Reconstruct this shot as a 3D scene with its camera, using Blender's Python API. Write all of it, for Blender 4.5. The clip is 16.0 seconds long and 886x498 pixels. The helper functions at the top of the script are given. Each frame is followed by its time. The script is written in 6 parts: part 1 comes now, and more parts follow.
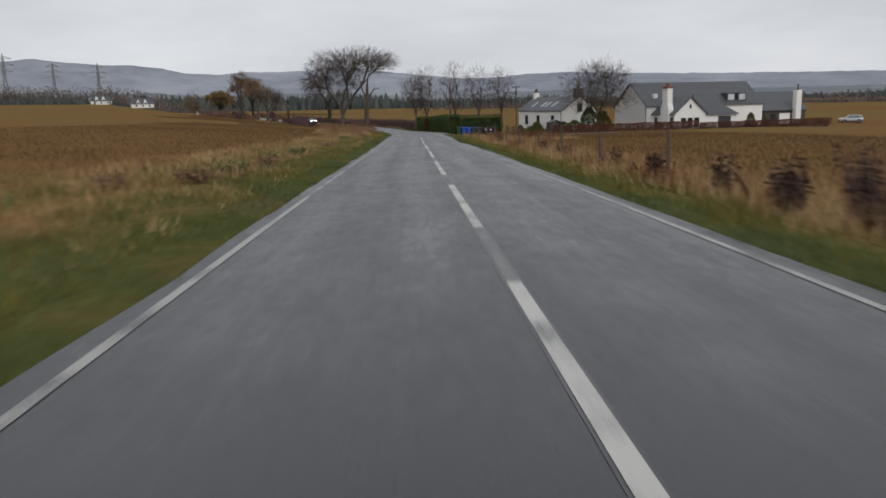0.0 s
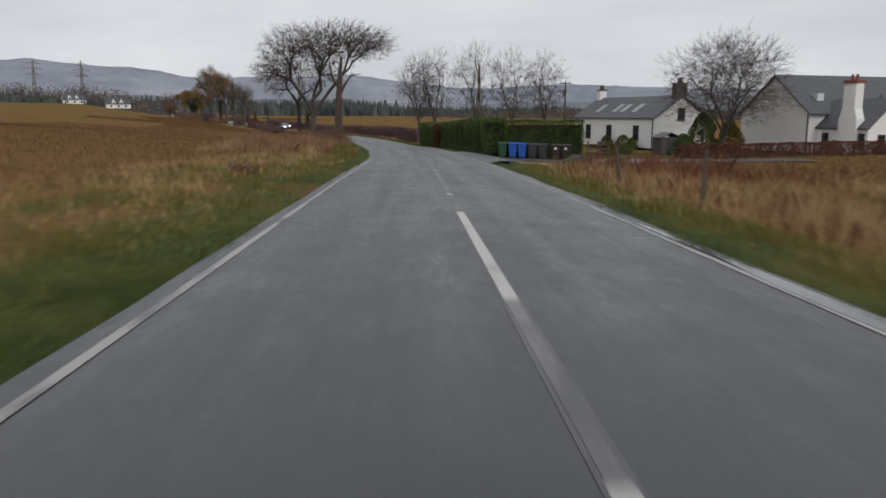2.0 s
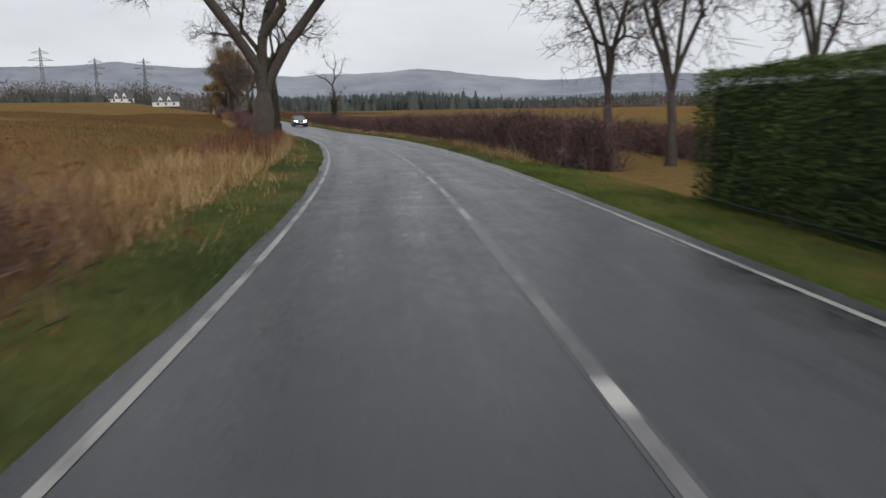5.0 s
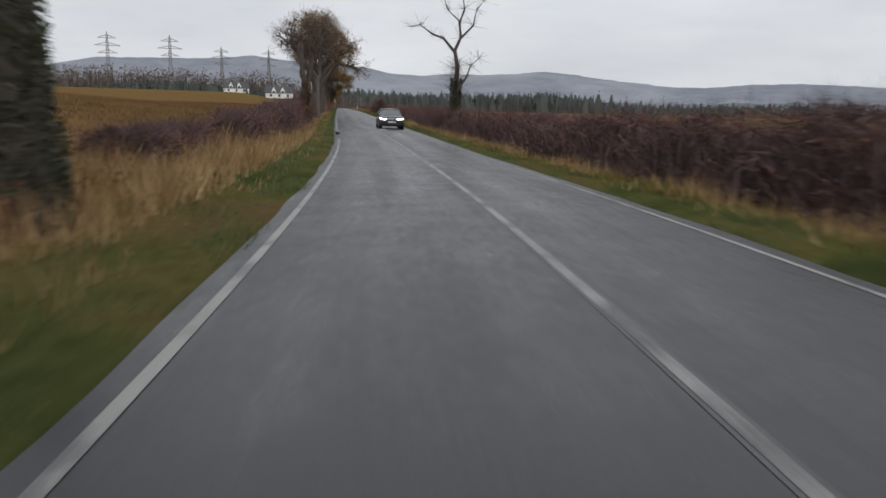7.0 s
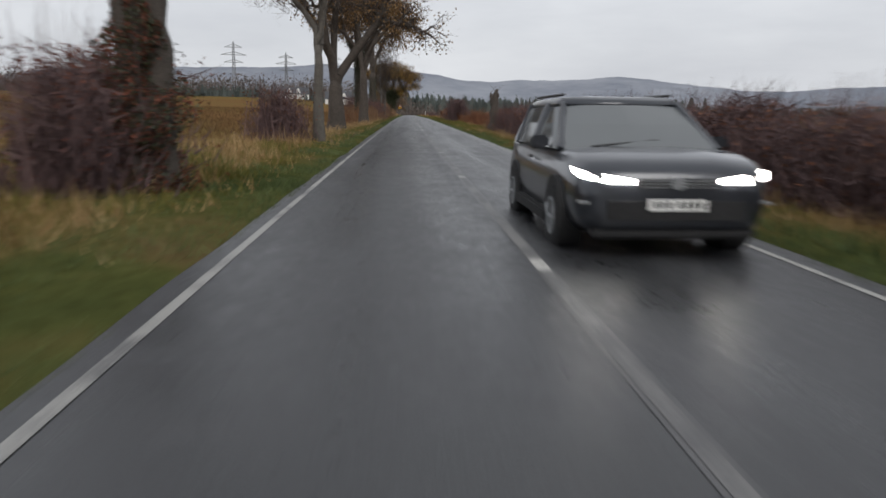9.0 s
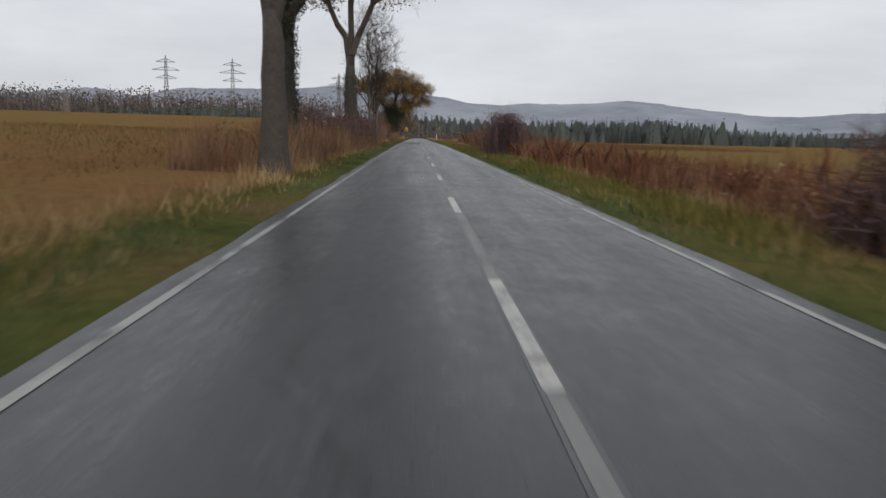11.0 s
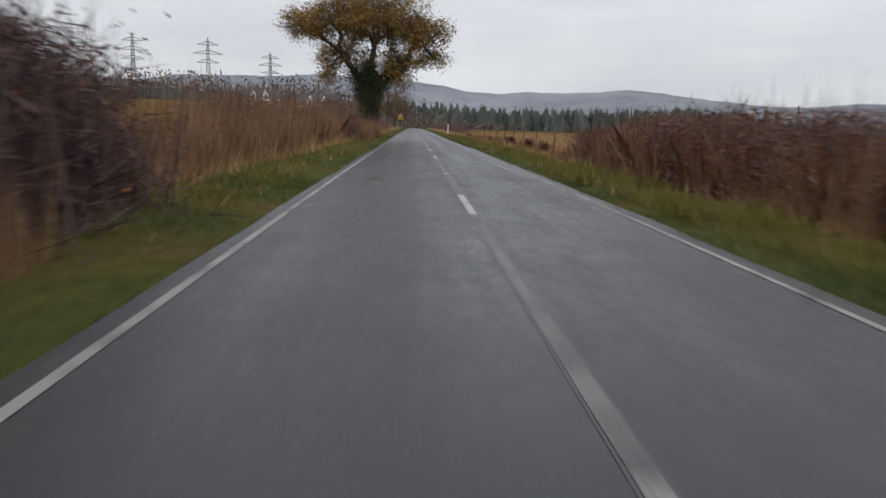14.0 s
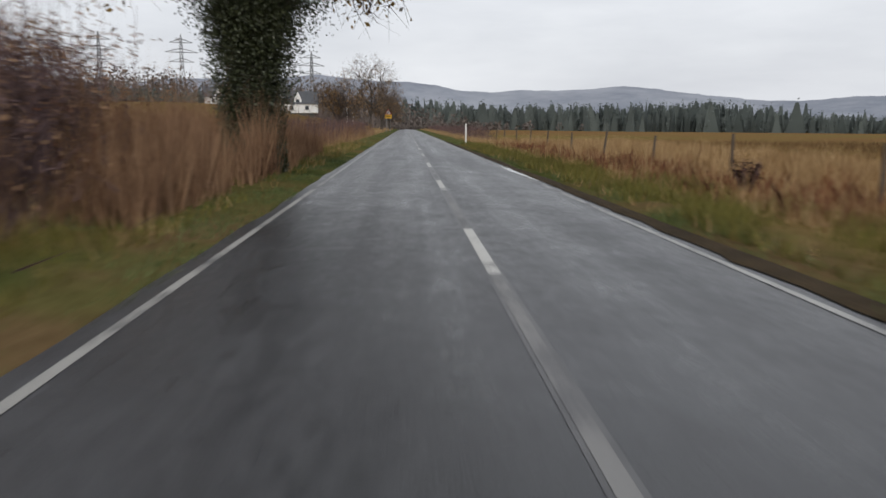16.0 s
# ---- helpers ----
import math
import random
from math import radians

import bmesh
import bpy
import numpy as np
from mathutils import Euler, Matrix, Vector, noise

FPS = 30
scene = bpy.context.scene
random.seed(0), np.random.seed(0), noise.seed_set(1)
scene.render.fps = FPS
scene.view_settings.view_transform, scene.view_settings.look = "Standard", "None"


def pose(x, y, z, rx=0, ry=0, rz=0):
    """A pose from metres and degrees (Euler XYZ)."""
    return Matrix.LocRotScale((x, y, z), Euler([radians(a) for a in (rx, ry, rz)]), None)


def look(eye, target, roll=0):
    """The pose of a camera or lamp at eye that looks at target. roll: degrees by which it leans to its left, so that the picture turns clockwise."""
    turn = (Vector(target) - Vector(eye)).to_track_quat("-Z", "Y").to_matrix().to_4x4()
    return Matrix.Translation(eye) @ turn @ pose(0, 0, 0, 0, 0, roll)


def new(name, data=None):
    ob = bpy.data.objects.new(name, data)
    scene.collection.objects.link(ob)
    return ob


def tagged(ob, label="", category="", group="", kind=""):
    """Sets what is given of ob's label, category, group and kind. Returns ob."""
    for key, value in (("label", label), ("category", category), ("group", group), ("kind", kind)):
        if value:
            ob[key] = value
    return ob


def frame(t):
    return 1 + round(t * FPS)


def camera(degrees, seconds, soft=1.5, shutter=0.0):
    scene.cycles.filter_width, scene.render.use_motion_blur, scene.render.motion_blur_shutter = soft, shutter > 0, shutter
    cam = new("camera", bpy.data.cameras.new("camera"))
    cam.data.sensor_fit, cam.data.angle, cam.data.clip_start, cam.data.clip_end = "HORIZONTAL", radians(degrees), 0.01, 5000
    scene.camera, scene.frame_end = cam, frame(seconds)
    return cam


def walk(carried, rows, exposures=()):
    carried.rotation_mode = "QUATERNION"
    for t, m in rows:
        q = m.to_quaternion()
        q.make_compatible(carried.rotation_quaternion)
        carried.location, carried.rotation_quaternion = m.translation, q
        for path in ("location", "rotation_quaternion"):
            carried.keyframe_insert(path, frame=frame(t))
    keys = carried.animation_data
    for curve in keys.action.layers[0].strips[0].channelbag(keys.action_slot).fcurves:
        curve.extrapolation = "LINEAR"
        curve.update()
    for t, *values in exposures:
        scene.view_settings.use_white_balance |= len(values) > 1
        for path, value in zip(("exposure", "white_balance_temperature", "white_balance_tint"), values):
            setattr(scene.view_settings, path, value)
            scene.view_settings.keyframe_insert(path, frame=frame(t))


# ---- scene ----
cam = camera(60.03, 16.0, soft=1.6, shutter=0.28)

# Road centre line: heading in degrees (left is positive) and level in metres, by distance along it.
HEADING = [(-60, 0.36), (20, -0.18), (30, 0.01), (40, -0.17), (50, -0.11), (60, -0.07), (70, 0.00), (80, 2.00), (90, 4.88), (100, 4.64), (110, 5.87), (120, 7.48), (130, 9.40), (140, 11.44), (150, 13.23), (160, 15.15), (170, 17.20), (180, 18.37), (190, 18.91), (200, 20.18), (210, 20.38), (220, 20.22), (230, 20.14), (250, 19.94), (500, 19.88)]
LEVEL = [(-60, 0.71), (-10, 0.00), (5, -0.34), (20, -0.70), (35, -1.08), (50, -1.37), (65, -1.70), (80, -2.24), (95, -2.33), (110, -2.93), (125, -3.12), (140, -3.20), (155, -3.29), (190, -3.61), (240, -3.20), (290, -2.77), (340, -2.40), (560, -1.51), (1000, -0.38)]
HALF_LEFT, HALF_RIGHT, CROWN = 2.604, 2.286, 0.03
STEP = 1.0
S0, S1 = -80.0, 1000.0
_s = np.arange(S0, S1 + 0.5, STEP)
_th = np.radians(np.interp(_s, [k for k, v in HEADING], [v for k, v in HEADING]))
_k = np.ones(9) / 9
_th = np.convolve(np.pad(_th, 4, mode="edge"), _k, "valid")
_x = np.concatenate([[0], np.cumsum(-(np.sin(_th[1:]) + np.sin(_th[:-1])) / 2 * STEP)])
_y = np.concatenate([[0], np.cumsum((np.cos(_th[1:]) + np.cos(_th[:-1])) / 2 * STEP)])
_x -= np.interp(0, _s, _x)
_y -= np.interp(0, _s, _y)
_z = np.interp(_s, [k for k, v in LEVEL], [v for k, v in LEVEL])
_z = np.convolve(np.pad(_z, 10, mode="edge"), np.ones(21) / 21, "valid")


def rx(s, d):
    """World x and y of the place at distance s along the road and d to the right of its centre line."""
    t = np.interp(s, _s, _th)
    return np.interp(s, _s, _x) + d * np.cos(t), np.interp(s, _s, _y) + d * np.sin(t)


def rz(s):
    return np.interp(s, _s, _z)


def heading(s):
    return float(np.interp(s, _s, _th))


def sd_of(x, y):
    """Distance along the road and offset of a world place (nearest point of the centre line)."""
    x, y = np.atleast_1d(np.asarray(x, float)), np.atleast_1d(np.asarray(y, float))
    so, do = np.empty(x.shape), np.empty(x.shape)
    for a in range(0, len(x), 4000):
        dx, dy = x[a:a + 4000, None] - _x[None, ::4], y[a:a + 4000, None] - _y[None, ::4]
        j = (dx * dx + dy * dy).argmin(1) * 4
        for _ in range(2):
            t = _th[j]
            ex, ey = x[a:a + 4000] - _x[j], y[a:a + 4000] - _y[j]
            along = -ex * np.sin(t) + ey * np.cos(t)
            j = np.clip(np.round(j + along / STEP).astype(int), 0, len(_s) - 1)
        t = _th[j]
        ex, ey = x[a:a + 4000] - _x[j], y[a:a + 4000] - _y[j]
        so[a:a + 4000] = _s[j] - ex * np.sin(t) + ey * np.cos(t)
        do[a:a + 4000] = ex * np.cos(t) + ey * np.sin(t)
    return so, do


# The drive: seconds, distance along the road, offset, eye height over the road, yaw to the road, pitch and roll in degrees.
DRIVE = [
    (0.0, -10.87, -0.741, 1.238, -2.25, -10.73, -1.42),
    (0.5, 1.10, -0.746, 1.238, -2.46, -10.50, -0.84),
    (1.0, 13.29, -0.735, 1.238, -2.66, -10.70, -0.51),
    (1.5, 25.30, -0.717, 1.238, -2.73, -10.43, 0.05),
    (2.0, 37.30, -0.714, 1.238, -2.33, -10.03, -0.04),
    (2.5, 49.68, -0.737, 1.238, -2.36, -10.03, 0.07),
    (3.0, 61.59, -0.738, 1.238, -2.12, -10.84, -0.11),
    (3.5, 73.84, -0.950, 1.238, -1.83, -10.89, -0.32),
    (4.0, 86.33, -1.105, 1.238, -3.83, -10.14, 0.15),
    (4.2, 91.33, -1.030, 1.238, -3.98, -10.45, -0.60),
    (6.3, 143.58, -1.294, 1.238, -3.17, -10.23, 1.21),
    (6.5, 148.55, -1.325, 1.238, -2.81, -10.19, 1.18),
    (7.0, 160.96, -1.389, 1.238, -3.27, -10.18, 0.93),
    (7.5, 173.13, -1.229, 1.238, -4.08, -9.73, -0.11),
    (8.0, 184.90, -1.240, 1.238, -2.60, -9.75, 0.30),
    (8.2, 190.03, -1.244, 1.238, -1.94, -9.25, 0.47),
    (8.5, 197.30, -1.251, 1.238, -3.16, -8.19, 2.07),
    (9.0, 209.10, -1.104, 1.238, -3.12, -9.75, 0.55),
    (9.2, 213.72, -1.022, 1.238, -3.03, -9.48, 0.43),
    (9.5, 220.48, -1.051, 1.238, -3.00, -8.69, 1.31),
    (9.7, 224.85, -0.998, 1.238, -2.74, -8.44, 1.08),
    (11.8, 270.61, -0.739, 1.238, -1.92, -8.11, 1.21),
    (12.0, 275.14, -0.789, 1.238, -2.23, -8.37, 1.61),
    (12.5, 286.58, -0.871, 1.238, -2.30, -8.86, 1.62),
    (13.0, 298.08, -0.846, 1.238, -2.35, -9.47, 0.68),
    (13.5, 309.58, -0.815, 1.238, -1.92, -8.87, -0.31),
    (14.0, 321.10, -0.847, 1.238, -2.45, -8.89, 1.27),
    (14.5, 332.61, -0.789, 1.238, -2.21, -8.69, 0.56),
    (15.0, 344.06, -0.774, 1.238, -2.29, -8.36, 0.66),
    (15.5, 355.46, -0.769, 1.238, -2.50, -8.51, 1.00),
    (16.0, 366.86, -0.743, 1.238, -2.83, -8.90, 0.23),
]


def eye_pose(s, d, h, yaw, pitch, roll):
    x, y = rx(s, d)
    z = float(rz(s)) - CROWN * abs(d) + h
    a = heading(s) + radians(yaw)
    p = radians(pitch)
    ahead = Vector((-math.sin(a) * math.cos(p), math.cos(a) * math.cos(p), math.sin(p)))
    eye = Vector((float(x), float(y), z))
    return look(eye, eye + ahead, roll)


walk(cam, [(t, eye_pose(*r)) for t, *r in DRIVE], exposures=((0.0, 0.0), (3.0, 0.03), (4.0, 0.20), (4.2, 0.20), (6.3, 0.09), (9.7, 0.05), (11.8, 0.06), (15.0, 0.07), (16.0, 0.20)))

# ---- light ----
world = bpy.data.worlds.new("overcast")
scene.world = world
world.use_nodes = True
wn, wl = world.node_tree.nodes, world.node_tree.links
wn.clear()
w_out, w_bg = wn.new("ShaderNodeOutputWorld"), wn.new("ShaderNodeBackground")
w_sky = wn.new("ShaderNodeTexSky")
w_sky.sky_type, w_sky.sun_disc = "NISHITA", False
w_sky.sun_elevation, w_sky.sun_rotation = radians(42), radians(150)
w_sky.air_density, w_sky.dust_density = 1.0, 6.0
w_dim = wn.new("ShaderNodeVectorMath")
w_dim.operation = "SCALE"
w_dim.inputs[3].default_value = 0.10
w_coord, w_map = wn.new("ShaderNodeTexCoord"), wn.new("ShaderNodeMapping")
w_map.inputs["Scale"].default_value = (1.2, 1.2, 5.0)
w_cloud = wn.new("ShaderNodeTexNoise")
w_cloud.inputs["Scale"].default_value, w_cloud.inputs["Detail"].default_value, w_cloud.inputs["Roughness"].default_value = 2.2, 6.0, 0.55
w_ramp = wn.new("ShaderNodeValToRGB")
w_ramp.color_ramp.elements[0].position, w_ramp.color_ramp.elements[1].position = 0.3, 0.72
w_ramp.color_ramp.elements[0].color = (0.63, 0.65, 0.695, 1)
w_ramp.color_ramp.elements[1].color = (0.82, 0.84, 0.875, 1)
w_mix = wn.new("ShaderNodeMixRGB")
w_mix.inputs[0].default_value = 0.88
wl.new(w_coord.outputs["Generated"], w_map.inputs["Vector"])
wl.new(w_map.outputs[0], w_cloud.inputs["Vector"])
wl.new(w_cloud.outputs["Fac"], w_ramp.inputs[0])
wl.new(w_sky.outputs[0], w_dim.inputs[0])
wl.new(w_dim.outputs[0], w_mix.inputs[1])
wl.new(w_ramp.outputs[0], w_mix.inputs[2])
wl.new(w_mix.outputs[0], w_bg.inputs[0])
wl.new(w_bg.outputs[0], w_out.inputs[0])
w_bg.inputs[1].default_value = 1.0

sun = new("sun", bpy.data.lights.new("sun", "SUN"))
sun.data.energy, sun.data.angle, sun.data.color = 0.9, radians(30), (1.0, 0.97, 0.93)
sun.matrix_world = look((0, 0, 50), (math.sin(radians(150)) * -1.0, -math.cos(radians(150)) * 1.0, 50 - math.tan(radians(42))))


# ---- materials ----
def material(name, rough=0.8, metal=0.0, spec=0.4):
    m = bpy.data.materials.new(name)
    m.use_nodes = True
    b = m.node_tree.nodes["Principled BSDF"]
    b.inputs["Roughness"].default_value, b.inputs["Metallic"].default_value = rough, metal
    b.inputs["Specular IOR Level"].default_value = spec
    return m, m.node_tree.nodes, m.node_tree.links, b


def ramp(nodes, stops):
    r = nodes.new("ShaderNodeValToRGB")
    e = r.color_ramp.elements
    while len(e) < len(stops):
        e.new(0.5)
    for el, (p, c) in zip(e, stops):
        el.position, el.color = p, (*c, 1)
    return r


def noise_node(nodes, links, coord, scale, detail=4.0, rough=0.55):
    n = nodes.new("ShaderNodeTexNoise")
    n.inputs["Scale"].default_value, n.inputs["Detail"].default_value, n.inputs["Roughness"].default_value = scale, detail, rough
    links.new(coord, n.inputs["Vector"])
    return n


def mixed(nodes, links, fac, a, b, mode="MIX"):
    m = nodes.new("ShaderNodeMixRGB")
    m.blend_type = mode
    for k, v in ((0, fac), (1, a), (2, b)):
        if isinstance(v, (int, float)):
            m.inputs[k].default_value = v
        elif isinstance(v, tuple):
            m.inputs[k].default_value = (*v, 1)
        else:
            links.new(v, m.inputs[k])
    return m.outputs[0]


def bumped(nodes, links, b, height, strength, dist):
    k = nodes.new("ShaderNodeBump")
    k.inputs["Strength"].default_value, k.inputs["Distance"].default_value = strength, dist
    links.new(height, k.inputs["Height"])
    links.new(k.outputs[0], b.inputs["Normal"])


def surface(name, dark, light, scale, rough=0.8, big=0.35, bump=0.3, bump_size=0.01, metal=0.0, spec=0.4, fine=8.0):
    """A plain surface with stains at a large and grain at a small scale."""
    m, n, l, b = material(name, rough, metal, spec)
    c = n.new("ShaderNodeTexCoord").outputs["Object"]
    a1, a2 = noise_node(n, l, c, scale, 5), noise_node(n, l, c, scale * fine, 4)
    r = ramp(n, ((0.32, dark), (0.68, light)))
    l.new(mixed(n, l, big, a2.outputs["Fac"], a1.outputs["Fac"]), r.inputs[0])
    l.new(r.outputs[0], b.inputs["Base Color"])
    if bump:
        bumped(n, l, b, a2.outputs["Fac"], bump, bump_size)
    return m


def foliage(name, stops, rough=0.75, patch=0.6, spec=0.2, gain=1.0):
    """Blades, leaves or twigs: each island takes its own tone, and patches of the place shift it."""
    m, n, l, b = material(name, rough, 0.0, spec)
    g = n.new("ShaderNodeNewGeometry")
    r = ramp(n, [(p, tuple(min(0.8, k * gain) for k in c)) for p, c in stops])
    pn = noise_node(n, l, g.outputs["Position"], patch, 3)
    pm = n.new("ShaderNodeMath")
    pm.operation = "MULTIPLY_ADD"
    pm.inputs[1].default_value, pm.inputs[2].default_value = 1.4, -0.45
    l.new(pn.outputs["Fac"], pm.inputs[0])
    l.new(mixed(n, l, 0.55, g.outputs["Random Per Island"], pm.outputs[0]), r.inputs[0])
    l.new(r.outputs[0], b.inputs["Base Color"])
    return m


def asphalt_material(name="wet_asphalt"):
    """Coarse surface dressing: bare chips, wet blotches, polished wheel tracks along the road."""
    m, n, l, b = material(name, 0.4, 0.0, 0.5)
    geo = n.new("ShaderNodeNewGeometry").outputs["Position"]
    uv = n.new("ShaderNodeUVMap").outputs[0]
    sep = n.new("ShaderNodeSeparateXYZ")
    l.new(uv, sep.inputs[0])
    stretch = n.new("ShaderNodeMapping")
    stretch.inputs["Scale"].default_value = (0.09, 1.9, 1.0)
    l.new(uv, stretch.inputs["Vector"])
    streak = noise_node(n, l, stretch.outputs[0], 1.0, 5, 0.6)
    blot = noise_node(n, l, geo, 0.9, 8, 0.72)
    grain = noise_node(n, l, geo, 46.0, 4, 0.75)
    speck = noise_node(n, l, geo, 9.0, 4, 0.7)
    stones = n.new("ShaderNodeTexVoronoi")
    stones.inputs["Scale"].default_value = 70.0
    l.new(geo, stones.inputs["Vector"])
    track = n.new("ShaderNodeMath")
    track.operation = "SINE"
    turn = n.new("ShaderNodeMath")
    turn.operation = "MULTIPLY_ADD"
    turn.inputs[1].default_value, turn.inputs[2].default_value = math.tau / 1.35, 1.1
    l.new(sep.outputs[1], turn.inputs[0])
    l.new(turn.outputs[0], track.inputs[0])
    half = n.new("ShaderNodeMath")
    half.operation = "MULTIPLY_ADD"
    half.inputs[1].default_value, half.inputs[2].default_value = 0.10, 0.5
    l.new(track.outputs[0], half.inputs[0])
    tone = mixed(n, l, 0.5, streak.outputs["Fac"], blot.outputs["Fac"])
    tone = mixed(n, l, 0.28, tone, half.outputs[0])
    tone = mixed(n, l, 0.34, tone, speck.outputs["Fac"])
    r = ramp(n, ((0.38, (0.014, 0.015, 0.017)), (0.5, (0.031, 0.032, 0.035)), (0.62, (0.064, 0.065, 0.069))))
    l.new(tone, r.inputs[0])
    g = ramp(n, ((0.3, (0.45, 0.45, 0.45)), (0.7, (1.6, 1.6, 1.6))))
    l.new(grain.outputs["Fac"], g.inputs[0])
    l.new(mixed(n, l, 1.0, r.outputs[0], g.outputs[0], "MULTIPLY"), b.inputs["Base Color"])
    rr = ramp(n, ((0.38, (0.19, 0.19, 0.19)), (0.62, (0.60, 0.60, 0.60))))
    l.new(tone, rr.inputs[0])
    l.new(rr.outputs[0], b.inputs["Roughness"])
    bumped(n, l, b, mixed(n, l, 0.5, stones.outputs["Distance"], grain.outputs["Fac"]), 0.5, 0.005)
    return m


def paint_material(name, base, wear):
    """Road paint, worn through to the asphalt in flakes."""
    m, n, l, b = material(name, 0.5, 0.0, 0.5)
    geo = n.new("ShaderNodeNewGeometry").outputs["Position"]
    a1, a2 = noise_node(n, l, geo, 1.1, 3), noise_node(n, l, geo, 28.0, 4, 0.7)
    r = ramp(n, ((wear - 0.05, (0.075, 0.075, 0.078)), (wear + 0.06, base)))
    l.new(mixed(n, l, 0.45, a1.outputs["Fac"], a2.outputs["Fac"]), r.inputs[0])
    l.new(r.outputs[0], b.inputs["Base Color"])
    return m


def glass_material(name, tint=(0.02, 0.025, 0.03)):
    m, n, l, b = material(name, 0.05, 0.0, 0.8)
    b.inputs["Base Color"].default_value = (*tint, 1)
    return m


def ground_material():
    """Short green grass along the road, stubble and rough pasture in the fields."""
    m, n, l, b = material("field_soil_and_stubble", 1.0, 0.0, 0.0)
    geo = n.new("ShaderNodeNewGeometry").outputs["Position"]
    uv = n.new("ShaderNodeUVMap").outputs[0]
    sep = n.new("ShaderNodeSeparateXYZ")
    l.new(uv, sep.inputs[0])
    big, mid, fine = noise_node(n, l, geo, 0.012, 5, 0.6), noise_node(n, l, geo, 0.25, 5, 0.6), noise_node(n, l, geo, 6.0, 5, 0.7)
    r = ramp(n, ((0.34, (0.150, 0.082, 0.038)), (0.46, (0.178, 0.105, 0.048)), (0.56, (0.160, 0.118, 0.046)), (0.68, (0.125, 0.115, 0.040))))
    l.new(mixed(n, l, 0.35, big.outputs["Fac"], mid.outputs["Fac"]), r.inputs[0])
    turf = ramp(n, ((0.34, (0.040, 0.052, 0.019)), (0.47, (0.072, 0.080, 0.027)), (0.56, (0.100, 0.088, 0.034)), (0.66, (0.120, 0.082, 0.042))))
    l.new(mid.outputs["Fac"], turf.inputs[0])
    off = n.new("ShaderNodeMath")
    off.operation = "ABSOLUTE"
    l.new(sep.outputs[1], off.inputs[0])
    edge = n.new("ShaderNodeMath")
    edge.operation = "MULTIPLY_ADD"
    edge.inputs[1].default_value = 2.4
    l.new(mid.outputs["Fac"], edge.inputs[0])
    l.new(off.outputs[0], edge.inputs[2])
    near = n.new("ShaderNodeMapRange")
    near.inputs["From Min"].default_value, near.inputs["From Max"].default_value = 5.1, 6.6
    near.inputs["To Min"].default_value, near.inputs["To Max"].default_value = 1.0, 0.0
    l.new(edge.outputs[0], near.inputs["Value"])
    col = mixed(n, l, near.outputs[0], r.outputs[0], turf.outputs[0])
    g = ramp(n, ((0.25, (0.6, 0.58, 0.55)), (0.75, (1.3, 1.3, 1.3))))
    l.new(fine.outputs["Fac"], g.inputs[0])
    l.new(mixed(n, l, 1.0, col, g.outputs[0], "MULTIPLY"), b.inputs["Base Color"])
    bumped(n, l, b, fine.outputs["Fac"], 0.8, 0.06)
    return m


M_ASPHALT = asphalt_material()
M_EDGE = paint_material("worn_white_road_paint", (0.30, 0.297, 0.28), 0.45)
M_DASH = paint_material("white_road_paint", (0.43, 0.425, 0.40), 0.43)
M_FAINT = paint_material("faint_road_paint", (0.165, 0.163, 0.158), 0.50)
M_LINE = paint_material("thin_road_paint", (0.27, 0.267, 0.255), 0.47)
M_SEAM = surface("tar_seam", (0.040, 0.040, 0.042), (0.095, 0.095, 0.097), 0.9, 0.40, bump=0.2, bump_size=0.004)
M_PATCH = surface("smooth_road_patch", (0.06, 0.06, 0.063), (0.10, 0.10, 0.104), 1.5, 0.36, bump=0.2, bump_size=0.003)
M_GROUND = ground_material()
M_MUD = surface("wet_verge_mud", (0.012, 0.010, 0.006), (0.070, 0.048, 0.026), 1.6, 0.95, bump=1.0, bump_size=0.04, spec=0.1, fine=14.0)
M_GREEN = foliage("verge_grass_blades", ((0.1, (0.030, 0.042, 0.015)), (0.40, (0.056, 0.074, 0.026)), (0.66, (0.088, 0.098, 0.036)), (0.92, (0.15, 0.12, 0.055))), 0.6, gain=1.72, patch=0.5)
M_LAWN = foliage("bright_mown_grass", ((0.1, (0.05, 0.085, 0.012)), (0.6, (0.10, 0.15, 0.022)), (0.95, (0.16, 0.18, 0.04))), 0.6, patch=0.5)
M_OLIVE = foliage("olive_yellow_grass", ((0.1, (0.06, 0.06, 0.012)), (0.5, (0.13, 0.115, 0.026)), (0.95, (0.24, 0.19, 0.06))), 0.7, gain=1.18)
M_TAN = foliage("dry_grass_blades", ((0.08, (0.075, 0.040, 0.016)), (0.35, (0.155, 0.102, 0.048)), (0.65, (0.245, 0.176, 0.096)), (0.92, (0.34, 0.265, 0.16))), 0.8, gain=2.09)
M_REED = foliage("dead_weed_stalks", ((0.08, (0.045, 0.024, 0.014)), (0.4, (0.112, 0.065, 0.038)), (0.7, (0.190, 0.121, 0.072)), (0.95, (0.305, 0.222, 0.137))), 0.85, gain=2.01)
M_RUST = foliage("rusty_weed_leaves", ((0.08, (0.030, 0.012, 0.008)), (0.5, (0.085, 0.034, 0.018)), (0.9, (0.17, 0.085, 0.035))), 0.85, gain=2.25)
M_TWIG = foliage("bare_hawthorn_twigs", ((0.05, (0.018, 0.012, 0.013)), (0.5, (0.050, 0.033, 0.033)), (0.9, (0.105, 0.070, 0.062))), 0.85, gain=2.78)
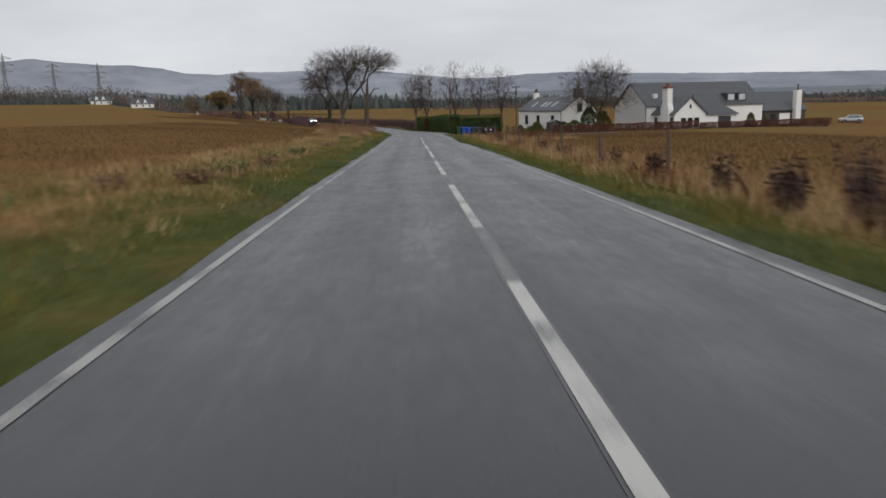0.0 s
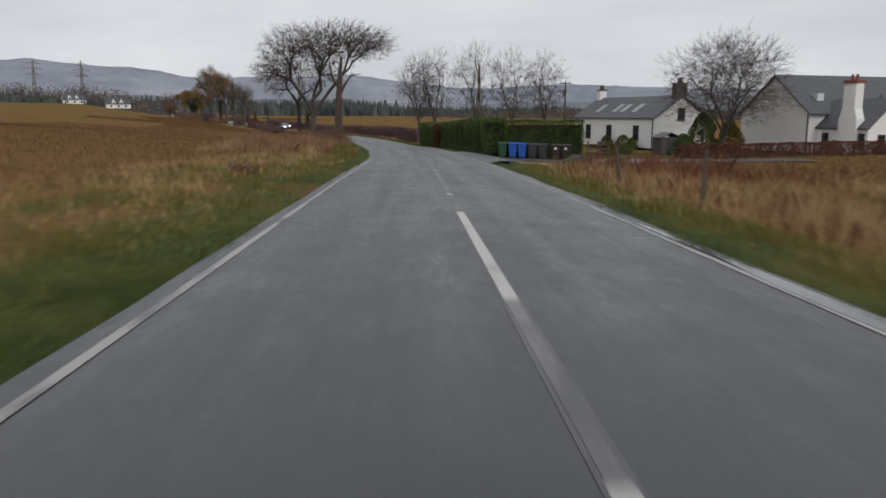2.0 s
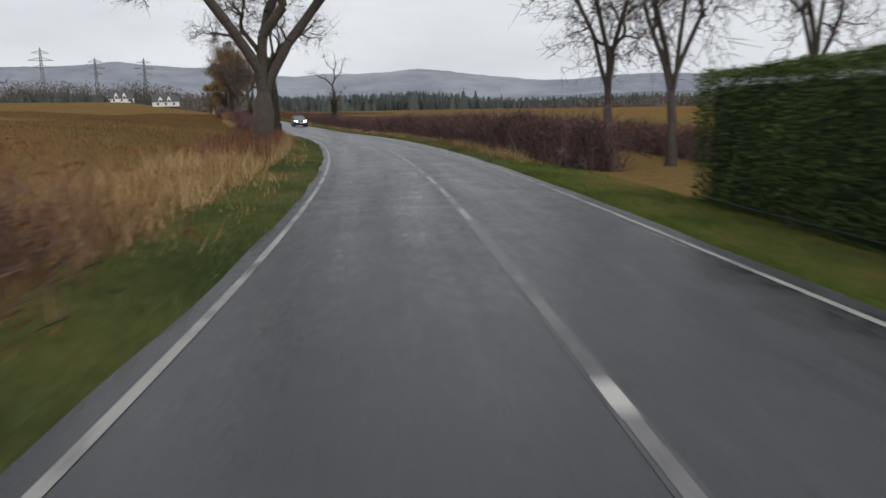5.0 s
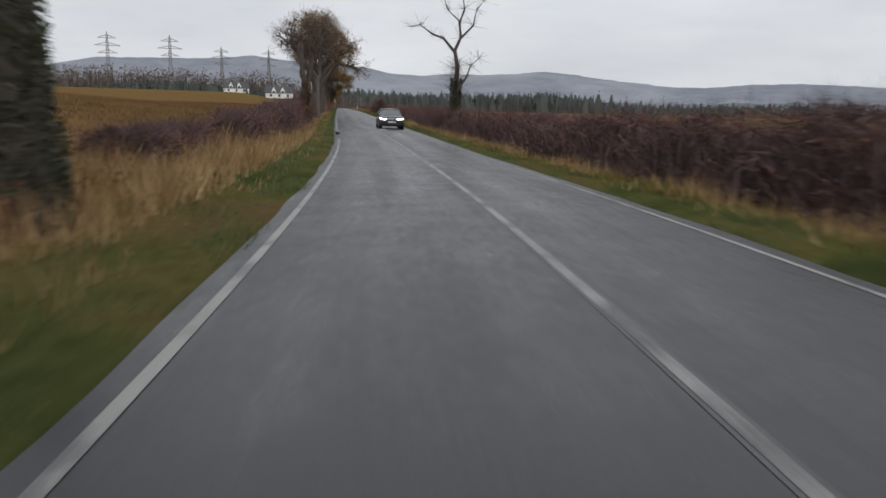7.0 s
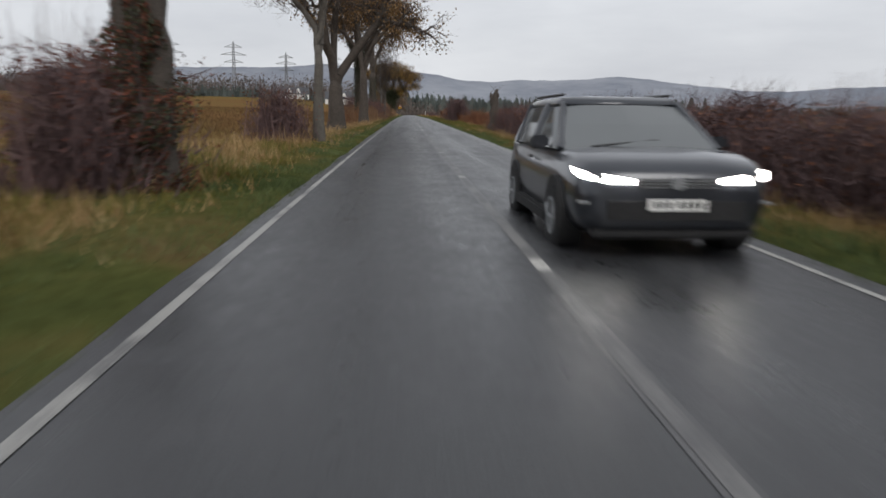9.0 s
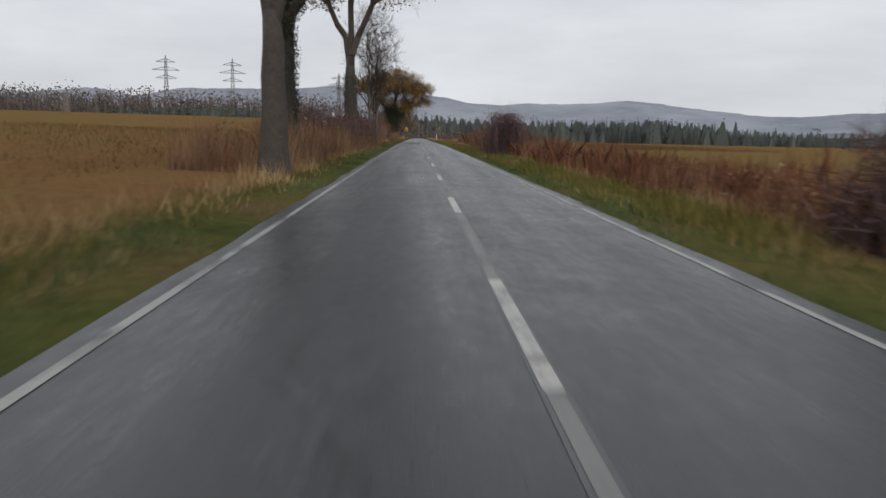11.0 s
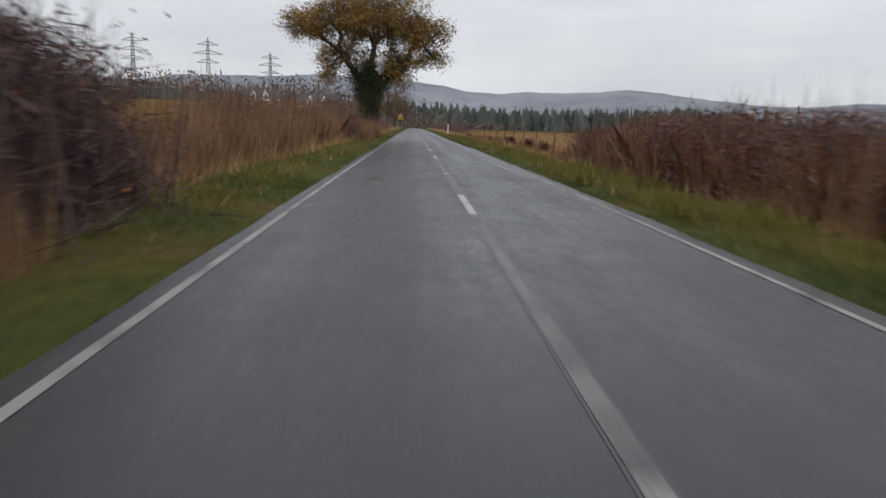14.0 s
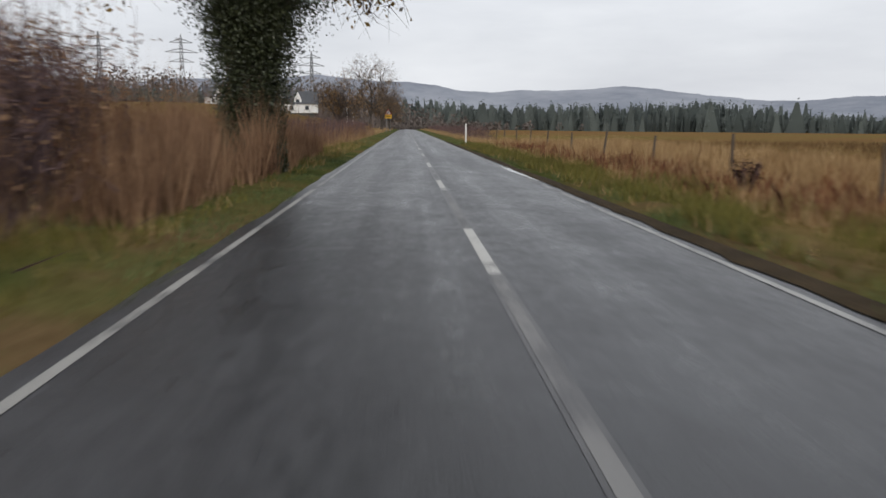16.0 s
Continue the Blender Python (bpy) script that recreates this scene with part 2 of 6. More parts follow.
M_BARK = surface("grey_brown_bark", (0.036, 0.030, 0.026), (0.110, 0.092, 0.078), 4.0, 0.9, bump=0.8, bump_size=0.03)
M_PALEBARK = surface("pale_grey_bark", (0.060, 0.054, 0.048), (0.17, 0.155, 0.135), 4.0, 0.9, bump=0.7, bump_size=0.02)
M_BARKTWIG = foliage("bare_tree_twigs", ((0.1, (0.042, 0.034, 0.031)), (0.9, (0.120, 0.098, 0.086))), 0.9, gain=1.25)
M_SNAG = surface("peeling_red_brown_dead_bark", (0.035, 0.025, 0.021), (0.115, 0.080, 0.064), 3.0, 0.9, bump=0.8, bump_size=0.03)
M_IVY = foliage("ivy_leaves", ((0.1, (0.012, 0.015, 0.007)), (0.6, (0.030, 0.036, 0.015)), (0.95, (0.070, 0.068, 0.030))), 0.45, spec=0.4, gain=1.62)
M_OAKLEAF = foliage("brown_autumn_oak_leaves", ((0.08, (0.045, 0.030, 0.014)), (0.45, (0.125, 0.076, 0.034)), (0.8, (0.20, 0.125, 0.058)), (0.95, (0.25, 0.17, 0.08))), 0.7, gain=1.80)
M_GOLDLEAF = foliage("gold_brown_oak_leaves", ((0.08, (0.045, 0.030, 0.010)), (0.4, (0.15, 0.095, 0.028)), (0.75, (0.25, 0.150, 0.045)), (0.95, (0.28, 0.20, 0.08))), 0.7, gain=1.81, patch=0.45)
M_CONIFER = foliage("conifer_hedge_sprays", ((0.1, (0.012, 0.020, 0.006)), (0.5, (0.034, 0.050, 0.014)), (0.85, (0.064, 0.082, 0.024)), (0.97, (0.098, 0.105, 0.036))), 0.7, patch=0.8, gain=2.59)
# Near-black colour standing in for the shade deep inside the hedge.
M_CORE = surface("painted_hedge_shade", (0.006, 0.010, 0.005), (0.016, 0.022, 0.010), 2.0, 0.95, bump=0.5, bump_size=0.05)
M_COPPER = foliage("copper_beech_leaves", ((0.1, (0.060, 0.020, 0.010)), (0.6, (0.16, 0.060, 0.030)), (0.95, (0.25, 0.11, 0.06))), 0.7)
M_REDHEDGE = foliage("red_brown_beech_hedge_leaves", ((0.1, (0.030, 0.010, 0.007)), (0.6, (0.080, 0.028, 0.017)), (0.95, (0.13, 0.055, 0.03))), 0.8, gain=2.30)
# Far woods: base colours lifted and greyed to imitate haze over distance.
M_PINE = foliage("hazed_far_pine_needles", ((0.1, (0.016, 0.019, 0.018)), (0.9, (0.033, 0.038, 0.035))), 0.8, patch=0.05, gain=4.50)
M_FARWOOD = foliage("hazed_far_bare_wood", ((0.1, (0.030, 0.026, 0.024)), (0.9, (0.085, 0.070, 0.062))), 0.9, patch=0.05, gain=2.88)
M_HARL = surface("white_harled_wall", (0.70, 0.70, 0.68), (0.84, 0.84, 0.82), 0.6, 0.9, bump=0.4, bump_size=0.01, fine=30)
M_SLATE = surface("dark_grey_slate", (0.045, 0.048, 0.054), (0.085, 0.088, 0.096), 0.8, 0.5, bump=0.3, bump_size=0.01)
M_STONE = surface("weathered_chimney_stone", (0.05, 0.045, 0.04), (0.13, 0.11, 0.095), 2.0, 0.9)
M_REDPOT = surface("red_clay", (0.16, 0.045, 0.03), (0.25, 0.08, 0.055), 3.0, 0.8)
M_GLASS = glass_material("window_glass")
# Pale base colour imitates the sky mirrored in roof glass.
M_SKYLIGHT = surface("glass_painted_pale_sky", (0.45, 0.48, 0.50), (0.62, 0.64, 0.66), 0.5, 0.1, bump=0)
M_FRAME = surface("dark_window_frame", (0.03, 0.03, 0.032), (0.06, 0.06, 0.062), 3.0, 0.5, bump=0)
M_TIMBER = surface("weathered_post_timber", (0.045, 0.035, 0.028), (0.13, 0.105, 0.085), 5.0, 0.9, bump=0.5)
M_GALV = surface("galvanised_steel", (0.20, 0.21, 0.22), (0.33, 0.34, 0.35), 2.0, 0.55, metal=0.6, bump=0)


# ---- building tools ----
def mesh_of(name, verts, faces, mat, smooth=False):
    """A mesh from arrays; all faces have the same number of corners."""
    v, f = np.asarray(verts, np.float32).reshape(-1, 3), np.asarray(faces, np.int32)
    me = bpy.data.meshes.new(name)
    me.vertices.add(len(v))
    me.vertices.foreach_set("co", v.ravel())
    n, k = f.shape
    me.loops.add(n * k)
    me.loops.foreach_set("vertex_index", f.ravel())
    me.polygons.add(n)
    me.polygons.foreach_set("loop_start", np.arange(0, n * k, k, dtype=np.int32))
    if smooth:
        me.polygons.foreach_set("use_smooth", np.ones(n, bool))
    me.materials.append(mat)
    me.update(calc_edges=True)
    me.validate()
    return me


def soup(name, verts, faces, mat, parent=None, label="", category="", kind="", group="", smooth=False):
    ob = new(name, mesh_of(name, verts, faces, mat, smooth))
    if parent is not None:
        ob.parent = parent
    return tagged(ob, label, category, group, kind)


def part(name, bm, mat, parent=None, label="", category="", kind="", group="", smooth=False):
    me = bpy.data.meshes.new(name)
    bmesh.ops.recalc_face_normals(bm, faces=bm.faces)
    bm.to_mesh(me)
    bm.free()
    me.materials.append(mat)
    if smooth:
        for p in me.polygons:
            p.use_smooth = True
    ob = new(name, me)
    if parent is not None:
        ob.parent = parent
    return tagged(ob, label, category, group, kind)


def thing(name, m, label, category, group=""):
    ob = new(name)
    ob.matrix_basis = m
    ob.empty_display_size = 0.2
    return tagged(ob, label, category, group)


def box(bm, x0, x1, y0, y1, z0, z1, bevel=0.0):
    r = bmesh.ops.create_cube(bm, size=1.0)
    vs = r["verts"]
    for v in vs:
        v.co = Vector(((x0 + x1) / 2 + v.co.x * (x1 - x0), (y0 + y1) / 2 + v.co.y * (y1 - y0), (z0 + z1) / 2 + v.co.z * (z1 - z0)))
    if bevel:
        es = list({e for v in vs for e in v.link_edges})
        bmesh.ops.bevel(bm, geom=es, offset=bevel, segments=2, affect="EDGES")
    return bm


def boxed(*a):
    return box(bmesh.new(), *a)


def tube(bm, p0, p1, r0, r1, sides=8):
    p0, p1 = Vector(p0), Vector(p1)
    q = (p1 - p0).to_track_quat("Z", "Y")
    a = [bm.verts.new(p0 + q @ Vector((r0 * math.cos(k), r0 * math.sin(k), 0))) for k in np.linspace(0, math.tau, sides, endpoint=False)]
    b = [bm.verts.new(p1 + q @ Vector((r1 * math.cos(k), r1 * math.sin(k), 0))) for k in np.linspace(0, math.tau, sides, endpoint=False)]
    for i in range(sides):
        bm.faces.new((a[i], a[(i + 1) % sides], b[(i + 1) % sides], b[i]))
    bm.faces.new(a[::-1])
    bm.faces.new(b)
    return bm


def prism(bm, pts, axis_len):
    """A profile in x and z, drawn out along y."""
    a = [bm.verts.new((x, 0, z)) for x, z in pts]
    b = [bm.verts.new((x, axis_len, z)) for x, z in pts]
    n = len(pts)
    for i in range(n):
        bm.faces.new((a[i], a[(i + 1) % n], b[(i + 1) % n], b[i]))
    bm.faces.new(a[::-1])
    bm.faces.new(b)
    return bm


def tubes(p0, p1, r0, r1, sides):
    """Many tapered sticks at once, as vertices and four-cornered faces."""
    d = p1 - p0
    d = d / np.maximum(np.linalg.norm(d, axis=1, keepdims=True), 1e-6)
    ref = np.where(np.abs(d[:, 2:3]) < 0.9, np.array([[0, 0, 1.0]]), np.array([[1.0, 0, 0]]))
    u = np.cross(d, ref)
    u /= np.linalg.norm(u, axis=1, keepdims=True)
    w = np.cross(d, u)
    ang = np.linspace(0, math.tau, sides, endpoint=False)
    ring = np.cos(ang)[None, :, None] * u[:, None] + np.sin(ang)[None, :, None] * w[:, None]
    v = np.concatenate([p0[:, None] + ring * r0[:, None, None], p1[:, None] + ring * r1[:, None, None]], 1)
    i = np.arange(sides)
    f = np.stack([i, (i + 1) % sides, (i + 1) % sides + sides, i + sides], 1)
    return v.reshape(-1, 3), (f[None] + (np.arange(len(p0)) * 2 * sides)[:, None, None]).reshape(-1, 4)


def chain(pts, rad, sides):
    """One unbroken tapering limb through a line of points, closed at its top."""
    p, r = np.asarray(pts, float), np.asarray(rad, float)
    d = np.gradient(p, axis=0)
    d /= np.linalg.norm(d, axis=1, keepdims=True)
    u = np.cross(d, np.array([[0.13, 1.0, 0.07]]))
    u /= np.linalg.norm(u, axis=1, keepdims=True)
    w = np.cross(d, u)
    ang = np.linspace(0, math.tau, sides, endpoint=False)
    v = p[:, None] + (np.cos(ang)[None, :, None] * u[:, None] + np.sin(ang)[None, :, None] * w[:, None]) * r[:, None, None]
    v = np.concatenate([v, np.repeat(p[-1:] + d[-1:] * r[-1] * 0.6, sides, 0)[None]], 0)
    i, k = np.arange(len(p))[:, None], np.arange(sides)[None]
    f = np.stack([i * sides + k, i * sides + (k + 1) % sides, (i + 1) * sides + (k + 1) % sides, (i + 1) * sides + k], -1)
    return v.reshape(-1, 3), f.reshape(-1, 4)


def ribbons(rng, p0, p1, r0, r1):
    """Many thin flat twigs at once, each one four-cornered face turned at random."""
    d = p1 - p0
    w = np.cross(d, rng.normal(size=d.shape))
    w /= np.maximum(np.linalg.norm(w, axis=1, keepdims=True), 1e-6)
    v = np.stack([p0 - w * r0[:, None], p0 + w * r0[:, None], p1 + w * r1[:, None], p1 - w * r1[:, None]], 1)
    return v.reshape(-1, 3), np.arange(4 * len(p0)).reshape(-1, 4)


def quads(rng, centre, size, flat=0.0):
    """Leaf-like four-cornered faces, turned at random."""
    n = len(centre)
    a = rng.normal(size=(n, 3))
    b = rng.normal(size=(n, 3))
    a /= np.linalg.norm(a, axis=1, keepdims=True)
    b -= (a * b).sum(1, keepdims=True) * a
    b /= np.linalg.norm(b, axis=1, keepdims=True)
    s = size * rng.uniform(0.6, 1.3, n)
    a, b = a * s[:, None], b * (s * 0.55)[:, None]
    v = np.stack([centre - a, centre + b, centre + a, centre - b], 1)
    return v.reshape(-1, 3), np.arange(4 * n).reshape(-1, 4)


# ---- the lie of the land ----
def profile(s, d):
    """Level of the land against the road, by offset."""
    near = np.interp(-d, [0, 2.7, 3.2, 4.5, 8, 20], [0, -0.10, -0.07, 0.0, 0.12, 0.14])
    swell = np.interp(s, [-80, 0, 100, 180, 300, 420, 540, 620], [1.2, 1.5, 3.9, 4.8, 3.6, 2.4, 6.0, 8.0])
    left = near + swell * np.interp(-d, [0, 9, 20, 60, 120, 300], [0, 0, 0.24, 1.0, 1.1, 1.4])
    right = np.interp(d, [0, 2.4, 3.0, 4.0, 6.0, 10, 50, 100, 300], [0, -0.10, -0.11, -0.22, -0.55, -0.70, -0.8, -2.0, -4.0])
    ease = np.interp(s, [115, 150], [1.0, 0.45])
    return np.where(d < 0, left, right * np.where(d > 3, ease, 1.0))


def land(s, d):
    return rz(s) + profile(s, d)


def spot(s, d, dz=0.0, turn=0.0):
    """A pose on the land, turned with the road."""
    x, y = rx(s, d)
    return Matrix.Translation((float(x), float(y), float(land(s, d)) + dz)) @ Matrix.Rotation(heading(s) + radians(turn), 4, "Z")


rows_y = np.concatenate([np.linspace(-900, -90, 14), np.arange(-80, 460, 1.5), np.linspace(462, 700, 60), np.geomspace(710, 4900, 30)])
cols = np.concatenate([-np.geomspace(4500, 40, 26), np.arange(-38, -12, 2.0), np.arange(-12, -3, 0.6), np.linspace(-3, 3, 13), np.arange(3.4, 12, 0.6), np.arange(13, 40, 2.0), np.geomspace(41, 4500, 26)])
gy, gc = np.meshgrid(rows_y, cols, indexing="ij")
xc = np.interp(gy, _y, _x)
xc = np.where(gy > _y[-1], _x[-1] - (gy - _y[-1]) * math.tan(_th[-1]), xc)
gx = xc + gc / np.cos(np.interp(gy, _y, _th))
gs, gd = sd_of(gx.ravel(), gy.ravel())
gs, gd = gs.reshape(gx.shape), gd.reshape(gx.shape)
gd = np.where(np.abs(gc) > 200, gc, gd)
gz = rz(np.clip(gs, -80, 700)) + profile(gs, np.clip(gd, -300, 300))
rough = np.array([noise.noise((a * 0.35, b * 0.35, 0)) for a, b in zip(gx.ravel(), gy.ravel())]).reshape(gx.shape)
gz = gz + np.where(np.abs(gd) > 3.2, rough * 0.06, 0.0)
gz = np.where((gd > -2.9) & (gd < 2.65), gz - 0.12, gz)
gz = np.where((gd >= 2.65) & (gd < 4.6) & (gs > 70) & (gs < 87), gz - 0.10, gz)
nr, nc = gx.shape
idx = np.arange(nr * nc).reshape(nr, nc)
gf = np.stack([idx[:-1, :-1], idx[:-1, 1:], idx[1:, 1:], idx[1:, :-1]], -1).reshape(-1, 4)
ground = soup("ground", np.stack([gx, gy, gz], -1), gf, M_GROUND, label="brown and olive stubble fields and grassy verges beside the road", category="ground", kind="structure", smooth=True)
lay = ground.data.uv_layers.new(name="road")
lay.data.foreach_set("uv", np.stack([gs.ravel()[gf.ravel()], gd.ravel()[gf.ravel()]], -1).astype(np.float32).ravel())

# ---- the road ----
road_d = np.array([-HALF_LEFT - 0.24, -HALF_LEFT - 0.13, -HALF_LEFT, -1.6, -0.8, -0.15, 0, 0.15, 0.8, 1.6, HALF_RIGHT, HALF_RIGHT + 0.14, HALF_RIGHT + 0.28])
road_s = np.concatenate([np.arange(-70, 400, 0.5), np.arange(400, 760, 1.0)])


def strip(name, s, d, mat, lift=0.0, ragged=None, **tags):
    """A band along the road that follows its bend and its camber, with distance and offset as its map."""
    ss, dd = np.meshgrid(s, d, indexing="ij")
    if ragged is not None:
        dd = dd + ragged(ss, dd)
    x, y = rx(ss, dd)
    z = rz(ss) - CROWN * np.sqrt(dd * dd + 0.04) + lift
    n, k = ss.shape
    i = np.arange(n * k).reshape(n, k)
    f = np.stack([i[:-1, :-1], i[:-1, 1:], i[1:, 1:], i[1:, :-1]], -1).reshape(-1, 4)
    ob = soup(name, np.stack([x, y, z], -1), f, mat, smooth=True, **tags)
    lay = ob.data.uv_layers.new(name="road")
    lay.data.foreach_set("uv", np.stack([ss.ravel()[f.ravel()], dd.ravel()[f.ravel()]], -1).astype(np.float32).ravel())
    return ob


def frayed(ss, dd):
    w = np.array([noise.noise((a * 0.35, 3.1 if b < 0 else 9.7, 0)) for a, b in zip(ss.ravel(), dd.ravel())]).reshape(ss.shape)
    edge = (dd < -HALF_LEFT - 0.2) | (dd > HALF_RIGHT + 0.2)
    return np.where(edge, w * 0.08, 0.0)


road = strip("road", road_s, road_d, M_ASPHALT, 0.0, frayed, label="wet grey asphalt country road with a slight camber", category="road", kind="structure")
for s0, s1 in ((-70, 66), (88, 760)):
    strip("edge_line", np.arange(s0, s1 + 0.5, 1.0), np.array([HALF_RIGHT - 0.04, HALF_RIGHT + 0.04]), M_EDGE, 0.005, parent=road, label="worn white edge line")
for s0 in np.arange(67.5, 87, 3.0):
    strip("edge_dash", np.array([s0, s0 + 0.6, s0 + 1.2]), np.array([HALF_RIGHT - 0.05, HALF_RIGHT + 0.05]), M_DASH, 0.005, parent=road)
for s0, s1 in ((-70, 79), (80.5, 85), (87, 201), (209, 760)):
    strip("edge_line", np.arange(s0, s1 + 0.5, 1.0), np.array([-HALF_LEFT - 0.045, -HALF_LEFT + 0.045]), M_EDGE, 0.005, parent=road, label="worn white edge line")
strip("tar_seam", np.arange(-70, 760, 1.0), np.array([-0.075, 0.075]), M_SEAM, 0.0025, parent=road, label="smooth tar seam down the middle of the road")
for a in np.arange(-65.3, 50, 9.0):
    strip("centre_dash", np.linspace(a, a + 6, 7), np.array([-0.055, 0.055]), M_DASH, 0.006, parent=road)
for a in np.arange(51.7, 118, 9.0):
    strip("centre_dash", np.linspace(a + 0.5, a + 3, 4), np.array([-0.05, 0.05]), M_FAINT, 0.006, parent=road)
    strip("centre_dash", np.linspace(a, a + 0.45, 2), np.array([-0.055, 0.055]), M_DASH, 0.006, parent=road)
for s0, s1 in ((-70, 118), (122, 206), (208, 760)):
    strip("centre_line", np.arange(s0, s1 + 0.5, 1.0), np.array([-0.045, 0.045]), M_LINE if s0 == 122 else M_FAINT, 0.0045, parent=road, label="faint worn white centre line")
for k, a in enumerate(281.5 + 8.33 * np.arange(-8, 58)):
    worn = (k - 8) in (-8, -7, -6, -5, -4, 2, 5, 7)
    strip("centre_dash", np.linspace(a + 0.5, a + 2.8, 4), np.array([-0.055, 0.055]), M_FAINT if worn else M_DASH, 0.006, parent=road)
    strip("centre_dash", np.linspace(a, a + 0.45, 2), np.array([-0.055, 0.055]), M_DASH, 0.006, parent=road)


def road_patch(s0, s1, d0, d1, mat, seed):
    """A mended or polished piece of the surface with an uneven outline."""
    def wavy(ss, dd):
        return 0.02 * np.sin(ss * 5.9 + seed)
    n = max(3, int((s1 - s0) * 3))
    strip("road_patch", np.linspace(s0, s1, n), np.linspace(d0, d1, 4), mat, 0.0035, wavy, parent=road, label="smooth pale mended patch")


for q in ((184.0, 184.25, -2.4, 1.5, 3), (180.4, 180.6, -2.4, 1.7, 4), (374.7, 374.8, -2.1, -1.3, 8), (379.0, 379.1, -1.8, -1.2, 9), (380.6, 380.7, -2.0, -1.3, 10), (384.0, 384.1, -1.9, -1.2, 11), (150.0, 150.1, -0.3, 0.0, 14)):
    road_patch(*q[:4], M_PATCH, q[4])


# ---- verges, grass and weeds ----
def verge_soil(name, side, s0, s1, inner, outer, seed):
    """Wet mud and rotten leaves creeping over the edge of the asphalt, ragged on both sides."""
    ss, kk = np.meshgrid(np.arange(s0, s1, 0.4), np.linspace(0, 1, 5), indexing="ij")
    wob = np.array([noise.noise((a * 0.9, seed, 0)) + 0.6 * noise.noise((a * 2.9, seed, 5)) for a in ss[:, 0]])[:, None]
    wid = np.array([noise.noise((a * 0.16, seed, 9)) for a in ss[:, 0]])[:, None]
    base = HALF_LEFT if side < 0 else HALF_RIGHT
    dd = base + inner + 0.07 * wob * (1 - kk) + kk * (outer - inner) * (1 + 0.5 * wid)
    x, y = rx(ss, side * dd)
    z = np.maximum(rz(ss) - CROWN * dd, land(ss, side * dd)) + 0.010 + 0.012 * np.sin(kk * math.pi)
    n, k = ss.shape
    i = np.arange(n * k).reshape(n, k)
    f = np.stack([i[:-1, :-1], i[:-1, 1:], i[1:, 1:], i[1:, :-1]], -1).reshape(-1, 4)
    soup(name, np.stack([x, y, z], -1), f, M_MUD, label="dark wet mud and leaf litter along the road edge", category="soil", kind="structure", smooth=True)


verge_soil("verge_soil_1", 1, 366, 430, 0.16, 0.50, 8)


def scatter(rng, s0, s1, d0, d1, per_m2):
    n = int((s1 - s0) * abs(d1 - d0) * per_m2)
    s, d = rng.uniform(s0, s1, n), rng.uniform(min(d0, d1), max(d0, d1), n)
    x, y = rx(s, d)
    return s, d, np.stack([x, y, land(s, d)], -1)


def blades(name, seed, bands, mat, height, width, label, category="grass", lean=0.35, clump=0.0, bent=True):
    """Grass of one kind along stretches of the road: each blade a bent, tapering leaf of two faces."""
    rng = np.random.default_rng(seed)
    base, hh = [], []
    for s0, s1, d0, d1, dens, h in bands:
        s, d, p = scatter(rng, s0, s1, d0, d1, dens)
        if clump:
            c = np.array([noise.noise((a * 0.45, b * 0.9, seed)) for a, b in zip(s, d)])
            keep = rng.uniform(-0.5, 0.5, len(s)) < c * clump + 0.12
            p, hs = p[keep], (0.70 + 0.75 * np.clip(c[keep], -0.5, 0.8)) * (1 + 0.45 * np.array([noise.noise((a * 1.5, b * 1.5, seed + 5)) for a, b in zip(s[keep], d[keep])]))
        else:
            hs = np.ones(len(p))
        base.append(p)
        hh.append(h * hs * rng.uniform(0.45, 1.25, len(p)))
    p, h = np.concatenate(base), np.concatenate(hh)
    n = len(p)
    a = rng.uniform(0, math.tau, n)
    side = np.stack([np.cos(a), np.sin(a), np.zeros(n)], -1)
    bend = np.stack([rng.normal(0, lean, n), rng.normal(0, lean, n), np.zeros(n)], -1) * h[:, None]
    w = width * rng.uniform(0.6, 1.4, n)[:, None]
    up = np.stack([np.zeros(n), np.zeros(n), h], -1)
    p = p - np.array([0, 0, 0.03])
    if not bent:
        return soup(name, np.stack([p - side * w, p + side * w, p + up + bend], 1), np.arange(3 * n).reshape(-1, 3), mat, label=label, category=category, kind="stuff")
    v = np.stack([p - side * w, p + side * w, p + up * 0.6 + bend * 0.4 + side * w * 0.7, p + up + bend, p + up * 0.6 + bend * 0.4 - side * w * 0.7], 1)
    f = np.arange(5 * n).reshape(-1, 5)
    return soup(name, v, f, mat, label=label, category=category, kind="stuff")


blades("verge_grass", 1, [(-16, 85, -2.76, -3.1, 420, 0.08), (-16, 85, -2.98, -4.9, 380, 0.12), (-16, 85, -4.7, -7.5, 70, 0.2), (85, 400, -2.76, -3.1, 380, 0.08), (318, 400, -4.2, -5.3, 220, 0.14), (85, 400, -2.98, -4.3, 290, 0.13), (-12, 68, 2.46, 3.5, 380, 0.11), (31, 50, 2.47, 2.8, 500, 0.14), (66, 84, 4.2, 9, 130, 0.12), (66, 72, 2.7, 4.4, 160, 0.12), (135, 262, 2.46, 3.9, 290, 0.13), (262, 372, 2.46, 3.5, 290, 0.14), (372, 400, 2.75, 3.5, 150, 0.15), (210, 232, -4, -14, 60, 0.16), (420, 640, -3.0, -5, 25, 0.2), (420, 640, 2.8, 5, 25, 0.2)],
       M_GREEN, 0.13, 0.010, "short wet green verge grass beside the asphalt", clump=1.5, bent=False)
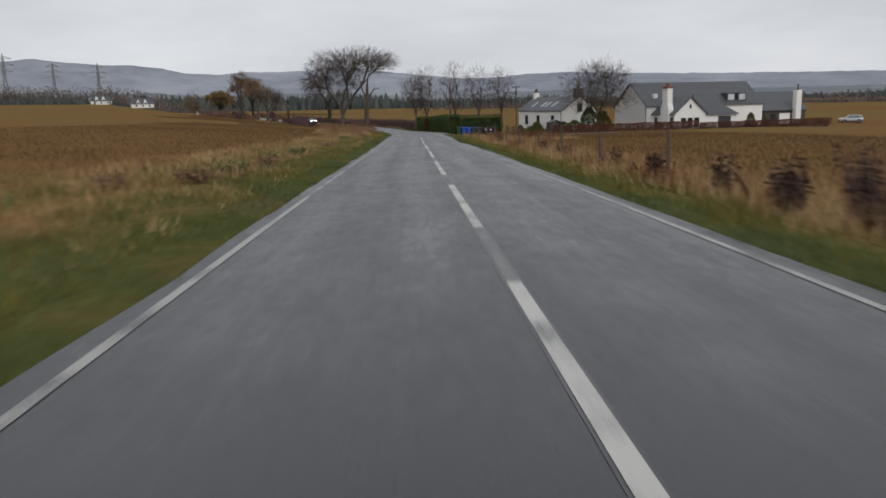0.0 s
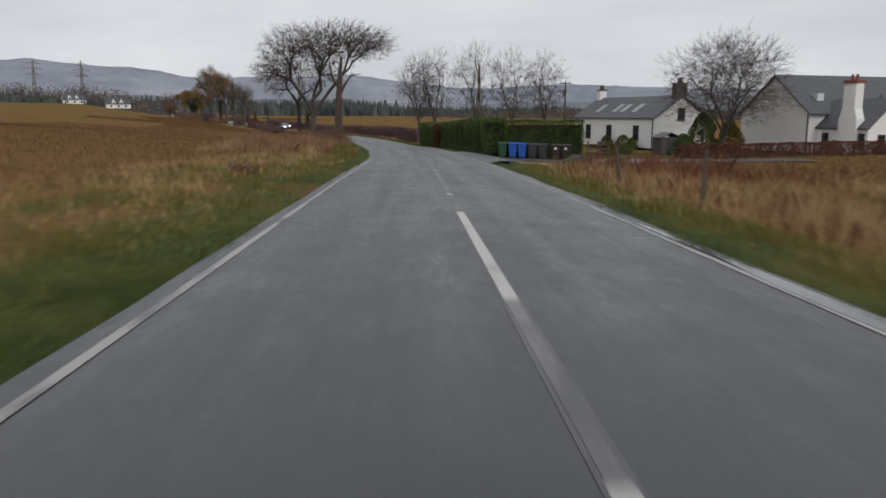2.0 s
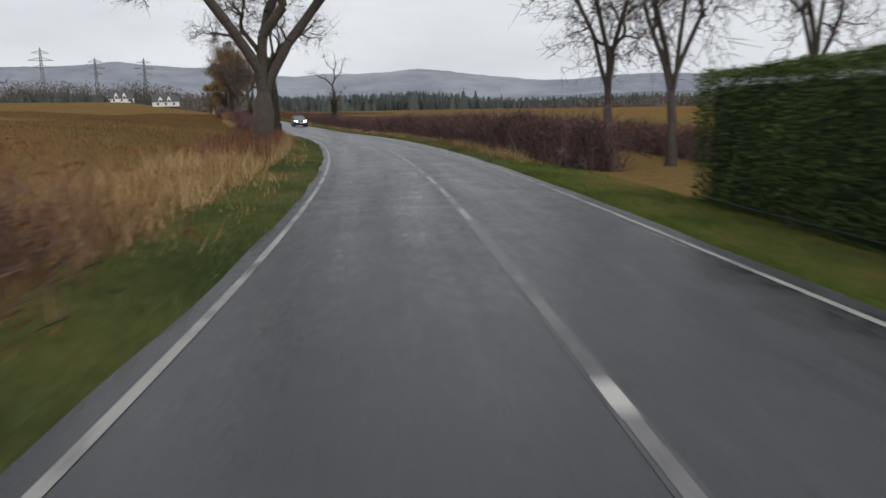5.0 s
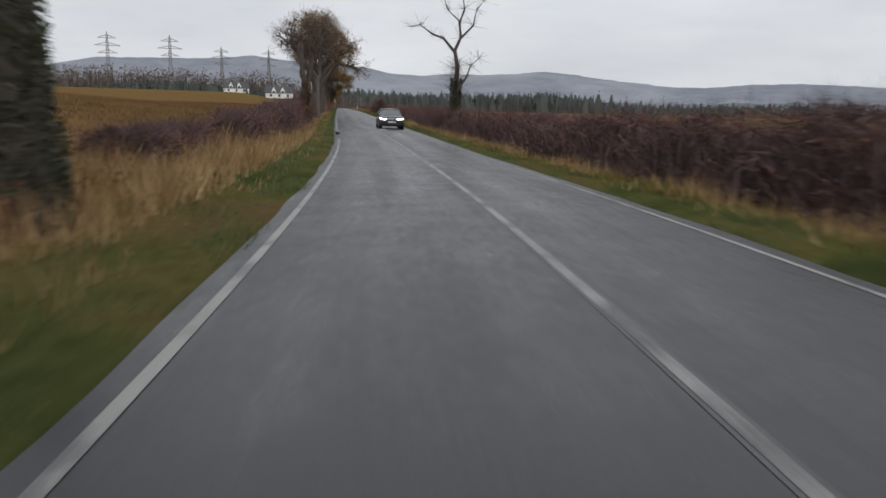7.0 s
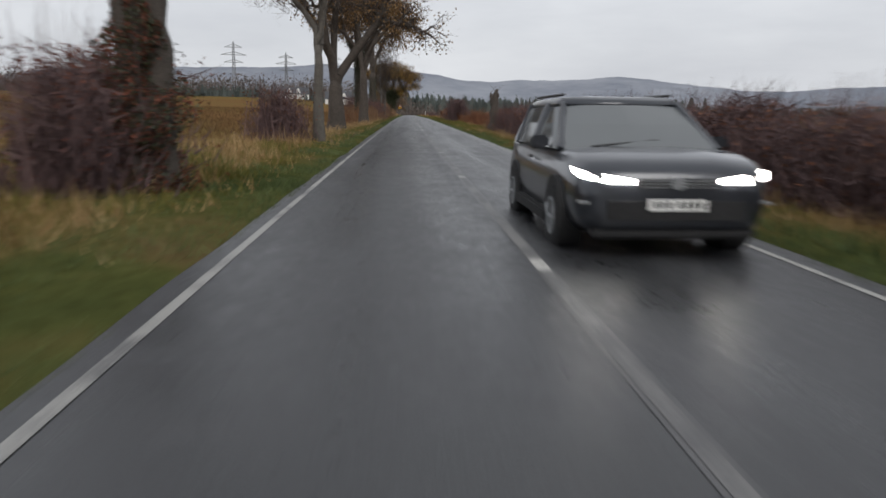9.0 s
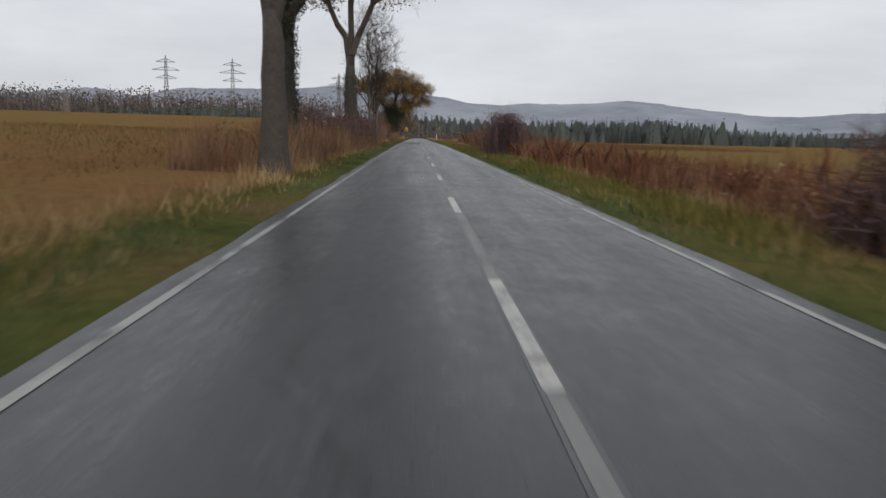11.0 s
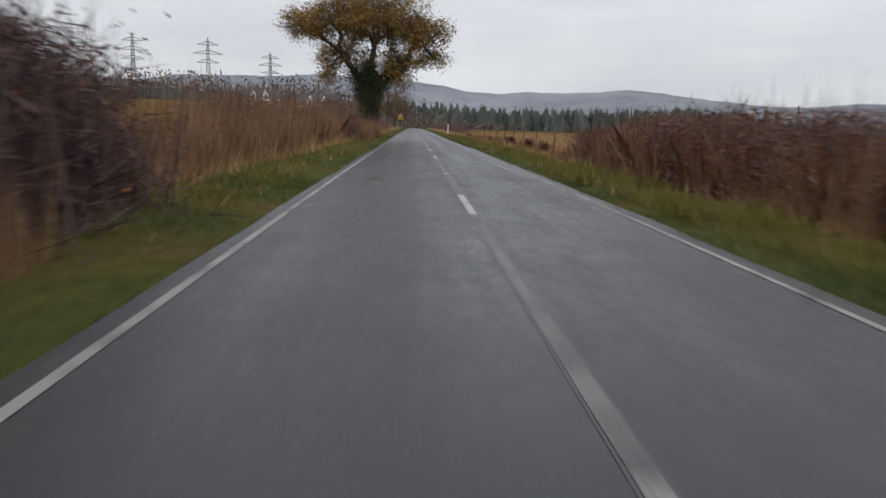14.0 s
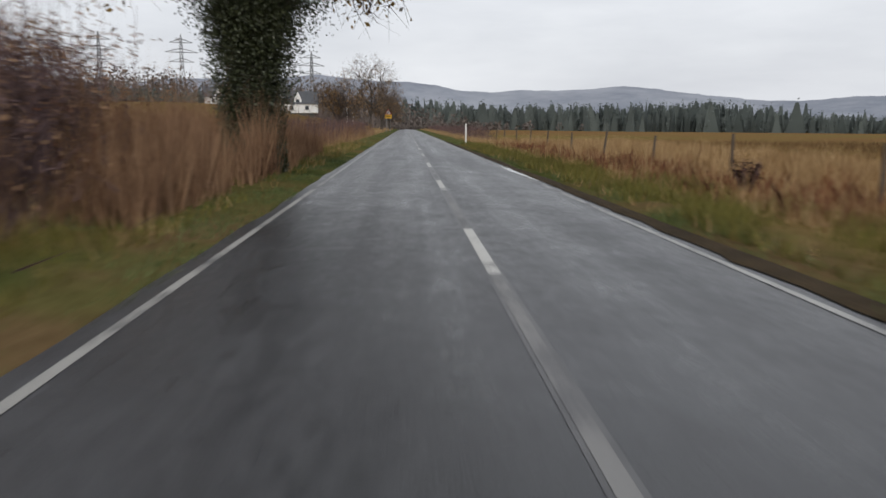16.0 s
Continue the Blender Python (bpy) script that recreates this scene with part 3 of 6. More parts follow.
blades("mown_grass", 6, [(88, 136, 2.55, 5.2, 420, 0.07), (86.8, 90, 2.7, 7.5, 400, 0.10), (88.2, 104, 12.2, 22, 120, 0.07)], M_LAWN, 0.07, 0.011, "bright green mown verge before the hedge", bent=False)
blades("olive_grass", 7, [(262, 420, 3.0, 6.4, 240, 0.32), (78, 110, -3.6, -9, 120, 0.32), (135, 262, 3.2, 4.2, 130, 0.22), (-16, 66, 3.0, 5.0, 190, 0.24), (66, 83, 4.6, 12, 110, 0.2), (-16, 78, -3.4, -8, 130, 0.22), (208, 234, -3.6, -10, 140, 0.25), (234, 262, -3.6, -6, 90, 0.25), (262, 318, -3.5, -4.6, 110, 0.25), (318, 420, -3.4, -5.3, 130, 0.24)], M_OLIVE, 0.3, 0.011, "olive and yellow rough grass on the verges", clump=1.4, bent=False)
blades("dry_grass", 2, [(-16, 78, -3.6, -5.2, 40, 0.26), (-16, 66, 3.3, 4.1, 30, 0.3), (85, 420, -3.4, -4.4, 26, 0.28), (135, 420, 3.0, 3.8, 22, 0.28), (-16, 78, -4.8, -9, 70, 0.36), (78, 106, -5.2, -12, 85, 0.7), (112, 168, -4.3, -8, 80, 0.6), (168, 212, -4.0, -5.3, 140, 0.65), (180, 200, -5.2, -6.6, 80, 0.8), (166, 186, -4.4, -7.5, 110, 0.75), (212, 262, -4.2, -8, 60, 0.45), (-16, 66, 4.3, 9, 85, 0.6), (66, 82, 6.0, 12, 40, 0.3), (58, 80, 7.5, 15, 60, 0.5), (135, 262, 3.5, 4.8, 90, 0.42), (262, 420, 4.6, 9, 60, 0.5), (345, 440, 8, 20, 60, 0.75), (262, 318, -4.0, -5.2, 70, 0.55), (318, 420, -4.7, -5.7, 80, 0.55), (420, 700, -4.5, -8, 14, 0.8), (420, 700, 4.5, 9, 14, 0.7)],
       M_TAN, 0.5, 0.010, "tall tan dead grass along the field edges", clump=1.2, bent=False)
blades("field_stubble", 3, [(-16, 130, -8, -34, 22, 0.2), (130, 420, -8, -26, 12, 0.25), (-16, 100, 9, 34, 20, 0.28), (345, 440, 20, 45, 8, 0.5), (200, 262, -8, -40, 12, 0.25)],
       foliage("stubble_blades", ((0.1, (0.085, 0.048, 0.022)), (0.4, (0.150, 0.086, 0.038)), (0.7, (0.185, 0.118, 0.050)), (0.95, (0.23, 0.17, 0.075))), 0.9, patch=0.08), 0.3, 0.016, "russet stubble and rough pasture in the fields", bent=False)
blades("dead_weeds", 4, [(274, 300, -4.3, -7.5, 220, 1.65), (300, 318, -4.2, -5.4, 150, 1.25), (312, 328, -3.8, -5.2, 260, 1.4), (318, 345, -5.0, -7.6, 220, 1.8), (345, 382, -5.1, -7.8, 240, 2.1), (376, 390, -3.9, -5.6, 320, 1.7), (390, 400, -4.2, -5.6, 220, 1.3), (382, 398, -5.2, -7.6, 230, 1.7), (398, 470, -4.8, -7.0, 60, 1.4), (100, 112, -5, -8, 60, 1.0), (104, 122, -3.7, -6, 120, 1.1), (78, 106, -5.2, -11, 60, 1.15), (140, 168, -4.6, -8, 60, 1.0), (262, 300, 5.0, 9, 70, 0.95), (300, 350, 5.0, 9, 130, 1.65)],
       M_REED, 1.5, 0.011, "tall brown dead weed stalks on the verge", "weeds", lean=0.19, clump=1.4, bent=False)
blades("rusty_weeds", 5, [(-16, 66, 4.6, 8.5, 26, 0.6), (62, 80, 8, 14, 40, 0.9), (140, 172, -4.8, -8, 60, 0.8), (78, 108, -5.0, -10, 30, 0.6), (262, 300, 5.0, 9, 80, 1.1), (300, 350, 5.2, 9, 130, 1.5), (345, 420, 5, 9, 30, 0.6), (200, 216, -4.4, -6, 40, 0.6), (274, 318, -4.6, -6.5, 30, 1.3), (318, 398, -5.1, -7.0, 30, 1.3)],
       M_RUST, 0.7, 0.012, "rusty brown dock and bramble on the verge", "weeds", lean=0.25, clump=1.6)


def weed_heads(name, seed, bands, mat, label):
    """Seed heads and shrivelled leaves among the dead stalks."""
    rng = np.random.default_rng(seed)
    cs = []
    for s0, s1, d0, d1, dens, h in bands:
        s, d, p = scatter(rng, s0, s1, d0, d1, dens)
        c = np.array([noise.noise((a * 0.7, b * 0.9, seed)) for a, b in zip(s, d)])
        keep = c > -0.15
        p = p[keep] + np.stack([np.zeros(keep.sum()), np.zeros(keep.sum()), h * rng.uniform(0.25, 1.05, keep.sum()) * (0.8 + 0.6 * c[keep])], -1)
        cs.append(p)
    v, f = quads(rng, np.concatenate(cs), 0.035)
    return soup(name, v, f, mat, label=label, category="weeds", kind="stuff")


weed_heads("weed_heads", 61, [(274, 300, -4.3, -7, 90, 1.4), (318, 345, -5.0, -7.2, 80, 1.5), (345, 398, -5.1, -7.4, 100, 2.0), (262, 350, 5.0, 8, 40, 0.9), (78, 106, -4.6, -9, 40, 0.8)], M_REED, "brown seed heads and shrivelled leaves on dead stalks")
weed_heads("dark_weed_heads", 62, [(278, 300, -4.6, -7, 60, 1.3), (318, 345, -5.1, -7.2, 60, 1.3), (345, 398, -5.2, -7.4, 70, 1.8), (262, 350, 5.0, 8, 40, 0.9), (140, 172, -4.8, -8, 40, 0.8)], M_RUST, "dark shrivelled dock and bramble leaves in the weeds")


# ---- hedges ----
def twig_hedge(s0, s1, d, width, height, seed, label, twigs=1250, leaf=420, leafmat=None, wisps=44):
    rng = np.random.default_rng(seed)
    h = thing("hedge", spot((s0 + s1) / 2, d), label, "hedge", "hedges along the road")
    inv = h.matrix_basis.inverted()
    L = s1 - s0
    n = int(L * twigs)
    s = rng.uniform(s0, s1, n)
    top = height * (0.84 + 0.30 * np.array([noise.noise((a * 0.45, seed, 0)) + 0.5 * noise.noise((a * 1.7, seed, 3)) for a in s]))
    t = rng.uniform(0.0, 1.0, n) ** 1.15
    off = rng.normal(0, 0.33, n) * width * (1.05 - 0.45 * t)
    x, y = rx(s, d + off)
    p = np.stack([x, y, land(s, d + off) + t * top], -1)
    a = rng.normal(size=(n, 3)) * np.array([0.6, 0.6, 0.35]) + np.array([0, 0, 0.55])
    ln = rng.uniform(0.18, 0.55, n)[:, None]
    q = p + a * ln
    wd = np.cross(a, rng.normal(size=(n, 3)))
    wd = wd / np.linalg.norm(wd, axis=1, keepdims=True) * rng.uniform(0.006, 0.017, n)[:, None]
    v = np.stack([p - wd, p + wd, q], 1).reshape(-1, 3)
    m = np.array(inv)

    def local(w):
        return w @ m[:3, :3].T + m[:3, 3]
    soup("branchwork", local(v), np.arange(3 * n).reshape(-1, 3), M_TWIG, h, "bare purple-brown hawthorn twigs", kind="stuff")
    ns = int(L * twigs * 0.22)
    s = rng.uniform(s0, s1, ns)
    off = rng.normal(0, 0.22, ns) * width
    x, y = rx(s, d + off)
    p = np.stack([x, y, land(s, d + off) - 0.05], -1)
    q = p + np.stack([rng.normal(0, 0.25, ns), rng.normal(0, 0.25, ns), rng.uniform(0.25, 0.75, ns) * height], -1)
    v, f = ribbons(rng, p, q, np.full(ns, 0.018), np.full(ns, 0.008))
    soup("stem_tangle", local(v), f, M_TWIG, h, kind="stuff")
    nw = int(L * wisps)
    s = rng.uniform(s0, s1, nw)
    off = rng.normal(0, 0.25, nw) * width
    x, y = rx(s, d + off)
    p = np.stack([x, y, land(s, d + off) + height * 0.55], -1)
    q = p + np.stack([rng.normal(0, 0.12, nw), rng.normal(0, 0.12, nw), rng.uniform(0.35, 0.85, nw) ** 1.5 * height * 0.95], -1)
    v, f = ribbons(rng, p, q, np.full(nw, 0.008), np.full(nw, 0.002))
    soup("shoot_fringe", local(v), f, M_TWIG, h, kind="stuff")
    nl = int(L * leaf)
    s = rng.uniform(s0, s1, nl)
    off = rng.normal(0, 0.36, nl) * width
    x, y = rx(s, d + off)
    c = np.stack([x, y, land(s, d + off) + rng.uniform(0.05, 0.95, nl) * height], -1)
    v, f = quads(rng, c, 0.035)
    soup("dead_foliage", local(v), f, leafmat or M_RUST, h, kind="stuff")
    return h


HAW = "bare brown hawthorn hedge with wispy shoots on the verge"
twig_hedge(134, 176, 5.6, 1.6, 1.65, 11, HAW)
twig_hedge(176, 214, 5.4, 1.6, 1.62, 12, HAW)
twig_hedge(214, 251, 5.4, 1.5, 1.62, 13, HAW)
twig_hedge(254, 263, 5.6, 1.4, 1.6, 14, HAW)
twig_hedge(178, 187, -7.0, 1.6, 0.75, 15, "low purple-brown bare hedge beside the field", leafmat=M_RUST)
twig_hedge(187, 197, -6.2, 1.7, 1.2, 19, HAW)
twig_hedge(197, 213, -5.7, 1.7, 1.55, 16, HAW)
twig_hedge(219, 222.5, -5.6, 1.5, 2.1, 17, "reddish brown bush round the foot of a dead trunk", twigs=1100, leaf=800, leafmat=M_REDHEDGE)
twig_hedge(237.2, 240.4, -5.8, 1.9, 2.0, 18, "dense bare bush standing alone at the field edge", twigs=900)
twig_hedge(299, 319, -5.5, 1.9, 2.25, 20, HAW, twigs=1500, leaf=700)
twig_hedge(327, 332, -5.7, 2.3, 2.5, 21, "dark bare thorn bush among dead weeds", twigs=2600, leaf=500)
twig_hedge(296, 300, -7.2, 2.4, 2.6, 22, "dark bare thorn bush among dead weeds", twigs=900)
twig_hedge(301.0, 304.6, 5.1, 2.3, 2.9, 23, "round bare thorn bush standing on the verge", twigs=1500, leaf=700)
twig_hedge(105, 119, -5.6, 2.2, 1.45, 24, "brown bramble bush under the dead trunk", twigs=900, leaf=1000, wisps=12)
twig_hedge(128, 170, 11.5, 2.0, 1.3, 25, "low brown hedge on the outside of the bend", twigs=500)
twig_hedge(305, 352, 6.3, 1.7, 1.45, 31, "dark russet dock and bramble thicket on the verge", twigs=650, leaf=900, wisps=16)
twig_hedge(333, 346, 6.7, 1.9, 1.95, 32, "dark tangled bramble and thorn bush behind the verge", twigs=650, leaf=800, wisps=22)
twig_hedge(345, 369, -6.9, 1.9, 2.0, 29, "tangled brown bramble thicket among dead weeds", twigs=500, leaf=700, leafmat=M_REED)
twig_hedge(369, 380, -6.3, 2.2, 2.75, 30, "tall tangled brown thicket beside the ivy-clad oak", twigs=1100, leaf=1300, leafmat=M_REED)
twig_hedge(398, 470, -6.5, 2.0, 1.6, 27, HAW, twigs=160, leaf=60, wisps=20)
twig_hedge(450, 640, 8.0, 2.4, 1.5, 28, HAW, twigs=60, leaf=20, wisps=5)


# ---- trees ----
def crown_tree(name, m, seed, label, trunk, radius, blobs, n=1300, bark=None, twigmat=None, leaves=None, leaf_n=0, leaf_size=0.1, ivy=0, ivy_top=5.0, ivy_thick=0.13, lean=(0, 0), sprays=4, crook=0.7, ivy_leaf=0.05, spread=0.42, twig=0.0065, group="roadside trees"):
    """A tree whose limbs part again and again until their twigs fill a crown made of rounded masses."""
    rng = np.random.default_rng(seed)
    t = thing(name, m, label, "tree", group)
    vol = np.array([q[3] * q[4] * q[5] for q in blobs])
    pick = rng.choice(len(blobs), n, p=vol / vol.sum())
    bl = np.array(blobs)[pick]
    ball = rng.normal(size=(n, 3))
    ball *= (rng.uniform(0, 1, n) ** 0.5 / np.linalg.norm(ball, axis=1))[:, None]
    goal = bl[:, :3] + ball * bl[:, 3:6]
    goal = goal + rng.normal(0, 0.06, goal.shape) * bl[:, 3:6]
    goal = goal[goal[:, 2] > trunk * 0.75]
    total = len(goal)
    fine = radius * 0.98 / total ** 0.46
    stem = np.linspace(0, 1, 6)[:, None] * np.array([[lean[0] * trunk, lean[1] * trunk, trunk]]) + np.concatenate([np.zeros((1, 3)), rng.normal(0, min(0.05, radius * 0.16), (5, 3)) * np.array([1, 1, 0])])
    stem[0, 2] = -0.25
    flare = radius * np.array([1.45, 1.12, 1.0, 0.92, 0.84, 0.62])
    segs = [(*stem[i], *stem[i + 1], flare[i], flare[i + 1], 0) for i in range(5)]
    stack = [(stem[-1] * 0.35 + stem[-2] * 0.65, np.array([lean[0], lean[1], 1.0]), goal, 1)]
    tips = []
    while stack:
        pos, d, pts, lv = stack.pop()
        k_ = len(pts)
        if k_ <= 2:
            for p in pts:
                mid = (pos + p) / 2 + rng.normal(0, 0.10, 3)
                segs += [(*pos, *mid, fine * 1.5, fine, 4), (*mid, *p, fine, fine * 0.6, 4)]
                tips.append(p)
            continue
        kk = 4 if lv == 1 else (3 if rng.uniform() < 0.45 else 2)
        cen = pts[rng.choice(k_, min(kk, k_), replace=False)]
        for _ in range(4):
            own = np.argmin(((pts[:, None] - cen[None]) ** 2).sum(-1), 1)
            cen = np.array([pts[own == j].mean(0) if (own == j).any() else cen[j] for j in range(len(cen))])
        for j in range(len(cen)):
            sub_ = pts[own == j]
            if not len(sub_):
                continue
            aim = (cen[j] - pos) * (0.62 if lv == 1 else 0.5)
            ln = np.linalg.norm(aim)
            end = pos + aim + rng.normal(0, 0.05 * crook, 3) * ln
            bend = pos + d / max(np.linalg.norm(d), 1e-6) * ln * 0.36 + rng.normal(0, 0.06 * crook, 3) * ln
            q = np.linspace(0, 1, 5)[:, None]
            crv = pos * (1 - q) ** 2 + bend * 2 * q * (1 - q) + end * q ** 2
            crv[1:4] += rng.normal(0, 0.035 * crook, (3, 3)) * ln
            r0, r1 = fine * (len(sub_) + 2) ** 0.46, fine * (len(sub_) + 1) ** 0.43
            rr = np.linspace(r0 * 1.1, r1, 5)
            segs += [(*crv[i], *crv[i + 1], rr[i], rr[i + 1], min(lv, 3)) for i in range(4)]
            stack.append((end, crv[4] - crv[3], sub_, lv + 1))
    g = np.array(segs)
    g[:, 6:8] = np.maximum(g[:, 6:8], twig)
    lv = g[:, 8]
    thick = np.maximum(g[:, 6], g[:, 7]) > 0.04
    for nm, sel, sides in (("trunk", lv == 0, 12), ("bough_frame", (lv > 0) & thick, 6)):
        v, f = chain(stem, flare, sides) if nm == "trunk" else tubes(g[sel, :3], g[sel, 3:6], g[sel, 6], g[sel, 7], sides)
        soup(nm, v, f, bark or M_BARK, t, kind="" if nm == "trunk" else "stuff", smooth=True)
    tips = np.array(tips)
    sp = np.repeat(tips, sprays, 0)
    en = sp + rng.normal(0, spread, sp.shape) + (sp - goal.mean(0)) * 0.07 + np.array([0, 0, 0.14])
    w = g[(lv > 0) & ~thick]
    v, f = ribbons(rng, np.concatenate([w[:, :3], sp]), np.concatenate([w[:, 3:6], en]), np.concatenate([w[:, 6], np.full(len(sp), twig)]), np.concatenate([w[:, 7], np.full(len(sp), twig * 0.5)]))
    soup("twig_crown", v, f, twigmat or M_BARKTWIG, t, kind="stuff")
    if leaf_n:
        bunch = np.array([noise.noise((p[0] * 0.6, p[1] * 0.6, p[2] * 0.6 + seed)) for p in tips])
        pr = np.clip(0.45 + 1.9 * bunch, 0.02, 2.0)
        c = tips[rng.choice(len(tips), leaf_n, p=pr / pr.sum())] + rng.normal(0, 0.26, (leaf_n, 3))
        v, f = quads(rng, c, leaf_size)
        soup("leaf_crown", v, f, leaves, t, "brown autumn leaves", kind="stuff")
    if ivy:
        core = g[((lv == 0) | ((lv <= 2) & thick)) & (g[:, 5] < ivy_top)]
        pr = np.maximum(core[:, 6], 0.05) * np.linalg.norm(core[:, 3:6] - core[:, :3], axis=1)
        j = rng.choice(len(core), ivy, p=pr / pr.sum())
        q = rng.uniform(0, 1, ivy)[:, None]
        c = core[j, :3] * (1 - q) + core[j, 3:6] * q
        a = rng.normal(size=(ivy, 3))
        a /= np.linalg.norm(a, axis=1, keepdims=True)
        lump = np.array([0.65 + 0.7 * noise.noise((p[0] * 1.1, p[1] * 1.1, p[2] * 1.1)) for p in c])
        c = c + a * (core[j, 6] * 1.0 + rng.uniform(0.05, 1.0, ivy) ** 1.7 * ivy_thick * lump * np.clip(0.22 + (c[:, 2] - 0.8) / 2.8, 0.22, 1.0))[:, None]
        v, f = quads(rng, c, ivy_leaf)
        soup("ivy", v, f, M_IVY, t, "dark green ivy round the trunk", kind="stuff")
    return t


def snag(m, label, stems, bark, seed, shoots=40, cling=0):
    """A dead standing trunk: stems as chains of (x, y, z, radius), broken at their tops."""
    rng = np.random.default_rng(seed)
    t = thing("dead_tree", m, label, "tree", "roadside trees")
    for k, stem in enumerate(stems):
        q = np.array(stem, float)
        u = np.linspace(0, len(q) - 1, 4 * len(q))
        fine_ = np.stack([np.interp(u, np.arange(len(q)), q[:, i]) for i in range(4)], -1)
        fine_[1:-1, :2] += rng.normal(0, 0.10, (len(fine_) - 2, 2)) * fine_[1:-1, 3:4]
        fine_[1:-1, 3] *= rng.uniform(0.92, 1.10, len(fine_) - 2)
        v, f = chain(fine_[:, :3], fine_[:, 3], 12)
        soup("trunk" if k == 0 else "bough", v, f, bark, t, smooth=True)
        j = rng.integers(len(fine_) // 2, len(fine_), shoots)
        e = fine_[j, :3] + rng.normal(0, 0.4, (shoots, 3)) + np.array([0, 0, 0.15])
        v, f = tubes(fine_[j, :3], e, np.full(shoots, 0.014), np.full(shoots, 0.004), 3)
        soup("twig_crown", v, f, M_BARKTWIG, t, kind="stuff")
    for mat, n in ((M_REDHEDGE, cling // 2), (M_IVY, cling // 2)):
        if n:
            z = rng.uniform(0, 1, n) ** 1.2
            a = rng.uniform(0, math.tau, n)
            lump = np.array([0.8 + 0.7 * noise.noise((math.cos(q), math.sin(q), zz * 4)) for q, zz in zip(a, z)])
            r = (0.25 + 0.75 * (1 - z) * rng.uniform(0.3, 1.0, n)) * lump
            v, f = quads(rng, np.stack([np.cos(a) * r, np.sin(a) * r, z * 3.2], -1), 0.034)
            soup("ivy", v, f, mat, t, "dark red and green creeper round the foot", kind="stuff")
    return t


def crooked_tree(m):
    """A dead tree of a few bent limbs, each a chain of tapering sticks."""
    rng = np.random.default_rng(42)
    t = thing("dead_tree", m, "dead crooked tree with ivy on its stem", "tree", "roadside trees")
    limbs = (((0, -0.2, 0.27), (0.05, 1.4, 0.20), (-0.05, 2.9, 0.17), (0.1, 4.2, 0.14), (-0.1, 5.3, 0.12)), ((-0.1, 5.3, 0.10), (-0.9, 6.1, 0.08), (-1.6, 6.3, 0.06), (-2.4, 6.9, 0.03), (-2.9, 6.8, 0.015)), ((-0.1, 5.3, 0.11), (0.3, 6.2, 0.09), (0.2, 7.1, 0.07), (0.5, 8.0, 0.05), (0.3, 9.2, 0.02)), ((0.3, 6.2, 0.07), (1.0, 6.9, 0.05), (1.2, 7.9, 0.03), (1.7, 8.5, 0.012)), ((0.05, 2.9, 0.09), (0.6, 3.6, 0.06), (0.9, 4.4, 0.04), (1.5, 4.9, 0.015)), ((0.2, 7.1, 0.05), (-0.6, 7.8, 0.03), (-1.0, 8.8, 0.012)))
    for k, limb in enumerate(limbs):
        q = np.array([(x, 0.35 * math.sin(x * 1.7 + k) * (k > 0), z) for x, z, r in limb])
        r = np.array([c[2] for c in limb])
        v, f = chain(q, r, 8)
        soup("trunk" if k == 0 else "bough", v, f, M_BARK, t, smooth=True)
        n = 0 if k == 0 else 30
        if n:
            j = rng.integers(1, len(q), n)
            e = q[j] + rng.normal(0, 0.45, (n, 3)) + np.array([0, 0, 0.25])
            v, f = tubes(q[j], e, np.full(n, 0.014), np.full(n, 0.004), 3)
            soup("twig_crown", v, f, M_BARKTWIG, t, kind="stuff")
    n = 420
    z = rng.uniform(1.6, 4.6, n)
    p = np.stack([rng.normal(0, 0.1, n), rng.normal(0, 0.1, n), z], -1)
    e = p + np.stack([rng.normal(0, 0.55, n), rng.normal(0, 0.55, n), rng.uniform(0.0, 0.7, n)], -1)
    v, f = tubes(p, e, np.full(n, 0.008), np.full(n, 0.003), 3)
    soup("twig_crown", v, f, M_BARKTWIG, t, "bushy shoots round the stem", kind="stuff")
    z = rng.uniform(0.0, 3.6, 2600)
    a = rng.uniform(0, math.tau, 2600)
    r = 0.24 + rng.uniform(0, 0.16, 2600)
    v, f = quads(rng, np.stack([np.cos(a) * r, np.sin(a) * r, z], -1), 0.06)
    soup("ivy", v, f, M_IVY, t, "dark ivy on the stem", kind="stuff")


BARE = "bare leafless winter tree with a fine twig crown"
crown_tree("oak_tree", spot(150.0, -5.6), 31, "large spreading bare oak tree beside the bend", 2.7, 0.50, ((-1.5, 0, 12.0, 5.4, 5.0, 3.6), (4.0, 0, 13.0, 5.4, 5.0, 3.2), (8.6, 0, 13.0, 3.6, 3.6, 2.2), (-5.2, 0, 9.2, 3.0, 3.6, 2.4), (2.0, 0, 9.0, 3.0, 3.0, 2.0)), 4400, lean=(0.05, 0), sprays=4, crook=0.9, spread=0.32, twig=0.012)
snag(spot(113.5, -4.8), "broken dead trunk with peeling red-brown bark", (((0, 0, -0.2, 0.52), (0.02, 0, 0.7, 0.38), (0.05, 0, 3.0, 0.33), (0.15, 0, 5.2, 0.28), (0.30, 0, 7.0, 0.20), (0.45, 0, 8.3, 0.08)), ((0.15, 0, 4.6, 0.15), (0.8, 0.2, 5.9, 0.11), (1.3, 0.2, 6.6, 0.07), (2.2, 0.1, 6.8, 0.03)), ((0.1, 0, 5.4, 0.13), (-0.5, 0.1, 6.6, 0.10), (-0.7, 0, 8.0, 0.05))), M_SNAG, 32, 14)
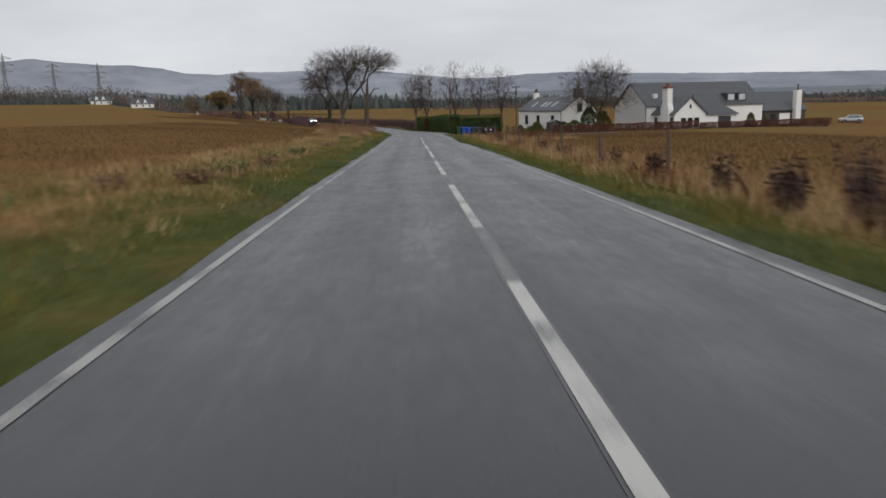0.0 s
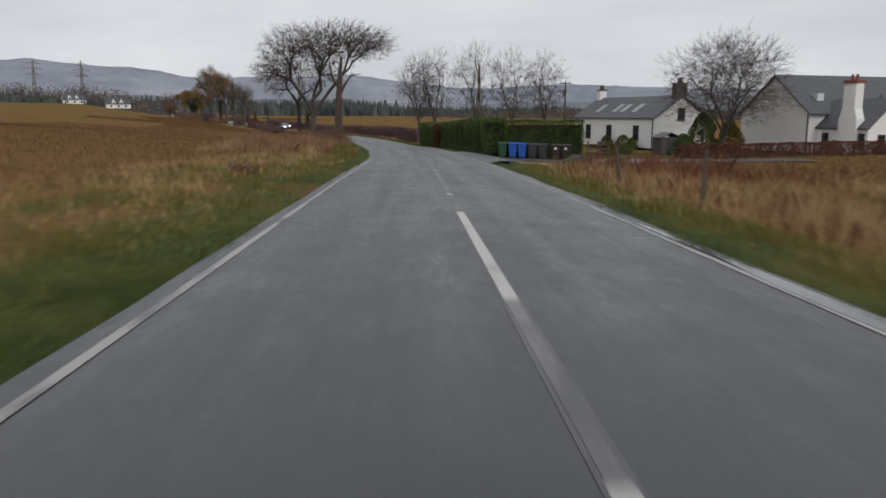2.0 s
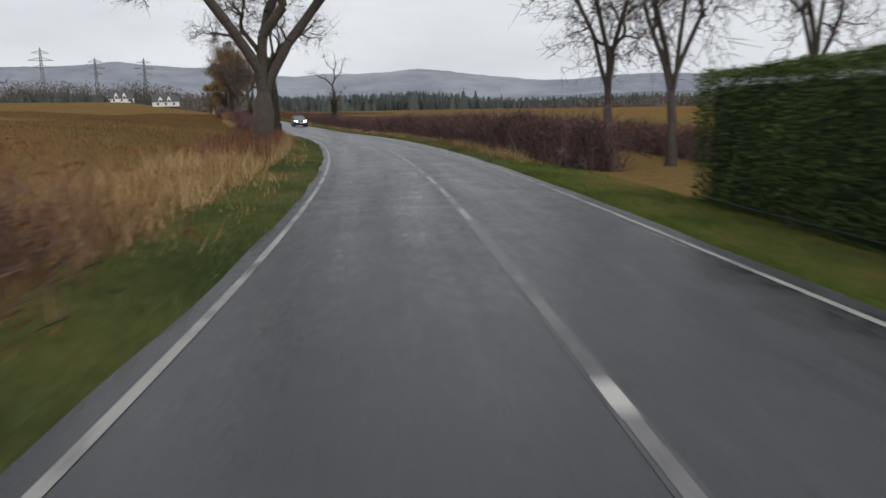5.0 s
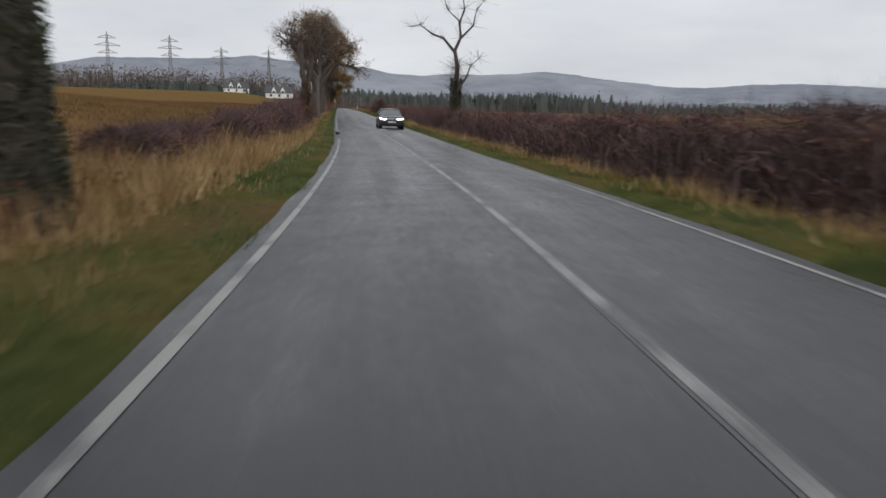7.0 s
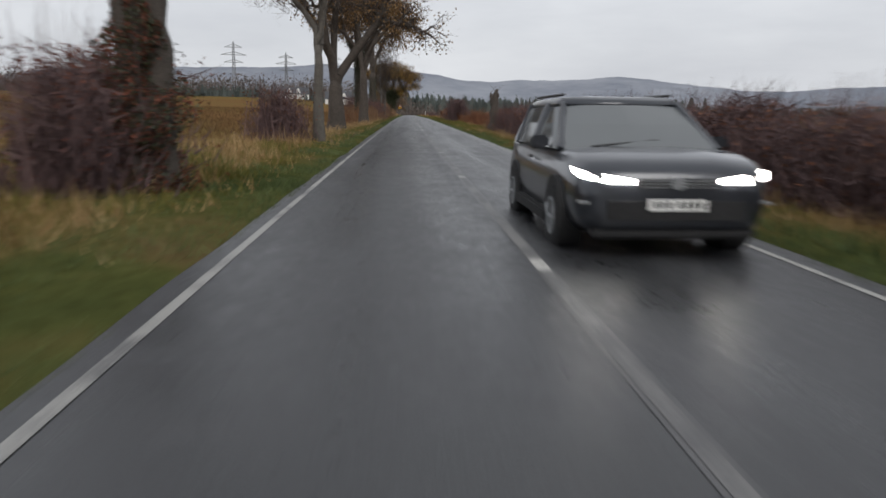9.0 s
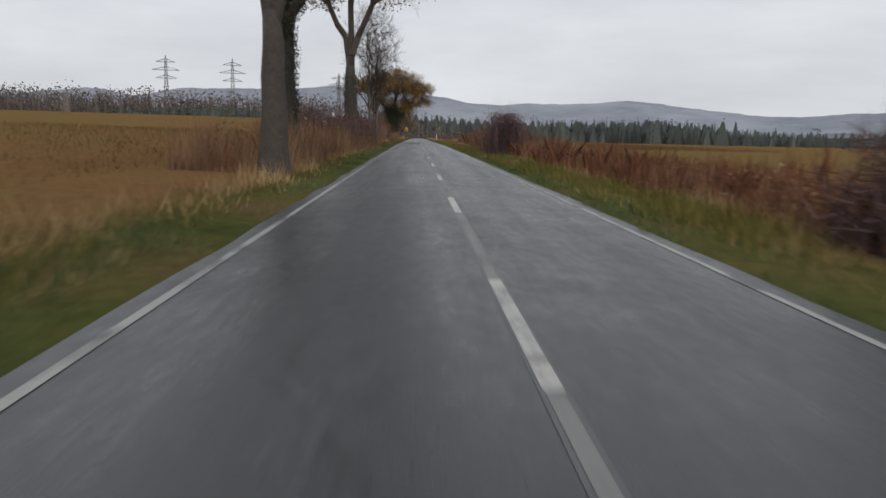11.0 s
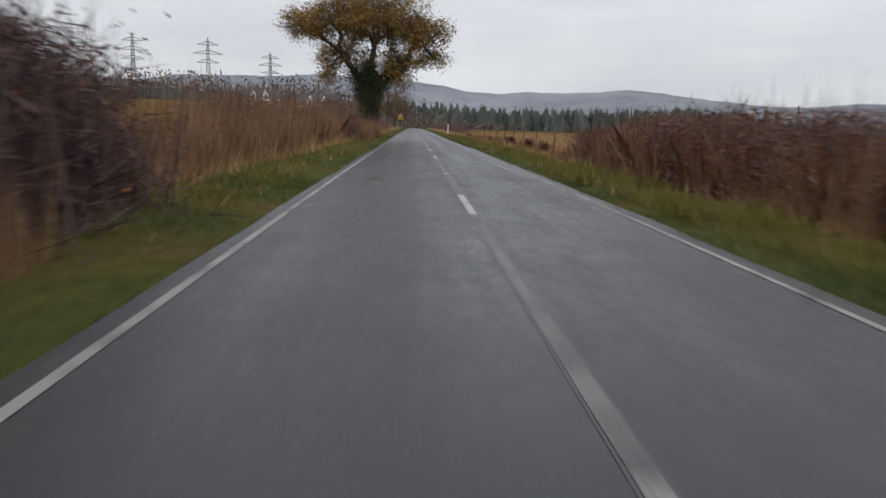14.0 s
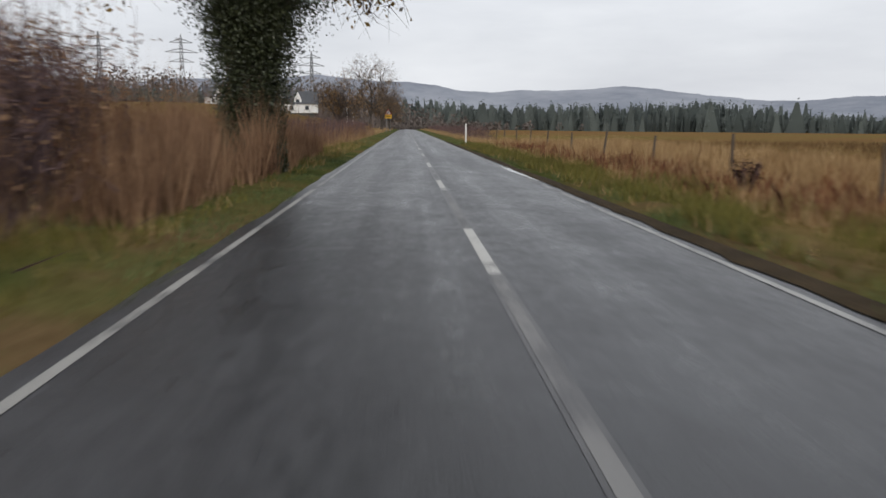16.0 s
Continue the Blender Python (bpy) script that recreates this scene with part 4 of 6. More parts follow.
row = ((136.9, 6.9, 11.4, 34), (136.3, 8.9, 12.4, 35), (137.2, 14.7, 13.2, 36), (133.5, 18.3, 12.2, 37), (134.4, 23.2, 12.0, 38))
for s, d, hgt, sd_ in row:
    crown_tree("ash_tree", spot(s, d), sd_, "bare leafless tree behind the evergreen hedge", hgt * 0.20, 0.17, ((0, 0, hgt * 0.64, 3.1, 3.1, hgt * 0.34), (0.3, 0, hgt * 0.42, 2.4, 2.4, hgt * 0.2), (-1.2, 0, hgt * 0.62, 2.2, 2.2, hgt * 0.28)), 1050, sprays=3, crook=0.4, spread=0.3, twig=0.008, group="row of bare trees")
crown_tree("sycamore_tree", Matrix.Translation((28.0, 107.0, -3.3)), 39, "broad round bare tree between the white houses", 1.0, 0.24, ((0, 0, 6.6, 5.6, 5.6, 3.7), (0, 0, 4.6, 5.7, 5.7, 2.5), (0.6, 0, 7.9, 3.9, 3.9, 2.8)), 3900, sprays=3, crook=0.35, spread=0.28, twig=0.009)
crown_tree("oak_tree", spot(169.0, -5.0), 41, "tall trunk wrapped in dark ivy with bare boughs", 5.2, 0.27, ((-1.2, 0, 9.6, 3.6, 3.6, 2.6), (-3.4, 0, 7.2, 2.4, 2.4, 1.5), (2.2, 0, 7.6, 2.4, 2.6, 1.4)), 800, ivy=22000, ivy_top=6.6, ivy_thick=0.17, ivy_leaf=0.036, lean=(-0.05, 0))
crooked_tree(spot(211.8, 5.1))
snag(spot(220.6, -4.9), "forked dead trunk standing in the hedge", (((0, 0, -0.2, 0.36), (-0.02, 0, 1.2, 0.26), (-0.08, 0, 2.8, 0.23), (-0.20, 0, 4.2, 0.21), (-0.30, 0, 5.2, 0.19), (-0.25, 0, 5.9, 0.13)), ((0.24, 0.1, -0.2, 0.28), (0.22, 0.1, 1.6, 0.22), (0.18, 0.1, 3.2, 0.20), (0.42, 0.1, 4.3, 0.15), (0.56, 0.1, 5.0, 0.07))), M_BARK, 43, 60, 12000)
crown_tree("birch_tree", spot(239.5, -4.4), 44, "slim pale forked tree at the field edge", 3.6, 0.2, ((-1.2, 0, 7.4, 2.2, 2.4, 2.8), (0.8, 0, 7.6, 1.8, 2.4, 2.6)), 700, bark=M_PALEBARK, crook=0.6)
crown_tree("oak_tree", spot(253.5, -5.0), 45, "big roadside tree with thin brown leaves still hanging", 2.8, 0.46, ((-0.6, 0, 8.8, 3.6, 4.4, 3.4), (2.8, 0, 8.0, 2.8, 3.4, 2.2), (4.6, 0, 5.8, 2.0, 2.6, 1.5), (-3.4, 0, 9.2, 2.2, 3.0, 2.2)), 850, leaves=M_OAKLEAF, leaf_n=4200, leaf_size=0.085, sprays=2, spread=0.34)
crown_tree("oak_tree", spot(274.5, -4.6), 46, "tall roadside tree with thin brown leaves", 4.4, 0.36, ((-0.6, 0, 11.4, 3.4, 4.0, 3.4), (2.6, 0, 9.0, 2.6, 3.2, 1.8), (-2.6, 0, 8.4, 2.2, 2.8, 1.6)), 800, leaves=M_OAKLEAF, leaf_n=8000, leaf_size=0.09, sprays=2, spread=0.34)
crown_tree("oak_tree", spot(281.5, -5.4), 47, "tall ivy-clad trunk with thin brown leaves above", 5.0, 0.40, ((0.4, 0, 11.6, 3.4, 3.8, 3.6), (3.0, 0, 8.0, 2.2, 2.8, 1.8), (-2.2, 0, 9.0, 2.0, 2.8, 1.8)), 750, leaves=M_OAKLEAF, leaf_n=8000, leaf_size=0.09, sprays=2, ivy=16000, ivy_top=7.5, ivy_thick=0.30, ivy_leaf=0.045)
crown_tree("oak_tree", spot(308.5, -5.3), 48, "tall tree with a high crown of brown leaves", 6.4, 0.44, ((0, 0, 14.2, 4.4, 4.4, 3.6), (-2.6, 0, 11.4, 3.0, 3.4, 2.0), (3.0, 0, 12.0, 3.0, 3.4, 2.2)), 1300, leaves=M_OAKLEAF, leaf_n=15000, leaf_size=0.10, sprays=2, ivy=7000, ivy_top=6.0, ivy_thick=0.16)
crown_tree("ash_tree", spot(320.9, -4.75), 49, BARE, 3.4, 0.14, ((0, 0, 8.2, 2.2, 2.4, 4.0), (-1.8, 0, 5.0, 1.6, 1.6, 1.4)), 800, bark=M_PALEBARK, crook=0.6, spread=0.3)
crown_tree("ash_tree", spot(321.9, -4.2), 50, BARE, 2.8, 0.11, ((0.3, 0, 7.8, 2.0, 2.4, 4.0),), 700, bark=M_PALEBARK, crook=0.5, spread=0.3)
crown_tree("ash_tree", spot(321.7, -4.45), 54, "slender bare sapling between two pale trunks", 2.2, 0.05, ((0.1, 0, 5.6, 1.0, 1.2, 2.6),), 250, bark=M_PALEBARK, crook=0.6, spread=0.3)
crown_tree("oak_tree", spot(387.0, -4.65), 51, "broad ivy-clad oak tree full of brown leaves", 3.7, 0.50, ((0.2, 0, 9.9, 4.9, 5.3, 2.3), (4.3, 0, 8.7, 2.8, 3.4, 1.6), (-4.7, 0, 9.1, 2.7, 3.4, 1.3), (5.0, 0, 6.7, 1.9, 2.2, 1.1), (2.0, 0, 6.4, 2.5, 2.6, 1.4), (-2.5, 0, 6.9, 2.3, 2.6, 1.2), (-3.0, 0, 5.1, 1.1, 1.2, 0.9), (2.7, 0, 4.8, 1.4, 1.4, 0.9)), 2900, leaves=M_GOLDLEAF, leaf_n=50000, leaf_size=0.084, ivy=135000, ivy_top=6.6, ivy_thick=1.3, ivy_leaf=0.042, spread=0.34)
for s, d, sd_, k in ((512, -7.2, 52, 1.55), (540, -6.0, 53, 1.25), (470, -9.5, 54, 0.8), (575, -5.0, 55, 1.2)):
    crown_tree("oak_tree", spot(s, d), sd_, "distant brown roadside tree", 1.8 * k, 0.3, ((0, 0, 5.6 * k, 4.0 * k, 4.0 * k, 3.4 * k), (1.5, 0, 3.6 * k, 3.0 * k, 3.0 * k, 2.0 * k)), 900, leaves=M_OAKLEAF, leaf_n=2600, leaf_size=0.12, crook=0.5)


# ---- evergreen hedge by the drive ----
def conifer_hedge():
    rng = np.random.default_rng(60)
    h = thing("conifer_hedge", spot(105, 6), "tall clipped dark green conifer hedge beside the drive", "hedge")
    inv = np.array(h.matrix_basis.inverted())
    runs = ((89.5, 126.0, 5.0, 6.6), (89.0, 90.6, 6.6, 11.9))
    cen, core_v, core_f = [], [], []
    for s0, s1, d0, d1 in runs:
        area_n = int(((s1 - s0) * 2 + (d1 - d0) * 2) * 2.3 * 900 + (s1 - s0) * (d1 - d0) * 520)
        u = rng.uniform(0, 1, area_n)
        face = rng.uniform(0, 1, area_n)
        per = np.array([s1 - s0, s1 - s0, d1 - d0, d1 - d0, (s1 - s0) * (d1 - d0) / 2.3])
        kind_ = rng.choice(5, area_n, p=per / per.sum())
        s = np.where(kind_ < 2, s0 + u * (s1 - s0), np.where(kind_ == 2, s0, np.where(kind_ == 3, s1, s0 + u * (s1 - s0))))
        d = np.where(kind_ == 0, d0, np.where(kind_ == 1, d1, d0 + face * (d1 - d0)))
        d = np.where((kind_ == 2) | (kind_ == 3), d0 + u * (d1 - d0), d)
        top = 2.58 + 0.12 * np.array([noise.noise((a * 0.8, b * 0.8, 5)) for a, b in zip(s, d)])
        z = np.where(kind_ == 4, top, face * top)
        lump = 0.24 * np.array([noise.noise((a * 0.9, b * 0.9, c * 0.9)) for a, b, c in zip(s, d, z)])
        s, d = s + rng.normal(0, 0.06, area_n), d + rng.normal(0, 0.06, area_n) + np.where(kind_ == 0, -lump, lump)
        x, y = rx(s, d)
        g0 = land(np.clip(s, s0, s1), np.full(area_n, (d0 + d1) / 2))
        cen.append(np.stack([x, y, g0 + z + rng.normal(0, 0.04, area_n)], -1))
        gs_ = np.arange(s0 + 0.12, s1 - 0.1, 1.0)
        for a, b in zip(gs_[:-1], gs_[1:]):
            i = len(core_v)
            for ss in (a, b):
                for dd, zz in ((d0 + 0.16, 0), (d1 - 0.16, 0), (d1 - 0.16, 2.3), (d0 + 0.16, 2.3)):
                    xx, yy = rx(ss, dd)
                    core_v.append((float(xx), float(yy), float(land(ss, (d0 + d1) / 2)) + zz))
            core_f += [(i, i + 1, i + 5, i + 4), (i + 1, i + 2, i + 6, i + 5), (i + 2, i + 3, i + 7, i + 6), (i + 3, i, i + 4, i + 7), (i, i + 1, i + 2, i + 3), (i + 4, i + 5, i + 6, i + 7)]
    c = np.concatenate(cen)
    v, f = quads(rng, c, 0.036)
    soup("foliage", v @ inv[:3, :3].T + inv[:3, 3], f, M_CONIFER, h, "dark green conifer sprays", kind="stuff")
    # Solid dark core: the hedge's inner shade put in as colour behind the leaves.
    soup("shade_core", np.array(core_v) @ inv[:3, :3].T + inv[:3, 3], core_f, M_CORE, h)
    nb = 6500
    s, d = rng.normal(113.2, 0.55, nb), 4.85 + rng.normal(0, 0.2, nb)
    x, y = rx(s, d)
    v, f = quads(rng, np.stack([x, y, land(s, d + 0.8) + rng.uniform(0.1, 2.5, nb)], -1), 0.06)
    soup("beech_sprig", v @ inv[:3, :3].T + inv[:3, 3], f, M_COPPER, h, "copper-brown beech growing in the hedge", kind="stuff")


conifer_hedge()


# ---- houses ----
U, V_ = Vector((0.945, 0.326, 0)).normalized(), Vector((-0.326, 0.945, 0)).normalized()
HOUSE_TURN = math.degrees(math.atan2(U.y, U.x))


def house_frame(x, y, z):
    return Matrix.Translation((x, y, z)) @ Matrix.Rotation(radians(HOUSE_TURN), 4, "Z")


def gable_block(parent, x0, x1, y0, y1, eave, ridge, along="y", over=0.25):
    """Walls with gables and a two-sided slate roof, in the house's own axes."""
    bm = bmesh.new()
    if along == "y":
        w = (x1 - x0) / 2
        prism(bm, [(x0, 0), (x1, 0), (x1, eave), ((x0 + x1) / 2, ridge), (x0, eave)], y1 - y0)
        bmesh.ops.translate(bm, verts=bm.verts, vec=(0, y0, 0))
    else:
        prism(bm, [(y0, 0), (y1, 0), (y1, eave), ((y0 + y1) / 2, ridge), (y0, eave)], x1 - x0)
        for v in bm.verts:
            v.co = Vector((x0 + v.co.y, v.co.x, v.co.z))
    wall = part("wall", bm, M_HARL, parent, "white harled wall")
    a0, a1, b0, b1 = (x0, x1, y0, y1) if along == "y" else (y0, y1, x0, x1)
    mid, k = (a0 + a1) / 2, (ridge - eave) / ((a1 - a0) / 2)
    roof = None
    for sgn in (-1, 1):
        e = mid + sgn * ((a1 - a0) / 2 + over)
        ze = eave - over * k
        bm = bmesh.new()
        pts = [(e, ze + 0.02), (mid, ridge + 0.02), (mid, ridge + 0.16), (e, ze + 0.14)]
        prism(bm, pts, b1 - b0 + 2 * over)
        for v in bm.verts:
            v.co.y += b0 - over
            if along != "y":
                v.co = Vector((v.co.y, v.co.x, v.co.z))
        roof = part("roof", bm, M_SLATE, parent, "dark grey slate roof")
    return wall, roof


def window(parent, centre, width, height, normal, name="window"):
    """A window set on a wall: frame, glass and sill. normal is '-x', '-y', '+x' or '+y' in the house's axes."""
    x, y, z = centre
    sx = normal[1] == "x"
    s_ = -1 if normal[0] == "-" else 1

    def slab(w0, w1, z0, z1, t0, t1):
        t0, t1 = sorted((s_ * t0, s_ * t1))
        return boxed(x + t0, x + t1, y + w0, y + w1, z + z0, z + z1) if sx else boxed(x + w0, x + w1, y + t0, y + t1, z + z0, z + z1)
    w2, h2 = width / 2, height / 2
    fr = bmesh.new()
    for a in ((-w2, w2, h2 - 0.07, h2, 0, 0.05), (-w2, w2, -h2, -h2 + 0.07, 0, 0.05), (-w2, -w2 + 0.07, -h2, h2, 0, 0.05), (w2 - 0.07, w2, -h2, h2, 0, 0.05), (-w2, w2, -0.03, 0.03, 0, 0.045)):
        b = slab(*a)
        me = bpy.data.meshes.new("tmp")
        b.to_mesh(me)
        b.free()
        fr.from_mesh(me)
        bpy.data.meshes.remove(me)
    win = part(name, fr, M_FRAME, parent, "dark framed window")
    part("pane", slab(-w2 + 0.05, w2 - 0.05, -h2 + 0.05, h2 - 0.05, 0.005, 0.02), M_GLASS, win)
    part("sill", slab(-w2 - 0.08, w2 + 0.08, -h2 - 0.09, -h2, 0, 0.12), M_STONE, win)
    return win


def chimney(parent, x, y, z0, z1, w, d, mat, pots=2, potmat=None):
    c = part("chimney", boxed(x - w / 2, x + w / 2, y - d / 2, y + d / 2, z0, z1, 0.02), mat, parent)
    part("coping", boxed(x - w / 2 - 0.07, x + w / 2 + 0.07, y - d / 2 - 0.07, y + d / 2 + 0.07, z1, z1 + 0.12), M_STONE, c)
    for k in range(pots):
        yy = y + (k - (pots - 1) / 2) * 0.42
        bm = bmesh.new()
        tube(bm, (x, yy, z1 + 0.1), (x, yy, z1 + 0.62), 0.14, 0.11, 10)
        part("chimney_pot", bm, potmat or M_STONE, c)
    return c


# The cottage: its long side looks on the road, its gable towards the drive.
cottage = thing("cottage", house_frame(24.0, 114.8, -3.45), "white harled cottage with a grey slate roof and skylights", "house")
gable_block(cottage, 0, 6.6, 0, 15.2, 3.1, 5.2)
chimney(cottage, 3.3, 0.45, 4.6, 6.5, 1.3, 0.8, M_STONE, 2)
chimney(cottage, 3.3, 14.75, 4.6, 6.2, 0.9, 0.7, M_HARL, 2, M_STONE)
for yy in (3.0, 8.0, 12.2):
    window(cottage, (-0.003, yy, 1.55), 1.0, 1.5, "-x")
window(cottage, (3.3, -0.003, 3.5), 0.9, 1.2, "-y")
for yy in (4.2, 6.4, 7.9, 11.2):
    bm = bmesh.new()
    k = (5.2 - 3.1) / 3.3
    for p0, p1 in (((0.7, yy), (2.0, yy + 0.85)),):
        vs = [bm.verts.new((x, y, 3.1 + k * x + 0.17)) for x, y in ((p0[0], p0[1]), (p1[0], p0[1]), (p1[0], p1[1]), (p0[0], p1[1]))]
        bm.faces.new(vs)
    r = bmesh.ops.solidify(bm, geom=bm.faces[:], thickness=0.06)
    part("skylight", bm, M_SKYLIGHT, cottage, "skylight painted pale like reflected sky")
part("downpipe", tube(bmesh.new(), (-0.08, 0.15, 0), (-0.08, 0.15, 3.0), 0.05, 0.05), M_FRAME, cottage)

# The farmhouse: a long barn, a gabled front wing with a white stack, and a hipped garage.
farm = thing("farmhouse", house_frame(33.7, 109.4, -3.4), "large white farmhouse with steep dark slate roofs and a front wing", "house")
gable_block(farm, 0, 22.4, -4.2, 4.2, 3.5, 6.9, along="x")
gable_block(farm, 1.0, 6.6, -9.5, -3.6, 2.3, 4.6, along="y")
bm = boxed(6.6, 14.2, -7.6, -3.6, 0, 2.0)
part("wall", bm, M_HARL, farm, "white garage wall")
bm = bmesh.new()
lo = [bm.verts.new(c) for c in ((6.4, -7.9, 1.95), (14.5, -7.9, 1.95), (14.5, -3.4, 1.95), (6.4, -3.4, 1.95))]
hi = [bm.verts.new(c) for c in ((8.6, -4.2, 5.3), (10.4, -4.2, 5.3))]
for fc in ((lo[0], lo[1], hi[1], hi[0]), (lo[1], lo[2], hi[1]), (lo[2], lo[3], hi[0], hi[1]), (lo[3], lo[0], hi[0]), (lo[3], lo[2], lo[1], lo[0])):
    bm.faces.new(fc)
part("roof", bm, M_SLATE, farm, "blue-grey hipped slate roof")
part("garage_door", boxed(10.6, 13.0, -7.64, -7.59, 0.05, 1.75), M_FRAME, farm, "dark garage door")
bm = bmesh.new()
prism(bm, [(-8.6, 0), (-6.8, 0), (-6.8, 3.0), (-7.1, 3.9), (-7.1, 6.0), (-8.3, 6.0), (-8.3, 3.9), (-8.6, 3.0)], 0.9)
for v in bm.verts:
    v.co = Vector((0.75 + v.co.y - 0.15, v.co.x, v.co.z))
stack_ob = part("chimney", bm, M_HARL, farm, "white harled chimney stack with a red top")
part("coping", boxed(0.5, 1.6, -8.35, -7.05, 6.0, 6.25), M_REDPOT, stack_ob)
for k in (-7.45, -7.95):
    part("chimney_pot", tube(bmesh.new(), (1.05, k, 6.2), (1.05, k, 6.75), 0.14, 0.11, 10), M_REDPOT, stack_ob)
for c, w, h_, nrm in (((0.997, -8.9, 1.15), 0.7, 1.3, "-x"), ((0.997, -5.2, 1.15), 0.7, 1.3, "-x"), ((2.6, -9.503, 1.05), 0.9, 1.3, "-y"), ((3.8, -9.503, 1.05), 0.9, 1.3, "-y"), ((5.0, -9.503, 1.05), 0.9, 1.3, "-y"), ((3.8, -9.503, 3.4), 0.3, 0.5, "-y")):
    window(farm, c, w, h_, nrm)
for xx in (15.4, 17.6):
    d_ = part("dormer", boxed(xx, xx + 1.6, -3.9, -2.2, 3.9, 5.2), M_SLATE, farm, "slate dormer window")
    part("pane", boxed(xx + 0.2, xx + 1.4, -3.94, -3.89, 4.1, 5.0), M_SKYLIGHT, d_)

M_DARKSTONE = surface("dark_whinstone_wall", (0.040, 0.036, 0.033), (0.105, 0.092, 0.080), 3.0, 0.9, bump=0.6, bump_size=0.03)
part("skylight", boxed(2.0, 2.8, -3.05, -2.2, 4.62, 5.30), M_SKYLIGHT, farm, "skylight painted pale like reflected sky")
part("downpipe", tube(bmesh.new(), (-0.08, -4.1, 0), (-0.08, -4.1, 3.4), 0.05, 0.05), M_FRAME, farm)
part("downpipe", tube(bmesh.new(), (6.75, -7.66, 0), (6.75, -7.66, 2.0), 0.05, 0.05), M_FRAME, farm)
lodge = thing("outbuilding", house_frame(55.5, 116.5, -3.6), "low dark stone outbuilding with a grey roof and a white chimney", "house")
lw, _lr = gable_block(lodge, 0, 9, -3.5, 3.5, 2.5, 5.3, along="x")
lw.data.materials[0] = M_DARKSTONE
tagged(lw, "dark stone wall")
part("chimney", box(bmesh.new(), 6.1, 7.2, -4.3, -3.45, 0.0, 5.6, 0.03), M_HARL, lodge, "white harled outside chimney stack")
part("chimney_pot", tube(bmesh.new(), (6.65, -3.9, 5.55), (6.65, -3.9, 6.6), 0.16, 0.10, 10), M_STONE, lodge)
window(lodge, (2.0, -3.503, 1.3), 1.2, 1.1, "-y")
part("porch_panel", boxed(3.4, 5.6, -3.56, -3.5, 0.1, 1.9), M_HARL, lodge, "pale panel between dark posts")


def far_house(x, y, z, turn, w, l, e, r, label):
    """A bungalow with its long side and two gabled dormers towards the road."""
    h = thing("house", Matrix.Translation((x, y, z)) @ Matrix.Rotation(radians(turn), 4, "Z"), label, "house", "far white houses")
    gable_block(h, 0, w, 0, l, e, r, along="x")
    for k in range(3):
        window(h, (w * 0.2 + w * 0.3 * k, -0.003, e * 0.55), 1.1, 1.2, "-y")
    for k in (0.3, 0.62):
        bm = bmesh.new()
        prism(bm, [(w * k - 1.1, e - 0.2), (w * k + 1.1, e - 0.2), (w * k + 1.1, e + 1.2), (w * k, r - 0.35), (w * k - 1.1, e + 1.2)], l * 0.45)
        bmesh.ops.translate(bm, verts=bm.verts, vec=(0, 0.25, 0))
        dm = part("dormer", bm, M_HARL, h, "white gabled dormer")
        part("pane", boxed(w * k - 0.5, w * k + 0.5, 0.20, 0.247, e + 0.1, e + 1.2), M_GLASS, dm)
    chimney(h, w - 0.6, l / 2, r - 0.6, r + 1.0, 0.8, 0.8, M_STONE, 1)
    return h


FAR = "far white house with dark roof and dormers beyond fields"
for s, d, tn in ((600, -42, 4), (640, -70, 15), (700, -64, 10), (715, -92, 8), (740, -50, 0)):
    x, y = rx(s, d)
    far_house(float(x), float(y), float(land(s, d)) - 0.2, 20 + tn, 15, 8, 2.8, 6.4, FAR)


# ---- poles, pylons, posts and signs ----
def utility_pole(m, height, arm):
    p = thing("utility_pole", m, "dark weathered wooden utility pole", "pole", "utility poles")
    bm = bmesh.new()
    for a, b in zip(np.linspace(-0.3, height, 6)[:-1], np.linspace(-0.3, height, 6)[1:]):
        tube(bm, (0, 0, a), (0, 0, b), 0.15 - 0.05 * max(a, 0) / height, 0.15 - 0.05 * b / height, 10)
    part("pole", bm, M_TIMBER, p, smooth=True)
    if arm:
        part("crossarm", boxed(-0.8, 0.8, -0.06, 0.06, height - 0.35, height - 0.22), M_TIMBER, p)
        for k in (-0.65, 0, 0.65):
            part("insulator", tube(bmesh.new(), (k, 0, height - 0.22), (k, 0, height - 0.02), 0.05, 0.035), M_STONE, p)
        part("transformer", boxed(-0.22, 0.22, 0.1, 0.5, height - 1.9, height - 1.1, 0.04), M_GALV, p)
    return p


utility_pole(spot(103.9, 7.2), 7.5, False)
utility_pole(spot(136.9, 27.0), 8.0, True)
utility_pole(spot(480, -20), 8.6, True)
utility_pole(spot(430, 54), 5.5, False)


